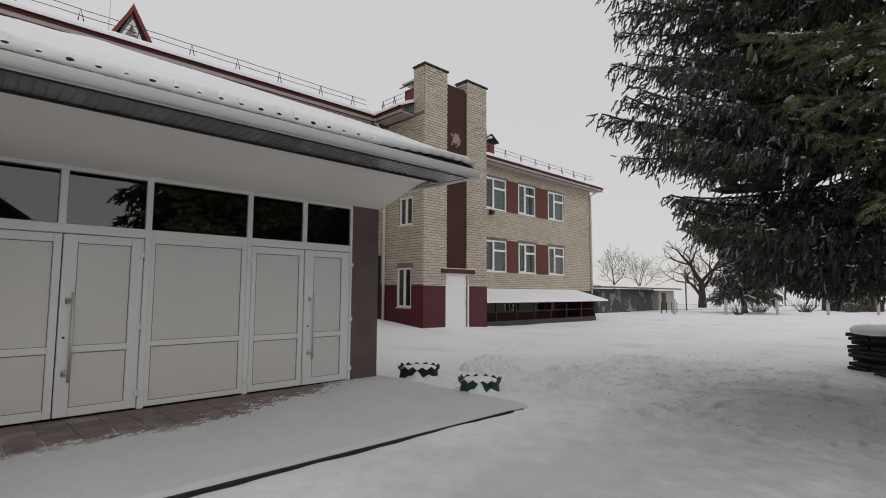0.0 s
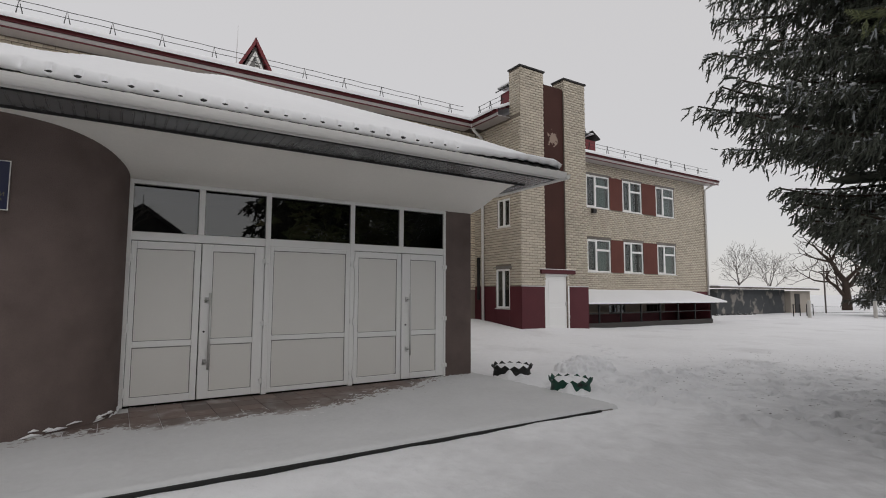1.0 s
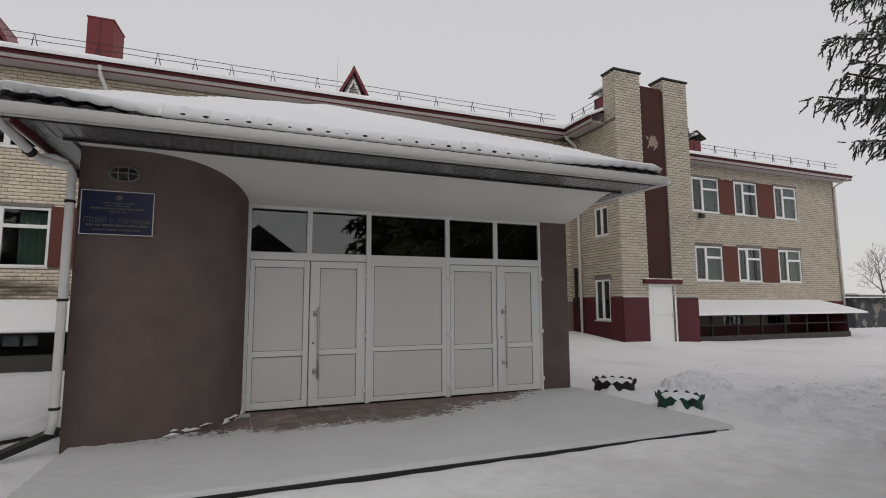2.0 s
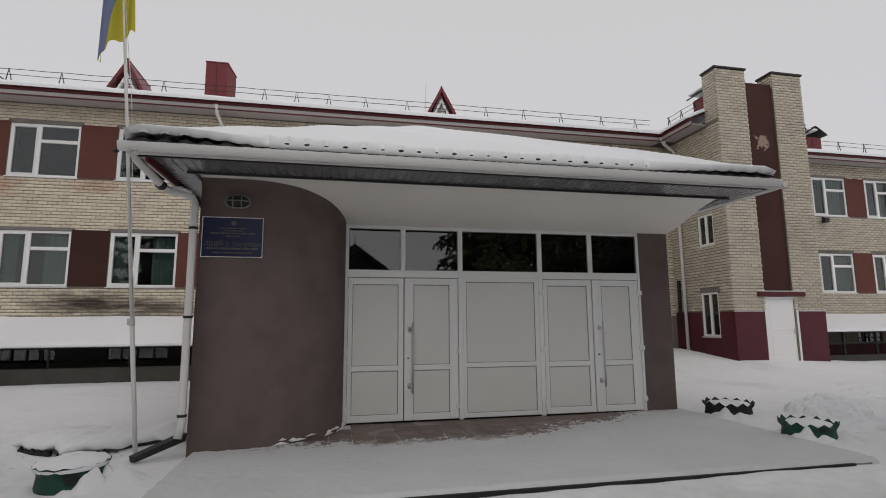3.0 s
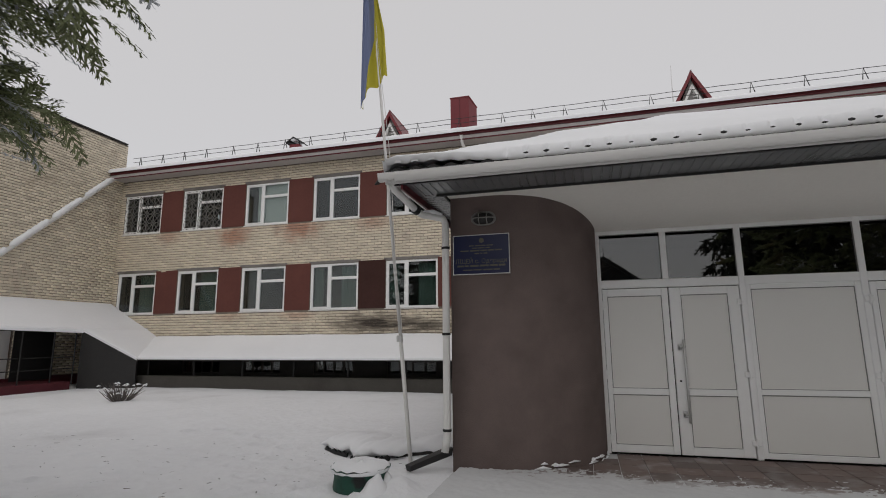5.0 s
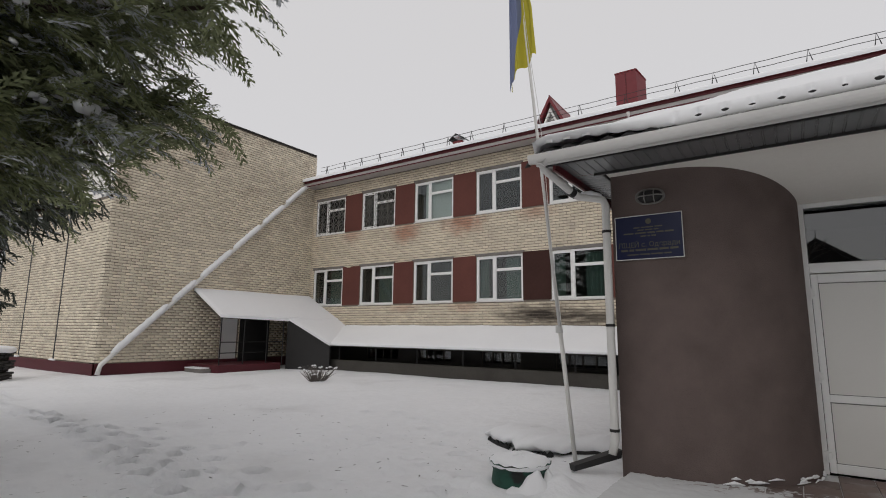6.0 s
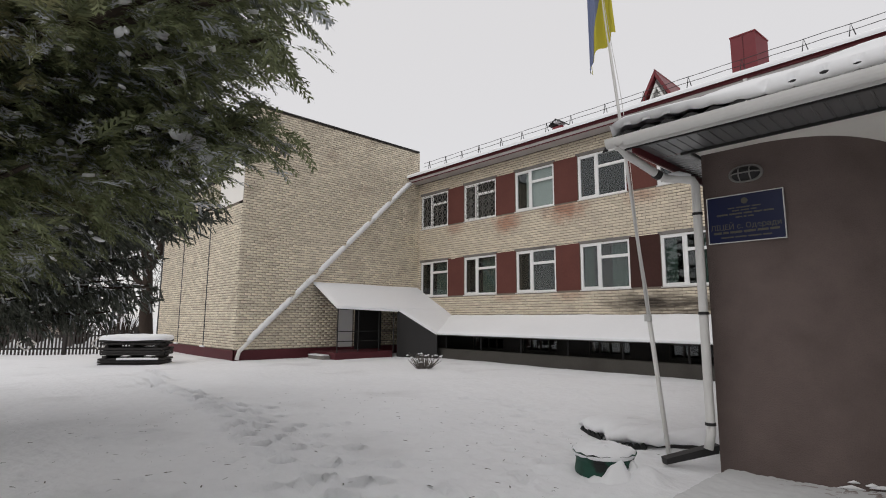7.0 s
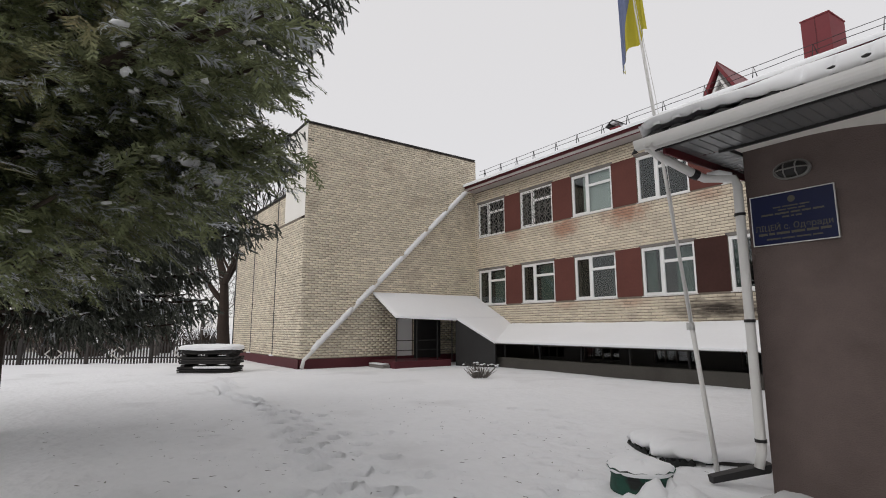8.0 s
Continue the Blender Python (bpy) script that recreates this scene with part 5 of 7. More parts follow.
def leaf(door, u0, u1, p0, p1, handle=None, hinges=()):
    """Door leaf: white frame, two inset panels with dark gaskets, bar handle, hinges."""
    g = Geo()
    z0, z1 = 0.02, 2.14
    stile(g, u0 + 0.003, p0, z0, z1)
    stile(g, p1, u1 - 0.003, z0, z1)
    for a, b in ((z0, 0.12), (0.75, 0.83), (2.04, z1)):
        stile(g, p0, p1, a, b)
    lf = part("leaf", g, WHITE_PVC, door, "white plastic door leaf")
    for a, b in ((0.12, 0.75), (0.83, 2.04)):
        part("panel", Geo().box(p0 - 0.01, -0.035, a - 0.01, p1 + 0.01, -0.016, b + 0.01, fn=fd), DOOR_PANEL, lf)
        q = Geo()
        for r in ((p0, p1, b - 0.009, b), (p0, p1, a, a + 0.006), (p0, p0 + 0.008, a, b), (p1 - 0.008, p1, a, b)):
            q.box(r[0], -0.02, r[2], r[1], -0.008, r[3], fn=fd)
        part("gasket", q, BLACK, lf)
    if handle:
        g = Geo().tube([fd(handle, 0.07, 0.42), fd(handle + 0.004, 0.07, 0.95), fd(handle, 0.07, 1.46)], 0.016, 8)
        for z in (0.52, 1.36):
            g.tube([fd(handle - 0.035, -0.005, z), fd(handle - 0.03, 0.04, z), fd(handle, 0.07, z)], 0.013, 6)
            g.box(handle - 0.065, -0.002, z - 0.04, handle - 0.015, 0.018, z + 0.04, 0.005, fd)
        part("handle", g, STEEL, lf, "long vertical steel bar handle", True)
        part("lock", Geo().tube([fd(handle - 0.06, 0.0, 0.93), fd(handle - 0.06, 0.014, 0.93)], 0.014, 8), DARK_METAL, lf)
    for h in hinges:
        for z in (0.2, 1.02, 1.93):
            g = Geo().box(h - 0.055, 0.0, z - 0.035, h + 0.045, 0.022, z + 0.035, 0.006, fd)
            g.tube([fd(h, 0.02, z - 0.07), fd(h, 0.02, z + 0.05)], 0.013, 6)
            part("hinge", g, WHITE_PVC, lf)


g = Geo()
for a, b in ((0.755, 0.808), (2.505, 2.578), (3.84, 3.915), (5.632, 5.68)):
    stile(g, a, b, 0.0, 2.955, -0.07, 0.004)
for a, b in ((0.808, 2.505), (2.578, 3.84), (3.915, 5.632)):
    stile(g, a, b, 2.15, 2.262, -0.07, 0.002)
    stile(g, a, b, 2.9, 2.955, -0.07, 0.002)
for a, b in ((1.595, 1.672), (4.735, 4.815)):
    stile(g, a, b, 2.262, 2.9, -0.07, 0.001)
glaz = thing("door_3", (3.2, YD, 0), "white plastic entrance frame with dark fanlights above the doors", "entrance frame", kind="structure")
part("frame", g, WHITE_PVC, glaz, "white plastic frame")
for a, b in ((0.808, 1.595), (1.672, 2.505), (2.578, 3.84), (3.915, 4.735), (4.815, 5.632)):
    ob = part("pane", Geo().box(a - 0.01, -0.045, 2.252, b + 0.01, -0.037, 2.91, fn=fd), DARK_GLASS, glaz, "dark reflecting fanlight pane")
    q = Geo()
    for r in ((a, b, 2.892, 2.9), (a, b, 2.262, 2.268), (a, a + 0.006, 2.268, 2.892), (b - 0.006, b, 2.268, 2.892)):
        q.box(r[0], -0.036, r[2], r[1], -0.01, r[3], fn=fd)
    part("gasket", q, BLACK, glaz)
# fixed panel between the door pairs
g = Geo()
stile(g, 2.578, 2.632, 0.02, 2.15)
stile(g, 3.77, 3.84, 0.02, 2.15)
for a, b in ((0.02, 0.09), (0.77, 0.84), (2.09, 2.15)):
    stile(g, 2.632, 3.77, a, b)
fx = part("fixed_light", g, WHITE_PVC, glaz, "fixed white panel between the doors")
for a, b in ((0.09, 0.77), (0.84, 2.09)):
    part("panel", Geo().box(2.622, -0.035, a - 0.01, 3.78, -0.016, b + 0.01, fn=fd), DOOR_PANEL, fx)
    q = Geo()
    for r in ((2.632, 3.77, b - 0.009, b), (2.632, 3.77, a, a + 0.006), (2.632, 2.640, a, b), (3.762, 3.77, a, b)):
        q.box(r[0], -0.02, r[2], r[1], -0.008, r[3], fn=fd)
    part("gasket", q, BLACK, fx)
d1 = thing("door_1", (1.65, YD, 0), "closed white plastic double door with bar handle", "door", "entrance doors", "structure")
leaf(d1, 0.81, 1.648, 0.875, 1.565, None, (0.80,))
leaf(d1, 1.655, 2.5, 1.80, 2.36, 1.775, (2.515,))
d2 = thing("door_2", (4.78, YD, 0), "closed white plastic double door with bar handle", "door", "entrance doors", "structure")
leaf(d2, 3.92, 4.775, 3.99, 4.69, None, (3.90,))
leaf(d2, 4.785, 5.63, 4.95, 5.47, 4.92, (5.65,))
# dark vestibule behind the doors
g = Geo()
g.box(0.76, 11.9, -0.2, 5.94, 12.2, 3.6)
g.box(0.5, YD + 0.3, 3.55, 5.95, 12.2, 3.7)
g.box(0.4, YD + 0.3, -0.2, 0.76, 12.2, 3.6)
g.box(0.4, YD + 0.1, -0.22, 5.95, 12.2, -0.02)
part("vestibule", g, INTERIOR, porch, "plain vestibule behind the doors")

# ---- lamp and sign on the porch wall ----
ff2 = face_y(YF)
lamp = thing("bulkhead_lamp", (-0.6, YF, 2.97), "oval bulkhead lamp with a wire guard, switched off", "wall lamp")
oval = lambda s, d, dz=0.0: [ff2(-0.595 + 0.155 * s * (abs(math.cos(t)) ** 0.7) * (1 if math.cos(t) > 0 else -1), d, 2.975 + 0.085 * s * math.sin(t)) for t in np.linspace(0, 2 * math.pi, 25)]
part("base", Geo().grid([oval(1.0, 0.0), oval(1.0, 0.025), oval(0.9, 0.03), oval(0.02, 0.03)]), LAMP_GREY, lamp, "grey oval base")
part("globe", Geo().grid([oval(0.85, 0.03), oval(0.8, 0.06), oval(0.55, 0.085), oval(0.02, 0.095)]), DARK_METAL, lamp, "dull dark glass", True)
g = Geo().tube(oval(0.98, 0.045), 0.007, 6, False)
g.tube([ff2(-0.75, 0.04, 2.975), ff2(-0.68, 0.10, 2.975), ff2(-0.51, 0.10, 2.975), ff2(-0.44, 0.04, 2.975)], 0.007, 6)
for x in (-0.645, -0.545):
    g.tube([ff2(x, 0.04, 2.895), ff2(x, 0.095, 2.94), ff2(x, 0.095, 3.01), ff2(x, 0.04, 3.055)], 0.007, 6)
part("guard", g, LAMP_GREY, lamp, "grey wire guard", True)

sign = thing("name_sign", (-0.63, YF, 2.52), "dark blue name board with gold lettering and a thin pale rim", "sign")
S0, S1, Z0, Z1 = -0.995, -0.28, 2.275, 2.775
part("board", Geo().box(S0, 0.004, Z0, S1, 0.02, Z1, 0.004, ff2), SIGN_BLUE, sign)
g = Geo()
for q in ((S0, S1, Z1 - 0.008, Z1), (S0, S1, Z0, Z0 + 0.008), (S0, S0 + 0.008, Z0 + 0.008, Z1 - 0.008), (S1 - 0.008, S1, Z0 + 0.008, Z1 - 0.008)):
    g.box(q[0], 0.004, q[2], q[1], 0.025, q[3], fn=ff2)
part("rim", g, WHITE_METAL, sign, "thin pale rim")


def glyph(text, size):
    """The flat mesh of a piece of writing, as arrays."""
    cu = bpy.data.curves.new("letter", "FONT")
    cu.body, cu.size, cu.extrude = text, size, 0.001
    tmp = bpy.data.objects.new("letter", cu)
    scene.collection.objects.link(tmp)
    me = bpy.data.meshes.new_from_object(tmp.evaluated_get(bpy.context.evaluated_depsgraph_get()))
    bpy.data.objects.remove(tmp)
    return me


def lettering(text, size, x0, x1, z, parent, mat):
    """Writing set letter by letter between x0 and x1."""
    done, pieces = 0.0, []
    for ch_ in text:
        if ch_ == " ":
            done += 0.32 * size
            continue
        me = glyph(ch_, size)
        co = np.empty(len(me.vertices) * 3, dtype=np.float32)
        me.vertices.foreach_get("co", co)
        co = co.reshape(-1, 3)
        lo, wd = co[:, 0].min(), co[:, 0].max() - co[:, 0].min()
        pieces.append((me, co, done - lo))
        done += wd + 0.10 * size
    k = (x1 - x0) / done
    for me, co, at in pieces:
        me.materials.clear()
        me.materials.append(mat)
        out = np.stack([x0 + (co[:, 0] + at) * k, np.full(len(co), YF - 0.0225) - co[:, 2], co[:, 1] + z], -1)
        me.vertices.foreach_set("co", out.astype(np.float32).ravel())
        me.update()
        part("letter", me, mat, parent)


lettering("ЛІЦЕЙ с. Одеради", 0.078, -0.965, -0.31, 2.415, sign, SIGN_GOLD)
for z, hw, t in ((2.63, 0.16, 0.012), (2.60, 0.12, 0.012), (2.565, 0.27, 0.016), (2.53, 0.09, 0.014), (2.372, 0.31, 0.022), (2.325, 0.24, 0.014)):
    n = max(3, int(hw / 0.05))
    ws = rng.uniform(0.6, 1.4, n)
    ws = ws / ws.sum() * 2 * hw
    x = -0.63 - hw
    for wd in ws:
        part("text_bar", Geo().box(x, 0.02, z, x + wd - 0.015, 0.0225, z + t, fn=ff2), SIGN_GOLD, sign)
        x += wd
part("emblem", Geo().tube([ff2(-0.63, 0.02, 2.70), ff2(-0.63, 0.0225, 2.70)], 0.032, 12), SIGN_GOLD, sign)

# ---- entrance slab, tiles and the snow lying on it ----
slab = tagged(solo("pavement", Geo().box(-0.95, 3.13, -0.3, 6.2, YD + 0.4, -0.022, 0.01), CONCRETE, "", ""), "concrete entrance slab with brown tiles under dusted snow", "entrance slab", kind="structure")
part("edge", Geo().box(0.0, 3.100, -0.085, 5.95, 3.128, -0.006, 0.004), RUBBER, slab, "dark metal edging")
cols_n, rows_n = np.meshgrid(np.linspace(-0.95, 6.3, 260), np.linspace(3.14, YD + 0.05, 130))
u = (cols_n + 0.95)
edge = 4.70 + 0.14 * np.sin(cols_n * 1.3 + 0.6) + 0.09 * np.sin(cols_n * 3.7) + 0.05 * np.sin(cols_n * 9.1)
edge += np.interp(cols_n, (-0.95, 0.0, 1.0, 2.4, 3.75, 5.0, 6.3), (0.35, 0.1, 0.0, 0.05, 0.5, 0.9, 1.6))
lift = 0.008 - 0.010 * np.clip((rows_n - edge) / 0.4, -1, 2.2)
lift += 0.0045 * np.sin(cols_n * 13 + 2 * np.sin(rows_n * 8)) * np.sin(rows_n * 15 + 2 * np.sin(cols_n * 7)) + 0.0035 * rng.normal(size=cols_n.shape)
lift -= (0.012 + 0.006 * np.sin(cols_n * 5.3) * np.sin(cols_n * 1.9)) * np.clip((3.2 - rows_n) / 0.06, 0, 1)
lift[1] = np.minimum(lift[1], 0.0)
lift[0] = -0.035
ids = np.arange(cols_n.size).reshape(cols_n.shape)
quads = np.stack([ids[:-1, :-1], ids[:-1, 1:], ids[1:, 1:], ids[1:, :-1]], -1).reshape(-1, 4)
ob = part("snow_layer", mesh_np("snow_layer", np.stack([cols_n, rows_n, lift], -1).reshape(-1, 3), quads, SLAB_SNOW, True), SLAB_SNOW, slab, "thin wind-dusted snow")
one = mesh_of("tile", Geo().box(-0.147, -0.147, -0.024, 0.147, 0.147, 0.0, 0.003), TILE)
for i in range(24):
    for j in range(7):
        x, y = -0.78 + i * 0.3, 6.2 - j * 0.3
        if x < 0.9 and y > YF + 0.05 and y - YF > 0.9 * (x + 0.3):
            continue
        ob = new("tile", one)
        ob.parent = slab
        ob.location = (x, y, rng.uniform(-0.0015, 0.0015))

# ---- flagpole ----
pole = thing("flagpole", (-1.59, 5.3, -0.07), "thin pale leaning flagpole with a hanging blue and yellow flag", "flagpole")
pz = lambda z: Vector((-1.585 - 0.070 * z, 5.262 - 0.067 * z, z))
part("pole", Geo().tube([pz(-0.2), pz(1.5)], 0.026, 10), WHITE_METAL, pole, "pale grey painted pipe", True)
part("pole", Geo().tube([pz(1.5), pz(4.0), pz(6.9)], [0.021, 0.019, 0.016], 10), WHITE_METAL, pole, "thinner upper pipe", True)
part("collar", Geo().tube([pz(1.46), pz(1.54)], 0.031, 10), STEEL, pole)
part("halyard", Geo().tube([pz(1.5) + Vector((0.03, -0.02, 0))] + [pz(z) + Vector((0.045 + 0.02 * math.sin(z * 2), -0.02, 0)) for z in np.linspace(1.8, 6.8, 16)], 0.004, 4), WHITE_METAL, pole, "thin halyard")
part("cleat", Geo().box(-1.735, 5.13, 1.46, -1.695, 5.165, 1.54, 0.005), STEEL, pole)
# limp flag gathered at its hoist: the blue half falls on one side, the yellow half crosses it lower down


def flag_pt(a, q):
    """a across the hanging cloth, 0 to 1; q down it, 0 to 1."""
    top, low = 6.6, 4.93 - 0.36 * max(0.0, 1 - a) ** 1.5
    z = top + (low - top) * q + 0.02 * math.sin(a * 17) * q ** 6
    left, right = -0.05 - 0.26 * q ** 0.9, 0.03 + 0.16 * min(q * 1.6, 1.0) - 0.04 * q
    fold = 0.055 * math.sin(a * 10.5 + 1.1 * q) * (0.35 + 0.65 * q) + 0.015 * math.sin(a * 23 + 2 * q)
    p = pz(z)
    return (p.x + left + (right - left) * a, p.y - 0.05 + fold, z)


def seam(q):
    """Where the two colours meet across the cloth."""
    return 0.95 - 0.38 * min(1.0, q / 0.5) - 0.36 * max(0.0, (q - 0.5) / 0.5) ** 1.6


for name, side, m in (("blue_band", 0, FLAG_BLUE), ("yellow_band", 1, FLAG_YELLOW)):
    rows = []
    for k in range(41):
        q = k / 40
        lo, hi = (0.0, seam(q)) if side == 0 else (seam(q), 1.0)
        rows.append([flag_pt(lo + (hi - lo) * i / 24, q) for i in range(25)])
    part(name, Geo().grid(rows), m, pole, "faded blue cloth" if side == 0 else "yellow cloth", True)
part("thread", Geo().tube([flag_pt(0.02, 0.99), Vector(flag_pt(0.02, 0.99)) + Vector((0.03, 0, -0.05)), Vector(flag_pt(0.12, 0.99)) + Vector((0, 0, -0.01))], 0.004, 4), FLAG_YELLOW, pole, "frayed thread at the hem")


# ---- painted tyres used as planters ----
def tyre(x, y, z, r, tall, mat, turn, label, level=0.72, bank=0.5, face=-2.3, teeth=14, spike=1.0):
    """Tyre turned inside out: a bowl whose cut rim flares out in pointed petals, filled with snow, a drift lying against one side.
    face: the way the drift lies; bank: how high it reaches."""
    t = thing("tyre_planter", (x, y, z), label, "tyre planter", "tyre planters")
    r_ = np.random.default_rng(int(abs(x * 100 + y * 10)))
    per = 8
    n = teeth * per
    jag = r_.uniform(0.7, 1.25, teeth)
    prof = [(0.80, 0.0), (0.90, 0.10), (0.93, 0.30), (0.90, 0.52), (0.88, 0.70), (0.93, 0.84), (1.0, 1.0)]
    m = Matrix.Translation((x, y, z)) @ Matrix.Rotation(turn, 4, "Z")
    rows = []
    for side in (0.0, 0.035):
        for q, hgt in (prof if not side else prof[::-1]):
            ring = []
            for k in range(n + 1):
                a = 2 * math.pi * k / n
                tri = 1 - abs((k % per) / (per / 2) - 1)
                cut = 0.0
                if hgt > 0.8:
                    cut = (hgt - 0.7) / 0.3 * (tri * 0.20 * jag[(k // per) % teeth] - 0.09) * spike
                flare = q + (0.14 * max(cut, 0) if hgt == 1.0 else 0.0) + 0.015 * math.sin(3 * a + 1) - side
                ring.append(m @ Vector((r * flare * math.cos(a), r * flare * math.sin(a), tall * (hgt + cut))))
            rows.append(ring)
    part("tyre", Geo().grid(rows), mat, t, "", False)
    rows = []
    cap = ((0.94, 0.84), (1.0, 0.93), (0.98, 1.02), (0.85, 1.10), (0.5, 1.17), (0.25, 1.19), (0.01, 1.2)) if level > 1 else ((0.80, level - 0.25), (0.85, level), (0.74, level + 0.10), (0.5, level + 0.17), (0.25, level + 0.2), (0.01, level + 0.2))
    for q, h in cap:
        rows.append([m @ Vector((r * q * math.cos(a), r * q * math.sin(a), tall * h + 0.012 * math.sin(5 * a + q * 7) * (q < 0.88))) for a in np.linspace(0, 2 * math.pi, 49)])
    part("snow", Geo().grid(rows), SNOW, t, "snow heaped in the tyre", True)
    rows = []
    for q, hs in ((1.75, -0.35), (1.45, 0.05), (1.22, 0.42), (1.08, 0.80), (0.98, 1.0), (0.88, 0.95)):
        ring = []
        for k in range(61):
            a = 2 * math.pi * k / 60
            lob = max(0.0, math.cos(a - face)) ** 1.6
            h = (0.04 + bank * lob * (1 + 0.25 * math.sin(a * 7) + 0.15 * math.sin(a * 13 + 1))) * tall * hs if hs > 0 else -0.05
            ring.append(Vector((x + r * q * math.cos(a), y + r * q * math.sin(a), z + h + 0.006 * math.sin(a * 11 + q * 9))))
        rows.append(ring)
    part("drift", Geo().grid(rows), SNOW, t, "snow drifted against the tyre", True)


tyre(6.80, 5.86, -0.07, 0.37, 0.24, RUBBER, 0.3, "black tyre planter with flared toothed rim full of snow", 0.88, 0.62, -2.3)
tyre(6.62, 4.28, -0.10, 0.33, 0.27, TYRE_GREEN, 1.1, "green painted tyre planter with flared toothed rim full of snow", 0.88, 0.70, -2.35)
tyre(-1.78, 4.22, -0.08, 0.31, 0.27, TYRE_GREEN, 0.2, "green painted tyre planter heaped over with snow", 1.1, 0.75, -0.35, spike=0.3)

# flower bed beside the porch: a thick quilt of snow that hangs over its cut-tyre border
bed = thing("flower_bed", (-2.1, 5.9, 0), "raised flower bed under a thick quilt of snow", "flower bed")
BROW = [(-3.35, 6.25), (-3.05, 5.90), (-2.80, 5.72), (-2.55, 5.60), (-2.42, 5.44), (-2.30, 5.36), (-2.10, 5.44), (-1.90, 5.60), (-1.70, 5.74), (-1.45, 5.88), (-1.22, 6.02), (-1.06, 6.15)]
brow = []
for p, q in zip(BROW, BROW[1:]):
    brow += [(p[0] + (q[0] - p[0]) * k / 8, p[1] + (q[1] - p[1]) * k / 8) for k in range(8)]
brow.append(BROW[-1])
rows = []
for d, h in ((0.10, 0.0), (0.02, 0.005), (-0.035, 0.03), (-0.045, 0.065), (-0.01, 0.105), (0.07, 0.135), (0.2, 0.155), (0.4, 0.155), (0.7, 0.115), (1.1, 0.04), (1.6, -0.09)):
    row = []
    for k, (x, y) in enumerate(brow):
        end = min(1.0, k / 10) ** 0.7
        lump = 0.020 * math.sin(k * 0.31) + 0.010 * math.sin(k * 0.83 + 1)
        row.append((x + 0.25 * d, y + d + (lump if d < 0.1 else 0), -0.05 + (h + 0.05 + lump * 0.8 * (0 < h)) * end + 0.012 * math.sin(d * 9 + k * 0.35) * (d > 0.1)))
    rows.append(row)
part("snow_quilt", Geo().grid(rows), SNOW, bed, "thick overhanging snow", True)
# dark board that also stands for the shadow gap below the quilt
part("bed_board", Geo().hexa([(-1.92, 5.66, -0.06), (-1.10, 6.16, -0.02), (-1.12, 6.22, -0.02), (-1.95, 5.72, -0.06), (-1.92, 5.66, 0.03), (-1.10, 6.16, 0.10), (-1.12, 6.22, 0.10), (-1.95, 5.72, 0.03)]), WOOD_DARK, bed, "dark board under the snow, doubling as its shadow gap")


def edging(pts, tall, label):
    """Strip of cut tyre standing on edge, with a row of teeth."""
    e = thing("tyre_edging", pts[0], label, "tyre edging", "tyre edgings")
    pts = [Vector(p) for p in pts]
    dense = []
    for p, q in zip(pts, pts[1:]):
        dense += [p.lerp(q, k / 16) for k in range(16)]
    dense.append(pts[-1])
    rows = [[], [], [], []]
    for k, p in enumerate(dense):
        tooth = 0.045 * (1 - abs((k % 6) / 3 - 1))
        out_ = Vector((0, -0.015 - 0.2 * tooth, 0))
        back = Vector((0.0, 0.03, 0))
        rows[0].append(p + Vector((0, 0, -0.10)))
        rows[1].append(p + out_ + Vector((0, 0, tall + tooth)))
        rows[2].append(p + back + Vector((0, 0, tall + tooth)))
        rows[3].append(p + back + Vector((0, 0, -0.10)))
    part("strip", Geo().grid(rows), RUBBER, e, "black toothed rubber strip")


edging([(-3.08, 5.88, -0.05), (-2.82, 5.68, -0.04), (-2.58, 5.56, -0.05)], 0.025, "black toothed tyre edging under overhanging snow")
edging([(-2.46, 5.40, -0.06), (-2.30, 5.27, -0.05), (-2.10, 5.36, -0.05), (-1.96, 5.50, -0.05)], 0.03, "black toothed tyre edging under overhanging snow")

# heap of shovelled snow
heap_ = np.random.default_rng(77)
u, w_ = np.meshgrid(np.linspace(-1, 1, 70), np.linspace(-1, 1, 60))
rad = np.sqrt(u ** 2 + w_ ** 2)
hz = 0.28 * np.clip(1 - rad ** 1.7, -0.4, 1)
for _ in range(300):
    cu, cw, rr, hh = heap_.uniform(-0.95, 0.95), heap_.uniform(-0.95, 0.95), heap_.uniform(0.04, 0.12), heap_.uniform(0.03, 0.09)
    if math.hypot(cu, cw) > 0.86:
        continue
    e = ((u - cu) ** 2 + (w_ - cw) ** 2) / rr ** 2
    hz = np.maximum(hz, np.where(e < 1, 0.28 * max(0.0, 1 - math.hypot(cu, cw) ** 1.7) + hh * np.sqrt(np.clip(1 - e, 0, 1)) - 0.015, -1))
ids = np.arange(u.size).reshape(u.shape)
quads = np.stack([ids[:-1, :-1], ids[:-1, 1:], ids[1:, 1:], ids[1:, :-1]], -1).reshape(-1, 4)
solo("snow_mound", mesh_np("snow_mound", np.stack([8.3 + 0.72 * u, 5.5 + 0.55 * w_, -0.02 + hz], -1).reshape(-1, 3), quads, SNOW, True), SNOW, "lumpy mound of shovelled snow beside the tyre planters", "snow mound")


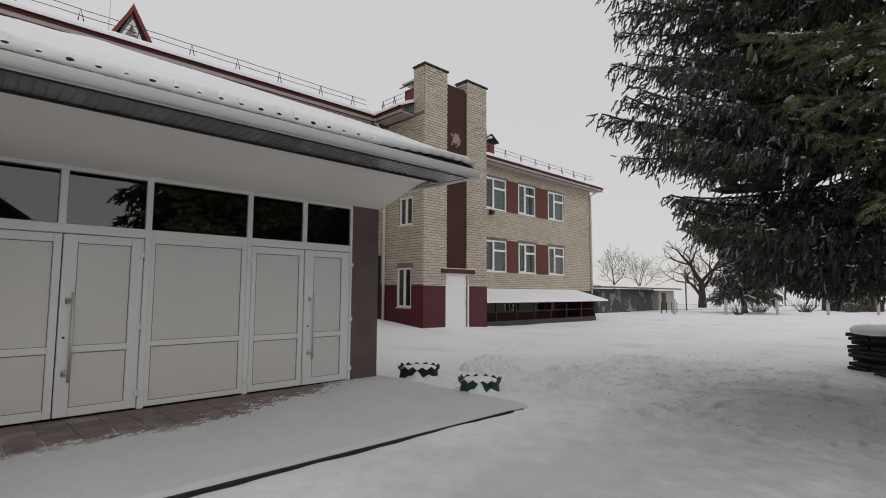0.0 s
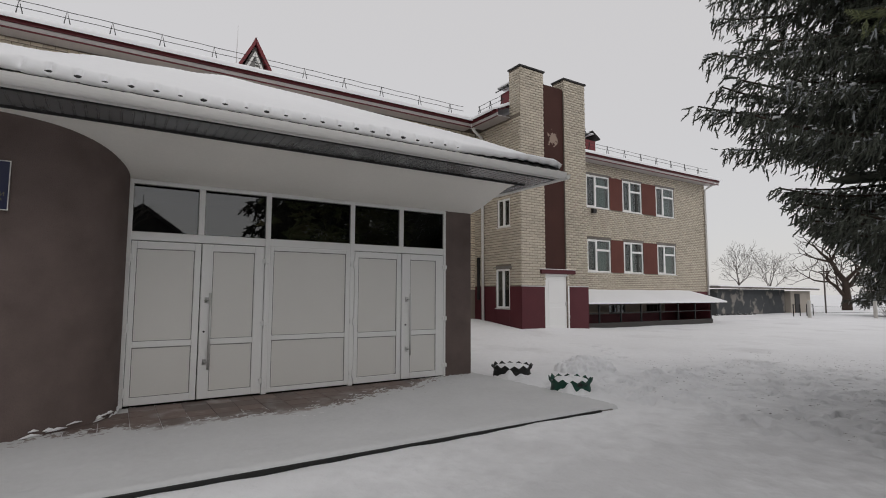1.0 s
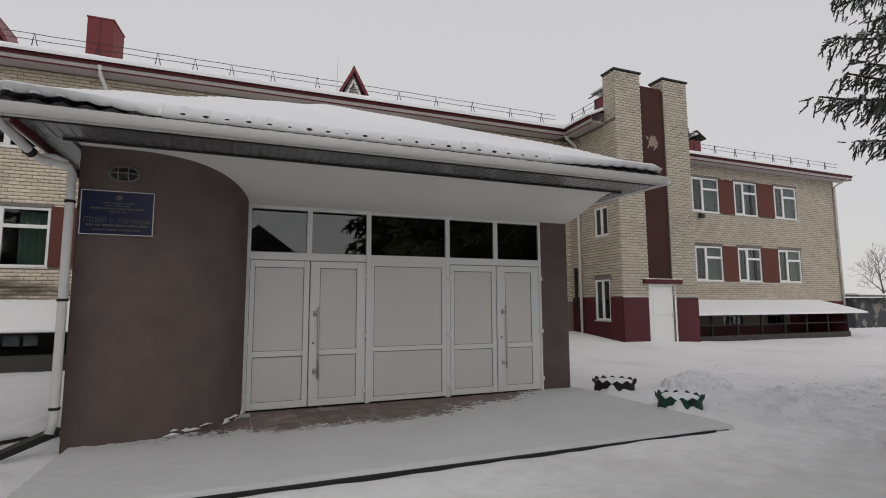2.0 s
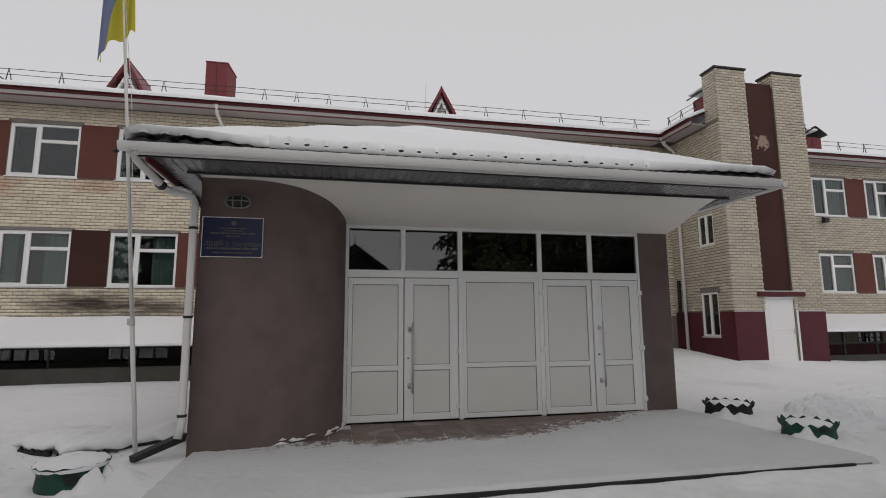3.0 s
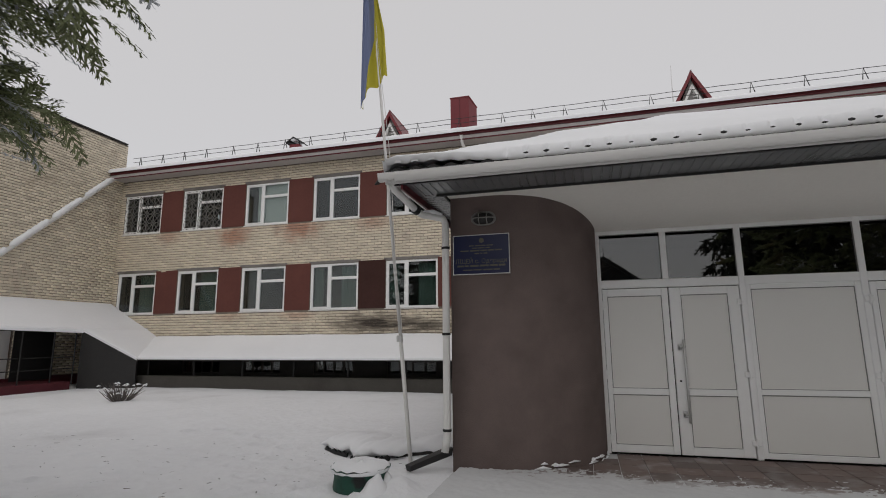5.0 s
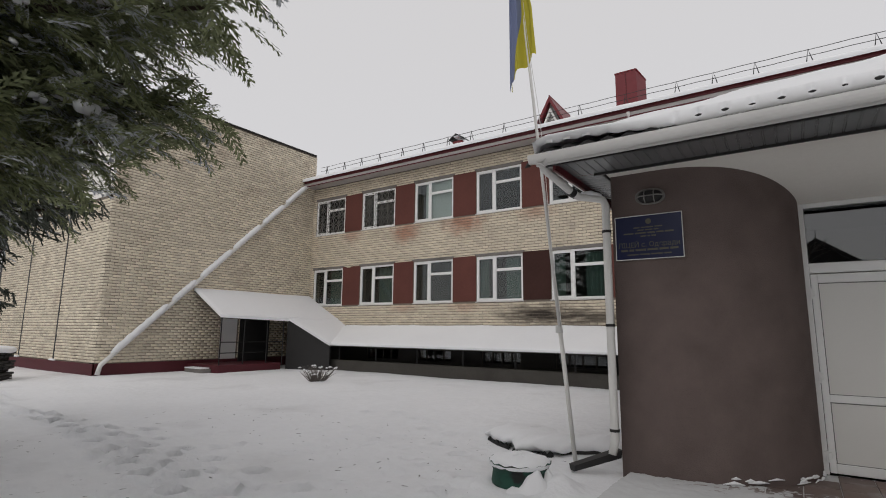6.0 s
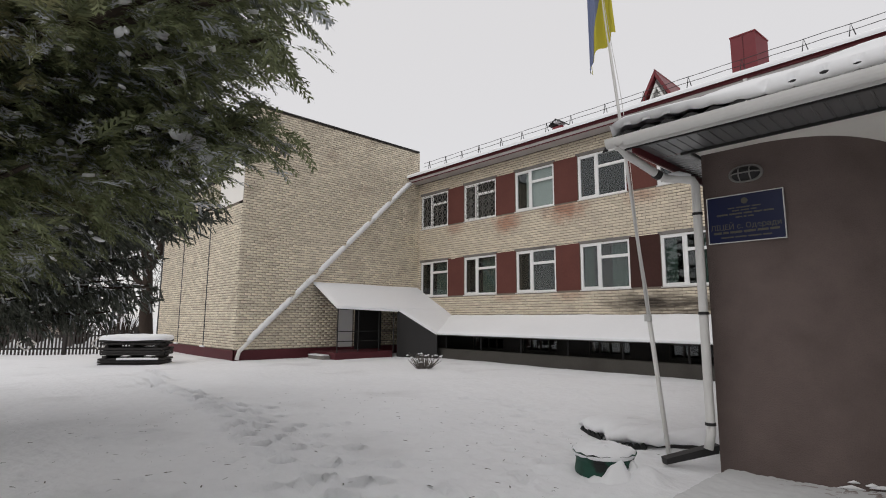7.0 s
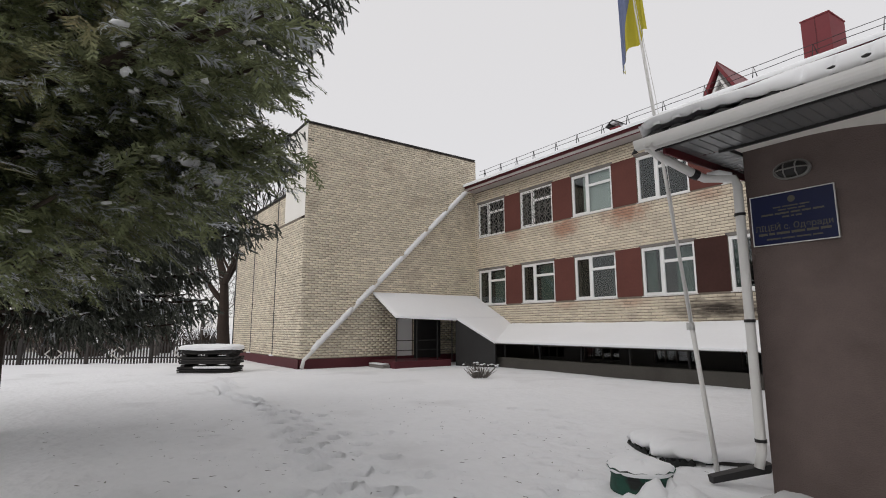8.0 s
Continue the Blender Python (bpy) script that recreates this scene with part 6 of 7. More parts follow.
# ---- stacks of old boards ----
def board_stack(x, y, z, length, depth, tall, turn, label):
    s = thing("board_stack", (x, y, z), label, "board stack", "board stacks")
    m = Matrix.Translation((x, y, z)) @ Matrix.Rotation(turn, 4, "Z")
    fn = lambda a, b, c: tuple(m @ Vector((a, b, c)))
    layer = 0.085
    n = int(tall / layer)
    for i in range(n):
        e = rng.uniform(-0.08, 0.08, 4)
        if i % 4 == 3:
            for q in (-0.4, 0.0, 0.4):
                part("batten", Geo().box(q * length - 0.06, -depth / 2 + e[0], i * layer, q * length + 0.06, depth / 2 + e[1], (i + 1) * layer - 0.01, 0.008, fn), WOOD_DARK, s)
        else:
            k = 3
            for j in range(k):
                y0 = -depth / 2 + depth * j / k
                part("board", Geo().box(-length / 2 + rng.uniform(-0.04, 0.04), y0 + 0.01, i * layer + 0.005, length / 2 + rng.uniform(-0.04, 0.04), y0 + depth / k - 0.015, (i + 1) * layer - 0.01, 0.01, fn), WOOD_DARK, s)
    rows = []
    L, D, top = length / 2 + 0.06, depth / 2 + 0.05, n * layer
    for q, hz in ((1.02, -0.02), (1.03, 0.06), (0.97, 0.12), (0.8, 0.15), (0.4, 0.17), (0.01, 0.17)):
        ring = []
        for k in range(65):
            a = 2 * math.pi * k / 64
            c0, s0 = math.cos(a), math.sin(a)
            f = 1 / max(abs(c0) ** 5 + abs(s0) ** 5, 1e-6) ** 0.2
            ring.append(fn(L * q * c0 * f, D * q * s0 * f, top + hz + 0.015 * math.sin(4 * a + q * 5)))
        rows.append(ring)
    part("snow", Geo().grid(rows), SNOW, s, "rounded cap of snow", True)
    part("snow_patch", Geo().box(-length * 0.2, -depth / 2 - 0.1, 0.2, length * 0.48, -depth / 2 + 0.02, 0.27, 0.03, fn), SNOW, s)
    return s


board_stack(-19.0, 3.95, -0.1, 1.9, 1.1, 0.9, 0.95, "stack of dark weathered boards capped with snow")
board_stack(15.0, -0.35, -0.15, 2.6, 1.3, 0.92, -0.5, "stack of dark weathered boards capped with thick snow")
scrap = thing("scrap_boards", (13.3, -0.05, -0.05), "loose dark offcuts lying in the snow", "scrap wood")
for k in range(7):
    m = Matrix.Translation((13.3 + rng.uniform(-0.25, 0.25), -0.05 + rng.uniform(-0.25, 0.2), -0.03 + 0.02 * k)) @ Matrix.Rotation(rng.uniform(0, 3), 4, "Z") @ Matrix.Rotation(rng.uniform(-0.3, 0.3), 4, "Y")
    part("offcut", Geo().box(-0.2, -0.05, -0.015, 0.2, 0.05, 0.015, 0.004, lambda a, b, c, m=m: tuple(m @ Vector((a, b, c)))), WOOD_DARK, scrap)
splash = thing("wind_blown_snow", (0.2, 5.3, 0), "small crusts of snow against the foot of the porch wall", "snow")
for k in range(16):
    q = rng.uniform(0.25, 0.9)
    a = q * math.pi / 2
    c = Vector((-0.55 + 1.325 * math.sin(a), YF + 1.165 * (1 - math.cos(a)) - 0.012, rng.uniform(0.0, 0.06)))
    t = Vector((math.cos(a), math.sin(a), 0)) * rng.uniform(0.03, 0.11)
    part("crust", Geo().tube([c - t, c + Vector((0, 0, rng.uniform(0, 0.02))), c + t], [0.004, rng.uniform(0.010, 0.02), 0.004], 6), SNOW, splash, "", True)

# ---- trees ----


def instances(template, faces, pos, fwd, up, scale):
    """Many copies of a small spray as one pair of arrays. Template: x along, y across, z up."""
    f = fwd / np.linalg.norm(fwd, axis=1, keepdims=True)
    s = np.cross(up, f)
    s /= np.linalg.norm(s, axis=1, keepdims=True) + 1e-9
    u = np.cross(f, s)
    t = template[None] * scale[:, None, None]
    v = pos[:, None] + t[..., :1] * f[:, None] + t[..., 1:2] * s[:, None] + t[..., 2:3] * u[:, None]
    n, k = len(pos), len(template)
    return v.reshape(-1, 3), (faces[None] + np.arange(n)[:, None, None] * k).reshape(-1, faces.shape[1])


def needle_tassel(n=8, wide=0.24, fat=0.055, core=0.075):
    """A twig set round with needles, one long; triangles."""
    v, f = [], []
    for k in range(n):
        s = k / n
        a = k * 2.4
        d = np.array((0.16, math.cos(a) * wide * (1.05 - 0.6 * s), math.sin(a) * wide * (1.05 - 0.6 * s)))
        c = np.array((s, 0, 0))
        w = np.array((fat, -math.sin(a) * fat * 1.1, math.cos(a) * fat * 1.1))
        i = len(v)
        v += [c - w, c + w, c + d]
        f.append((i, i + 1, i + 2))
    # the twig's own body, three-sided and tapering
    i = len(v)
    for a in (0.0, 2.09, 4.19):
        v.append(np.array((0.05, math.cos(a) * core, math.sin(a) * core)))
        v.append(np.array((0.8, math.cos(a) * core * 0.85, math.sin(a) * core * 0.85)))
    v.append(np.array((1.06, 0, 0)))
    for k in range(3):
        a, b = i + 2 * k, i + 2 * ((k + 1) % 3)
        f += [(a, b, a + 1), (b, b + 1, a + 1), (a + 1, b + 1, i + 6)]
    return np.array(v), np.array(f)


def flat_spray(n=9):
    """A flat scaly fan of thuja: side leaflets that fork, triangles."""
    v, f = [], []

    def blade(a, b, w):
        a, b = np.array(a), np.array(b)
        d = b - a
        side = np.array((-d[1], d[0], 0))
        side = side / (np.linalg.norm(side) + 1e-9) * w
        i = len(v)
        v.extend([a - side, a + side, b])
        f.append((i, i + 1, i + 2))
    blade((0, 0, 0), (1.0, 0, -0.08), 0.022)
    for k in range(n):
        s = 0.08 + 0.85 * k / n
        L = 0.42 * (1 - s * 0.75)
        for side in (-1, 1):
            z = -0.06 * s + 0.03 * math.sin(k * 2.1 + side)
            tip = (s + L * 0.75, side * L * 0.62, z - 0.05)
            blade((s, 0, z), tip, 0.034)
            mid = (s + L * 0.36, side * L * 0.3, z - 0.02)
            blade(mid, (mid[0] + L * 0.45, mid[1] + side * 0.02 + L * 0.03, z - 0.03), 0.028)
            blade(mid, (mid[0] + L * 0.16, mid[1] + side * L * 0.4, z - 0.05), 0.028)
    return np.array(v), np.array(f)


def conifer(name, x, y, z, tall, radius, low, kind, mat, label, n_limb, density, seed, size=0.3, reach=None, snow=0.25, arc=None, droop=0.35, thick=0.24, flake=0.25, boughs=(), bulk=0, open_=(0.0, 0.0)):
    """A conifer: tapered trunk, drooping limbs, sprays hanging from them in tiers, snow lying on the upper sides.
    reach(height, azimuth) gives the limbs' length where the crown is lopsided."""
    r = np.random.default_rng(seed)
    tree = thing(name, (x, y, z), label, "tree")
    lean = r.uniform(-0.02, 0.02, 2)
    spine = [(x + lean[0] * q, y + lean[1] * q, z - 0.2 + q) for q in np.linspace(0, tall, 12)]
    part("trunk", Geo().tube(spine, [thick * (1 - k / 12.5) * (1.35 if k == 0 else 1) for k in range(12)], 12), BARK, tree, "rough brown trunk", True)
    tmpl = {"spruce": needle_tassel(), "thuja": flat_spray(6), "far": needle_tassel(9, 0.3, 0.07, 0.06)}[kind]
    P, F, U, S, SP, SF, WP, WF, WU, WS = [], [], [], [], [], [], [], [], [], []
    limbs = Geo()
    for b in range(n_limb + len(boughs)):
        q = (b + r.uniform(0, 1)) / n_limb
        zb = low + (tall - 0.3 - low) * q ** 1.15
        az = b * 2.39996 + r.uniform(-0.35, 0.35)
        if b >= n_limb:
            zb, az, own = boughs[b - n_limb]
            q = zb / tall
        elif arc is not None and not arc(az, zb):
            continue
        L = radius * (1 - (zb - low * 0.6) / (tall * 1.03 - low * 0.6)) ** 0.75 * r.uniform(0.72, 1.08)
        if reach is not None:
            L = reach(zb, az) * (r.uniform(0.66, 0.92) if r.uniform() < 0.75 else r.uniform(0.92, 1.02))
        if b >= n_limb:
            L = own
        if L < 0.25:
            continue
        d = np.array((math.cos(az), math.sin(az), 0))
        side = np.array((-d[1], d[0], 0))
        m = 14
        ss = np.linspace(0, 1, m)
        sway = r.uniform(-0.15, 0.15)
        dr = droop * r.uniform(0.7, 1.3) * (1.15 - q * 0.9)
        path = np.array([np.array((x, y, zb)) + d * L * s + side * L * sway * s * s + np.array((0, 0, L * (0.10 * s - dr * s * s + 0.16 * s ** 4))) for s in ss])
        limbs.tube([tuple(p) for p in path], [0.012 + 0.05 * L / 5 * (1 - s) for s in ss], 5, False)
        # snow lying along the upper side of some limbs
        if r.uniform() < snow * 0.55:
            s0, s1 = sorted(r.uniform(0.45, 1.0, 2))
            for s in np.arange(s0, s1, 0.035 / L):
                i = min(int(s * (m - 1)), m - 2)
                SP.append(path[i] + (path[i + 1] - path[i]) * (s * (m - 1) - i) + np.array((0, 0, 0.035)) + r.normal(0, 0.008, 3))
                SF.append(path[i + 1] - path[i])
        count = int(L * density)
        for k in range(count):
            s = 0.10 + 0.9 * ((k + r.uniform(0, 1)) / count) ** 0.8
            i = min(int(s * (m - 1)), m - 2)
            w = s * (m - 1) - i
            p = path[i] * (1 - w) + path[i + 1] * w
            t = path[i + 1] - path[i]
            t /= np.linalg.norm(t)
            sgn = 1 if k % 2 else -1
            # a side twig, from which sprays hang
            twig = (0.42 * L * (1 - s) * r.uniform(0.5, 1.1) + 0.2) * min(1.0, 0.5 + s * 1.5)
            dirn = t * 0.75 + side * sgn * r.uniform(0.5, 1.0) + np.array((0, 0, r.uniform(-0.25, 0.1)))
            dirn /= np.linalg.norm(dirn)
            fallen = r.choice((0.0, 0.15, 0.5, 1.8))
            parts_n = max(1, int(twig / (size * 0.42)))
            for e in range(parts_n + 1):
                f = e / max(parts_n, 1)
                c = p + dirn * twig * f + np.array((0, 0, -0.30 * twig * f * f)) + r.normal(0, 0.03, 3)
                if kind == "thuja":
                    g = dirn * 0.9 + t * 0.3 + r.normal(0, 0.35, 3) + np.array((0, 0, r.uniform(-0.75, 0.05)))
                else:
                    hang = r.uniform(0.0, 1.0) ** 0.5
                    g = dirn * (1.0 - 0.8 * hang) + t * 0.3 * (1 - hang) + r.normal(0, 0.16, 3) + np.array((0, 0, -1.1 * hang))
                P.append(c), F.append(g), S.append(size * r.uniform(0.6, 1.25))
                U.append(np.array((0, 0, 1.0)) + r.normal(0, 0.3, 3))
                if r.uniform() < snow * 0.42 * fallen:
                    WP.append(c + r.normal(0, 0.012, 3) + np.array((0, 0, 0.008))), WF.append(g + r.normal(0, 0.12, 3)), WU.append(U[-1]), WS.append(S[-1] * r.uniform(0.7, 1.08))
                if r.uniform() < snow * 0.16 * fallen:
                    for _ in range(r.integers(1, 4)):
                        SP.append(c + np.array((0, 0, 0.03)) + r.normal(0, 0.03, 3) * np.array((1, 1, 0.3)))
                        SF.append(dirn + r.normal(0, 0.5, 3) * np.array((1, 1, 0.35)))
    if bulk:
        # the rest of the crown, out of the path's sight: coarser boughs added for shade
        top = np.array([low + 1.0 + (tall - low - 1.3) * r.uniform() ** 1.3 for _ in range(bulk)])
        az = r.uniform(0, 2 * math.pi, bulk)
        far = np.array([reach(a, b) for a, b in zip(top, az)]) * np.sqrt(r.uniform(0.05, 1, bulk))
        seen = np.array([abs(wrap(a - open_[0])) < open_[1] for a in az])
        far *= np.where(seen, 0.5, 0.9)
        out_ = np.stack([np.cos(az), np.sin(az), np.full(bulk, -0.35)], -1)
        bp = np.stack([x + far * np.cos(az), y + far * np.sin(az), top], -1)
        bt = needle_tassel(9, 0.3, 0.09, 0.1)
        v, f = instances(bt[0], bt[1], bp, out_ + r.normal(0, 0.3, (bulk, 3)), np.tile((0, 0, 1.0), (bulk, 1)), r.uniform(0.7, 1.1, bulk))
        part("inner_crown", mesh_np("inner_crown", v, f, mat), mat, tree, "coarse unseen boughs added to shade the snow")
    part("limb", limbs, BARK, tree, "bare drooping limbs", True)
    v, f = instances(tmpl[0], tmpl[1], np.array(P), np.array(F), np.array(U), np.array(S))
    ob = part("crown", mesh_np("crown", v, f, mat), mat, tree, "dense drooping evergreen sprays")
    if SP:
        # small uneven lumps of snow lying along the twigs
        lump = bmesh.new()
        bmesh.ops.create_icosphere(lump, subdivisions=1, radius=0.5)
        for vv in lump.verts:
            vv.co *= 1 + 0.22 * math.sin(vv.index * 2.7) + 0.12 * math.sin(vv.index * 5.1)
        tv = np.array([(vv.co.x * 0.9, vv.co.y * 0.6, vv.co.z * 0.34) for vv in lump.verts])
        tf = np.array([[vv.index for vv in ff_.verts] for ff_ in lump.faces])
        lump.free()
        sp = np.array(SP)
        v, f = instances(tv, tf, sp, np.array(SF) * np.array((1, 1, 0.6)), np.tile((0, 0, 1.0), (len(sp), 1)), flake * r.uniform(0.25, 1.0, len(sp)) ** 1.6)
        part("snow", mesh_np("snow", v, f, SNOW, True), SNOW, tree, "patches of snow on the twigs")["kind"] = "stuff"
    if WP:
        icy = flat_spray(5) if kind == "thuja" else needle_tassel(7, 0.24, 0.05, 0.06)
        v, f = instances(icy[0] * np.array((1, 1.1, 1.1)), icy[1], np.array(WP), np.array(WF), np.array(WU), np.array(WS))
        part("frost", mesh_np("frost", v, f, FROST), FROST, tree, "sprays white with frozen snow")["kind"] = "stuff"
    return tree


def bare_tree(name, x, y, z, tall, label, seed, mat=None, spread_=0.6, twigs=5, thick=0.03, trunk=0.25, group="bare trees"):
    """Leafless tree: a forked skeleton of tapering limbs."""
    r = np.random.default_rng(seed)
    tree = thing(name, (x, y, z), label, "tree", group)
    tg, lg = Geo(), Geo()

    def grow(p, d, length, rad, depth):
        n = 4
        pts = [p]
        for _ in range(n):
            d = (d + Vector(r.normal(0, 0.03 if depth == 0 else 0.13, 3)) + Vector((0, 0, 0.04))).normalized()
            pts.append(pts[-1] + d * length / n)
        (tg if depth == 0 else lg).tube(pts, [max(rad * (1 - 0.42 * k / n), tall * 0.0011) for k in range(n + 1)], 8 if depth == 0 else 5 if depth < 3 else 3, depth == 0)
        if depth >= twigs:
            return
        kids = 5 if depth == 0 else 4 if depth == 1 else 3 if depth < 4 else 2
        o = d.orthogonal().normalized()
        spin = r.uniform(0, 2 * math.pi)
        for k in range(kids):
            ob_ = Matrix.Rotation(spin + k * 2.4, 3, d) @ o
            nd = (d * (1.0 if k == 0 else 0.75) + ob_ * r.uniform(0.5, 1.0) * spread_ * (0.5 if k == 0 else 1.35)).normalized()
            at = pts[-1] if k < 2 else pts[1 + r.integers(1, n)]
            grow(at, nd, length * r.uniform(0.6, 0.84), rad * (0.62 if k == 0 else 0.45), depth + 1)
    grow(Vector((x, y, z - 0.2)), Vector((0, 0, 1)), tall * trunk, tall * thick, 0)
    part("trunk", tg, mat or FAR_BARK, tree, "dark bare trunk", True)
    part("limb", lg, mat or FAR_BARK, tree, "fine leafless branches", True)


def wrap(a):
    return (a + math.pi) % (2 * math.pi) - math.pi


def steps(table, q):
    return float(np.interp(q, [a for a, _ in table], [b for _, b in table]))


# near thuja whose sprays hang in beside the path, and the spruce behind it
old_thuja = conifer("thuja_tree", -4.2, -1.9, -0.1, 13.0, 4.0, 1.75, "thuja", THUJA, "old green thuja with snow-flecked hanging sprays", 205, 13, 11, 0.24, snow=1.25, droop=0.2, flake=0.11,
        boughs=((3.5, 1.03, 3.2), (3.6, 0.9, 3.25), (3.45, 1.15, 3.0), (3.0, 0.82, 3.1), (3.15, 0.72, 3.2), (2.9, 0.95, 2.9), (2.55, 0.86, 3.4), (2.6, 0.83, 3.3), (2.5, 0.9, 3.3), (2.45, 0.95, 3.1), (2.7, 0.88, 3.2), (2.75, 0.61, 3.75), (2.9, 0.66, 3.55), (2.85, 0.56, 3.7), (3.0, 0.62, 3.6), (3.3, 0.70, 3.3), (2.35, 0.8, 3.0), (2.3, 0.7, 3.0), (3.8, 0.8, 3.5), (4.0, 0.7, 3.6), (4.2, 0.95, 3.4)),
        reach=lambda z, a: 0.84 * steps(((1.5, 3.5), (3.0, 3.5), (3.4, 3.5), (4.0, 3.7), (5.0, 3.7), (6.0, 3.6), (9.0, 2.8), (13.0, 0.4)), z) * (1.0 if z > 3.4 else 1.08 - (0.42 - 0.3 * max(0.0, (z - 2.6) / 0.8)) * min(1.0, abs(wrap(a - 0.35)))),
        arc=lambda a, zb: -0.7 < wrap(a - 0.6) < 1.5 and zb < 6.6)
conifer("spruce_tree", -9.0, -1.25, -0.1, 14.0, 4.4, 1.5, "spruce", SPRUCE, "tall dark spruce with drooping snow-dusted branches", 270, 14, 12, 0.175, snow=0.6, bulk=700, open_=(0.7, 1.7), droop=0.2, flake=0.11, boughs=tuple((2.6 + 0.11 * k, 0.42 + 0.085 * (k * 3 % 8), 3.5 + 0.09 * (k * 5 % 8)) for k in range(8)) + ((5.2, 0.568, 6.3), (5.1, 0.585, 5.7), (5.0, 0.5, 5.3), (5.3, 0.65, 5.3), (4.35, 1.18, 4.3), (4.2, 1.05, 4.2), (4.3, 0.95, 4.2), (3.0, 1.2, 3.9)),
        reach=lambda z, a: steps(((1.5, 2.4), (1.75, 2.8), (2.3, 3.1), (2.5, 3.3), (2.9, 3.6), (3.6, 3.85), (4.3, 4.1), (4.8, 3.5), (5.4, 3.9), (6.5, 3.9), (8.0, 3.5), (14.0, 0.4)), z) * 1.13 + 1.0 * max(0.0, min(1.0, z - 4.4)) * max(0.0, 1 - abs(wrap(a - 0.6)) / 0.8), arc=lambda a, zb: -1.4 < wrap(a - 0.5) < 1.6 and zb < 7.5, thick=0.15)
# heavier clumps of snow caught in the old thuja
rc = np.random.default_rng(21)
for a, b, w in (((-1.98, 0.12, 2.52), (-2.30, 0.50, 2.43), 0.05), ((-2.5, -0.45, 3.3), (-2.6, -0.2, 3.32), 0.035), ((-2.4, -0.25, 2.85), (-2.5, -0.15, 2.86), 0.025), ((-2.7, 0.5, 3.5), (-2.8, 0.65, 3.5), 0.03)):
    a, b = Vector(a), Vector(b)
    n = max(5, int((b - a).length / 0.05))
    g = Geo()
    pts = [a.lerp(b, k / n) + Vector(rc.normal(0, 0.012, 3)) for k in range(n + 1)]
    g.tube(pts, [w * math.sin(math.pi * (k + 0.6) / (n + 1.2)) ** 0.5 * rc.uniform(0.65, 1.2) for k in range(n + 1)], 9)
    part("snow_clump", g, SNOW, old_thuja, "clump of snow on a bough", True)
# trees on the east side of the yard
conifer("spruce_tree", 10.9, -0.8, -0.1, 15.0, 5.2, 1.65, "spruce", SPRUCE, "tall dark spruce with drooping snow-dusted branches", 400, 14, 13, 0.17, bulk=350, open_=(2.3, 1.4), snow=0.45, droop=0.2, flake=0.10, boughs=((5.95, 2.11, 4.75), (5.8, 2.0, 4.3), (4.0, 2.09, 4.65), (3.9, 2.2, 4.4), (3.85, 1.98, 4.3)) + tuple((1.75 + 0.09 * (k % 10), 1.25 + 0.12 * (k * 7 % 11), 2.0 + 0.15 * (k % 10)) for k in range(34)),
        reach=lambda z, a: steps(((1.6, 2.3), (2.3, 2.6), (2.6, 3.3), (3.0, 3.6), (3.4, 3.8), (4.9, 4.2), (5.6, 3.7), (6.4, 4.0), (8.0, 3.7), (15.0, 0.4)), z) * (0.55 if wrap(a - 2.2) > 0.3 else 1.1), arc=lambda a, zb: -0.9 < wrap(a - 2.2) < 1.3 and zb < 10, thick=0.3)
conifer("thuja_tree", 8.2, -3.4, -0.1, 11.0, 4.4, 1.95, "thuja", THUJA, "old green thuja with snow-flecked hanging sprays", 190, 11, 14, 0.25, snow=0.5, droop=0.16, flake=0.10, bulk=300, open_=(2.3, 1.4),
        reach=lambda z, a: steps(((1.7, 3.2), (2.1, 3.8), (3.0, 3.9), (3.9, 4.1), (4.9, 4.1), (6.0, 3.8), (11.0, 0.4)), z), arc=lambda a, zb: -1.0 < wrap(a - 2.2) < 0.3 and zb < 6.4)
# trees and a house south of the yard, mirrored in the fanlights
for k, (x, y, h) in enumerate(((8.5, -9.5, 15.0), (13.5, -8.5, 14.0), (18.5, -7.0, 13.0))):
    conifer("spruce_tree", x, y, -0.1, h, 3.6, 1.5, "far", FAR_GREEN, "dark spruce across the yard", 110, 7, 30 + k, 0.75, snow=0.0)
bare_tree("bare_tree", 0.5, -24.0, 0, 12.0, "leafless tree behind the yard", 41, twigs=4)
hs = thing("cottage", (3.0, -34.0, 0), "low cottage with a steep dark gable roof", "house")
part("wall", Geo().box(-4.2, -42, -0.2, 8.6, -31, 3.3), HOUSE_WALL, hs)
part("gable", Geo().hexa([(-4.2, -31.2, 3.3), (8.6, -31.2, 3.3), (8.6, -31.0, 3.3), (-4.2, -31.0, 3.3), (2.1, -31.2, 7.8), (2.3, -31.2, 7.8), (2.3, -31.0, 7.8), (2.1, -31.0, 7.8)]), WOOD_DARK, hs, "dark boarded gable")
for k in (-1, 1):
    g = Geo().hexa([(2.2, -30.5, 7.9), (2.2 + k * 7.0, -30.5, 2.85), (2.2 + k * 7.0, -42.5, 2.85), (2.2, -42.5, 7.9), (2.2, -30.5, 8.2), (2.2 + k * 7.0, -30.5, 3.1), (2.2 + k * 7.0, -42.5, 3.1), (2.2, -42.5, 8.2)])
    part("roof", g, DARK_METAL, hs, "dark steep roof")

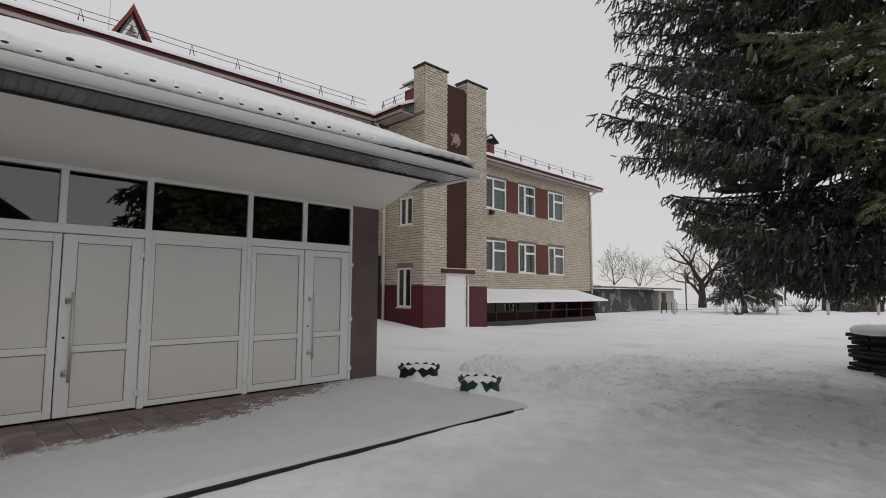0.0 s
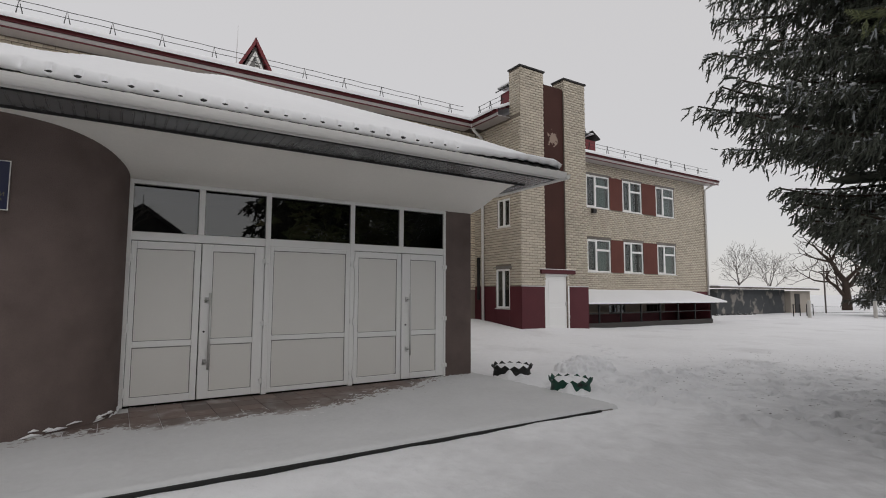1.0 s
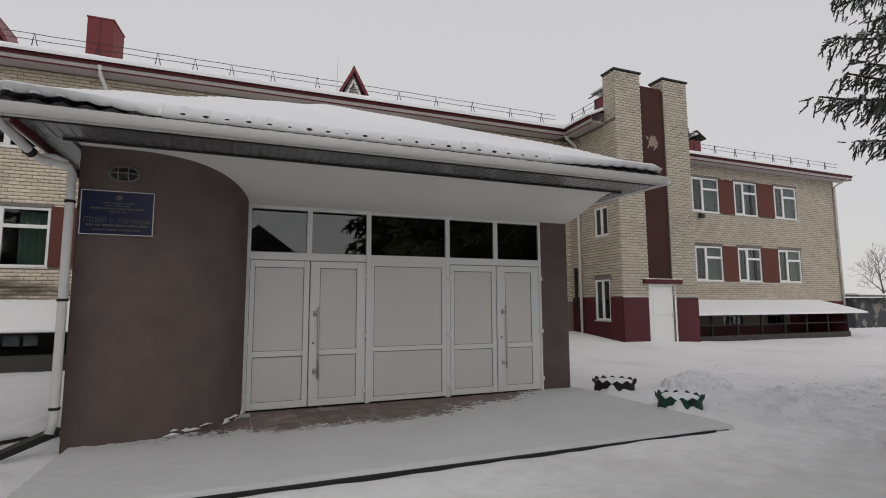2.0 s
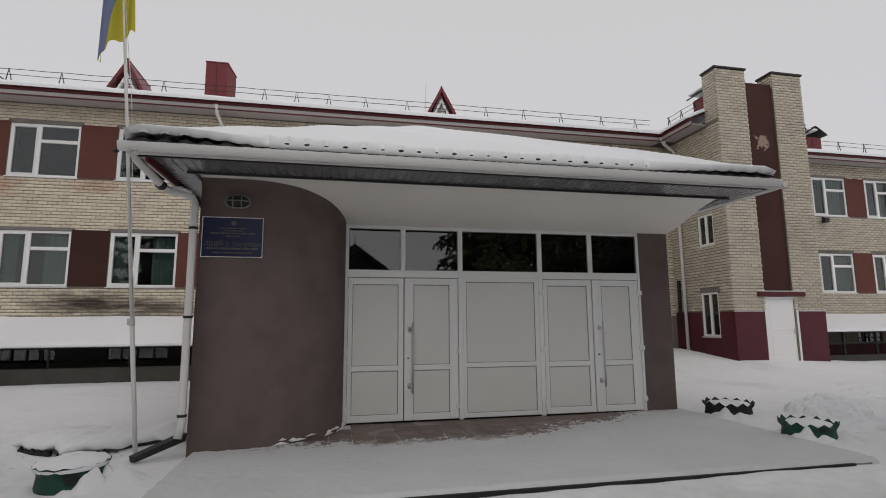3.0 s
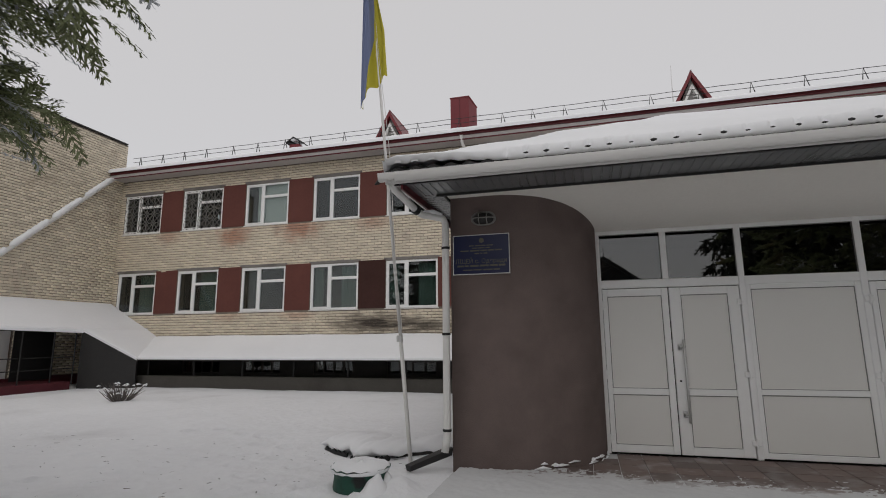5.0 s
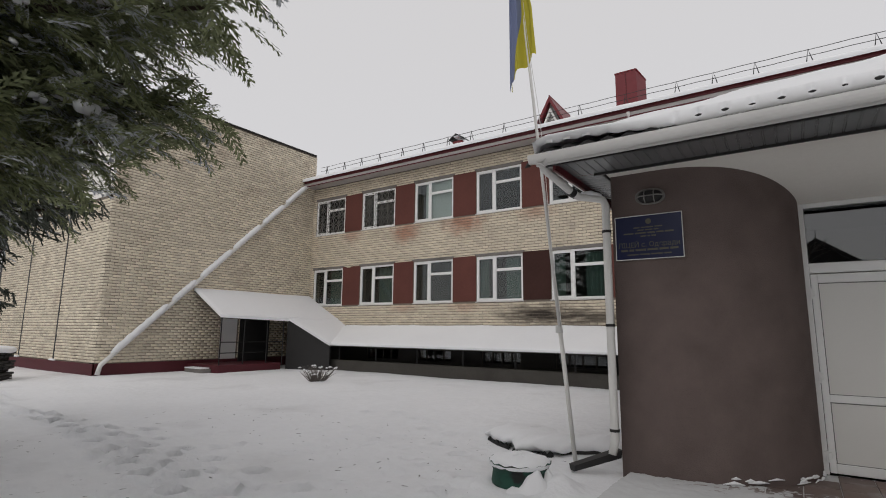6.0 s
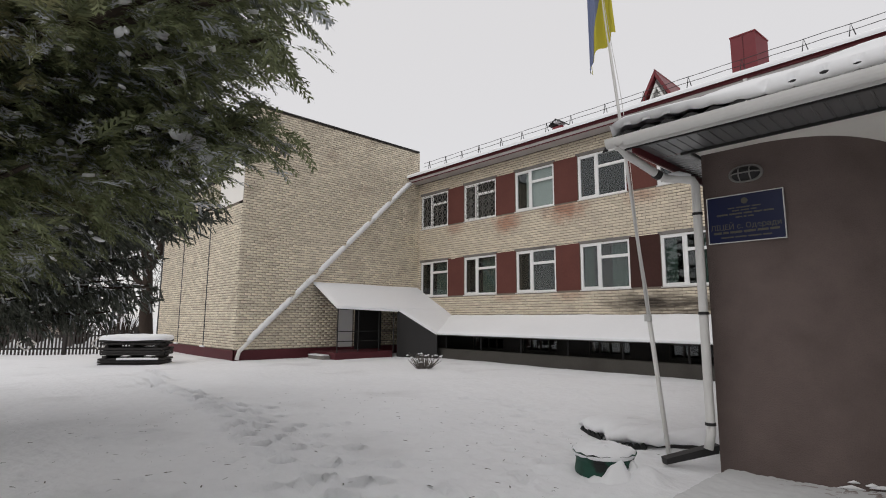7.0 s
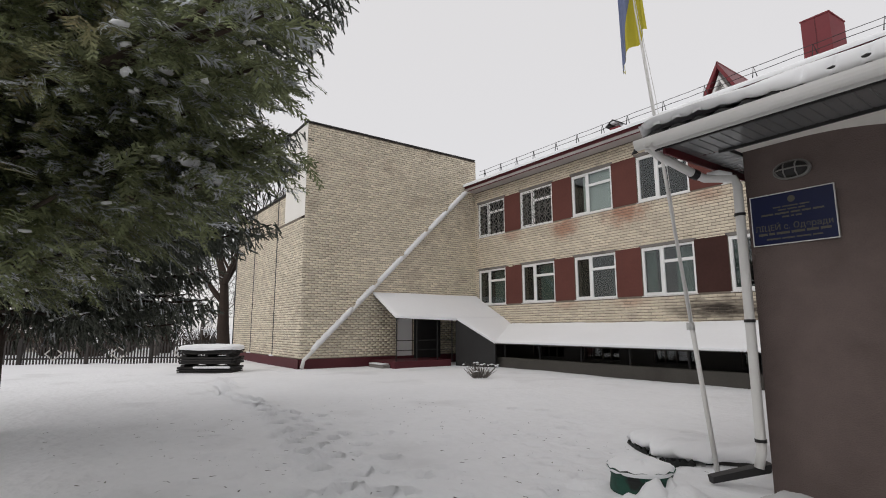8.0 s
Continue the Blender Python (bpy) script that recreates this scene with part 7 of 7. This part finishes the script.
# ---- far side of the yard, east ----
shed = thing("shed", (42, 19.5, 0), "low painted shed with a flat snowy roof", "shed")
part("wall", Geo().box(36.9, 19.0, -0.3, 46.9, 22.5, 1.82, 0.02), MURAL, shed, "dark painted front wall with faded pictures")
part("wall", Geo().box(46.95, 18.6, -0.3, 50.4, 22.5, 1.72, 0.02), HOUSE_WALL, shed, "pale plastered end")
part("door", Geo().box(47.6, 18.55, -0.1, 48.4, 18.6, 1.5), DARK_METAL, shed)
part("roof", Geo().hexa([(36.3, 18.4, 1.86), (51.0, 18.1, 1.80), (51.0, 23, 1.95), (36.3, 23, 2.0), (36.3, 18.4, 2.0), (51.0, 18.1, 1.93), (51.0, 23, 2.1), (36.3, 23, 2.15)]), CONCRETE, shed, "thin flat roof")
part("snow", Geo().hexa([(36.3, 18.45, 2.0), (51.0, 18.15, 1.93), (51.0, 23, 2.1), (36.3, 23, 2.15), (36.35, 18.6, 2.09), (50.9, 18.3, 2.02), (50.9, 23, 2.2), (36.35, 23, 2.25)]), SNOW, shed)
for k in range(7):
    tyre(35.6 + k * 0.62, 18.2 - k * 0.05, -0.05, 0.28, 0.12, RUBBER, k * 0.7, "old tyre lying in snow beside the shed")
for k, x in enumerate((40.3, 42.3)):
    b = thing("goal_frame", (x, 15.6, 0), "small dark metal frame standing in the snow", "metal frame", "metal frames")
    part("frame", Geo().tube([(x, 15.6, -0.2), (x, 15.6, 0.75), (x + 0.75, 15.5, 0.75), (x + 0.75, 15.5, -0.2)], 0.035, 6), DARK_METAL, b)
pp = thing("utility_pole", (49.6, 17.2, 0), "thin wooden utility pole with crossarm", "utility pole")
part("pole", Geo().tube([(49.6, 17.2, -0.2), (49.6, 17.2, 3.8)], 0.06, 6), FAR_BARK, pp)
part("crossarm", Geo().tube([(49.2, 17.4, 3.3), (50.0, 17.0, 3.35)], 0.04, 5), BARK, pp)
FENCE = (39.04, 14.12, 2.85, -2.58)
fence = thing("wire_fence", (45, 10, 0), "whitewashed posts of a low wire fence", "fence")
for k in range(9):
    s = k / 8
    x, y = FENCE[0] + FENCE[2] * k, FENCE[1] + FENCE[3] * k
    part("post", Geo().box(x - 0.09, y - 0.09, -0.2, x + 0.09, y + 0.09, 1.05, 0.02), POST_WHITE, fence)
for z in (0.3, 0.65):
    part("wire", Geo().tube([(39.04, 14.12, z), (50.44, 3.8, z - 0.03), (61.84, -6.52, z)], 0.012, 4), DARK_METAL, fence)
bare_tree("bare_tree", 60.0, 19.4, -0.2, 11.5, "broad old leafless tree with a thick trunk", 51, BARK, twigs=5, thick=0.042, spread_=0.95, trunk=0.27)
bare_tree("bare_tree", 92.0, 46.0, -0.2, 13.0, "round leafless tree far off", 52, twigs=5, thick=0.014, spread_=0.6, trunk=0.26)
bare_tree("bare_tree", 95.0, 42.5, -0.2, 12.0, "leafless tree far off", 53, twigs=5, thick=0.014, spread_=0.6, trunk=0.26)
for k, (x, y, h) in enumerate(((66, 6, 8), (70, 11, 7), (74, 0, 9), (64, -4, 8), (80, 16, 6.5))):
    bare_tree("bare_tree", x, y, -0.2, h, "slim leafless tree beyond the fence", 60 + k, twigs=4, thick=0.014, spread_=0.55)
conifer("juniper_tree", 46.5, 11.6, -0.2, 6.4, 3.2, 1.3, "far", FAR_GREEN, "broad dark conifer bush beside the fence", 90, 7, 71, 0.42, snow=0.7, flake=0.3)


def bush(x, y, z, r, tall, seed, label, mat=None, snow=True, n=60):
    """Low leafless shrub of many stems."""
    q = np.random.default_rng(seed)
    b = thing("shrub", (x, y, z), label, "shrub", "shrubs")
    g, sn = Geo(), Geo()
    for k in range(n):
        a = q.uniform(0, 2 * math.pi)
        e = r * math.sqrt(q.uniform())
        tip = Vector((x + e * math.cos(a), y + e * math.sin(a), z + tall * q.uniform(0.5, 1.0)))
        root = Vector((x + 0.25 * e * math.cos(a), y + 0.25 * e * math.sin(a), z - 0.05))
        g.tube([root, root.lerp(tip, 0.55) + Vector(q.normal(0, 0.04 * r, 3)), tip], [0.008 + r * 0.008, 0.006 + r * 0.005, 0.003], 4, False)
        if snow and q.uniform() < 0.35:
            s = 0.035 + 0.02 * r
            e = Vector((math.cos(a * 3), math.sin(a * 3), 0)) * s * 1.3
            sn.tube([tip - e, tip + Vector((0, 0, s * 0.2)), tip + e + Vector((0, 0, -0.3 * s))], [0.1 * s, s * 0.42, 0.1 * s], 6)
    part("stem", g, mat or FAR_BARK, b, "thin bare stems")
    if snow:
        part("snow", sn, SNOW, b, "tufts of snow", True)["kind"] = "stuff"


bush(-11.5, 10.3, -0.08, 0.62, 0.50, 81, "small bare rose bush with tufts of snow", n=70)
bush(42.6, 10.9, -0.1, 0.8, 1.0, 82, "bare brown shrub beside the fence")
for k in range(7):
    bush(50 + k * 3.1, 11.5 - k * 2.7, -0.1, 1.3, 1.2, 90 + k, "low tangled hedge in snow", n=70)
heap = thing("haystack", (60.7, 6.65, 0), "dark pointed heap under a brown cover", "heap")
rows = []
for q, hz in ((1.0, -0.2), (0.97, 0.5), (0.72, 1.3), (0.38, 2.0), (0.12, 2.4), (0.01, 2.45)):
    rows.append([(60.7 + 2.2 * q * math.cos(a) * (1 + 0.08 * math.sin(3 * a)), 6.65 + 2.2 * q * math.sin(a) * (1 + 0.06 * math.sin(4 * a)), 1.65 * hz + 0.08 * math.sin(5 * a)) for a in np.linspace(0, 2 * math.pi, 33)])
part("cover", Geo().grid(rows), BARK, heap, "dark brown cover", True)
for k, (x, y, wd, hh) in enumerate(((70, 1.5, 9, 2.6),)):
    c = thing("far_house", (x, y, 0), "low village house with a snowy roof far off", "house", "far houses")
    part("wall", Geo().box(x - wd / 2, y - 3, -0.2, x + wd / 2, y + 3, hh), HOUSE_WALL, c)
    g = Geo()
    g.v = [(x - wd / 2 - 0.3, y - 3.4, hh - 0.1), (x + wd / 2 + 0.3, y - 3.4, hh - 0.1), (x + wd / 2 + 0.3, y, hh + 1.9), (x - wd / 2 - 0.3, y, hh + 1.9), (x - wd / 2 - 0.3, y + 3.4, hh - 0.1), (x + wd / 2 + 0.3, y + 3.4, hh - 0.1)]
    g.f = [(0, 1, 2, 3), (3, 2, 5, 4), (0, 3, 4), (1, 5, 2)]
    part("roof", g, SNOW, c, "snow-covered roof")
    part("window", Geo().box(x - wd / 2 - 0.02, y - 1.0, 0.9, x - wd / 2 - 0.01, y, 1.9), DARK_METAL, c)

# ---- far side of the yard, west ----
picket = thing("picket_fence", (-26, 0, 0), "dark wooden picket fence with snow-flecked diamond ornaments", "fence")
P0, P1 = Vector((-24.5, 5.2, -0.1)), Vector((-31.0, -9.0, -0.1))
L = (P1 - P0).length
dv = (P1 - P0).normalized()
fp = lambda a, b, c: tuple(P0 + dv * a + Vector((dv.y, -dv.x, 0)) * b + Vector((0, 0, c)))
one = mesh_of("picket", Geo().box(-0.035, -0.012, 0.0, 0.035, 0.012, 1.0, 0.006, lambda a, b, c: tuple(dv * a + Vector((dv.y, -dv.x, 0)) * b + Vector((0, 0, c)))), FENCE_WOOD)
inv = Matrix.Translation(-Vector(picket.location))
for k in range(int(L / 0.125)):
    ob = new("picket", one)
    ob.parent = picket
    ob.matrix_parent_inverse = inv
    ob.location = P0 + dv * (k * 0.125) + Vector((0, 0, 0.02 + 0.05 * math.sin(k * 0.2)))
for z in (0.25, 0.78):
    part("rail", Geo().box(0, 0.012, z, L, 0.05, z + 0.07, 0.006, fp), FENCE_WOOD, picket)
for a in np.arange(0.1, L, 2.6):
    part("post", Geo().box(a - 0.07, -0.07, -0.2, a + 0.07, 0.07, 1.2, 0.015, fp), FENCE_WOOD, picket)
    c, r_ = a + 1.3, 0.33
    g = Geo()
    ring = [fp(c + r_ * math.cos(t), -0.05, 0.5 + r_ * 0.85 * math.sin(t)) for t in np.linspace(0, 2 * math.pi, 5)]
    for p, q in zip(ring, ring[1:]):
        g.tube([p, q], 0.03, 5)
    part("ornament", g, POST_WHITE, picket, "pale diamond ornament")
bare_tree("bare_tree", -31.5, 7.2, -0.2, 14.0, "old leafless tree beside the hall", 101, BARK, 0.6, 5, 0.03, 0.32)
bare_tree("bare_tree", -33.0, 3.8, -0.2, 13.0, "leafless tree beyond the picket fence", 102, FAR_BARK, 0.55, 4, 0.016, 0.35)
bare_tree("bare_tree", -35.0, 2.4, -0.2, 13.0, "leafless tree beyond the picket fence", 103, FAR_BARK, 0.55, 4, 0.016, 0.35)
for k, (x, y, h) in enumerate(((-42, 12, 12), (-44, 6, 11), (-46, 1, 10), (-43, -3, 9), (-48, 9, 13), (-40, 15, 12), (-52, -6, 11))):
    bare_tree("bare_tree", x, y, -0.2, h, "frosted leafless tree far behind the fence", 110 + k, FAR_BARK, 0.6, 4, 0.012, 0.27)
for k in range(8):
    bush(-34 - (k % 3) * 2.5, 6.5 - k * 1.9, -0.1, 1.7, 2.2 + 0.5 * (k % 3), 130 + k, "snow-laden bush beyond the fence", BARK, n=170)
for k, (x, y) in enumerate(((-46, -1.5), (-50, 4.0))):
    c = thing("far_house", (x, y, 0), "small village house with a snowy gable roof", "house", "far houses")
    part("wall", Geo().box(x - 3, y - 2.2, -0.2, x + 3, y + 2.2, 1.9), HOUSE_WALL, c)
    g = Geo()
    g.v = [(x - 3.3, y - 2.6, 1.8), (x + 3.3, y - 2.6, 1.8), (x + 3.3, y, 3.6), (x - 3.3, y, 3.6), (x - 3.3, y + 2.6, 1.8), (x + 3.3, y + 2.6, 1.8)]
    g.f = [(0, 1, 2, 3), (3, 2, 5, 4)]
    part("roof", g, SNOW, c, "snow-covered roof")
    g = Geo()
    g.face([(x + 3.02, y - 2.2, 1.9), (x + 3.02, y + 2.2, 1.9), (x + 3.02, y, 3.4)])
    part("gable", g, HOUSE_WALL, c)
    part("window", Geo().box(x + 3.01, y - 0.4, 0.9, x + 3.05, y + 0.4, 1.7), DARK_METAL, c)

# twigs and leaves blown onto the snow
q = np.random.default_rng(5)
n = 1500
px = np.where(q.uniform(size=n) < 0.75, 7.0 + 9.0 * q.beta(2, 2, n), q.uniform(-9, -1.5, n))
py = q.uniform(-0.5, 6.0, n)
tv = np.array([(-0.5, -0.08, 0.0), (0.5, -0.05, 0.01), (0.45, 0.08, 0.02), (-0.4, 0.1, 0.05)])
tf = np.array([(0, 1, 2, 3)])
ang = q.uniform(0, 6.28, n)
v, f = instances(tv, tf, np.stack([px, py, np.full(n, -0.04)], -1), np.stack([np.cos(ang), np.sin(ang), np.zeros(n)], -1), np.tile((0, 0, 1.0), (n, 1)), q.uniform(0.02, 0.075, n))
tagged(new("leaf_litter", mesh_np("leaf_litter", v, f, BARK)), "dark twigs and leaves scattered on the snow", "litter", kind="stuff")
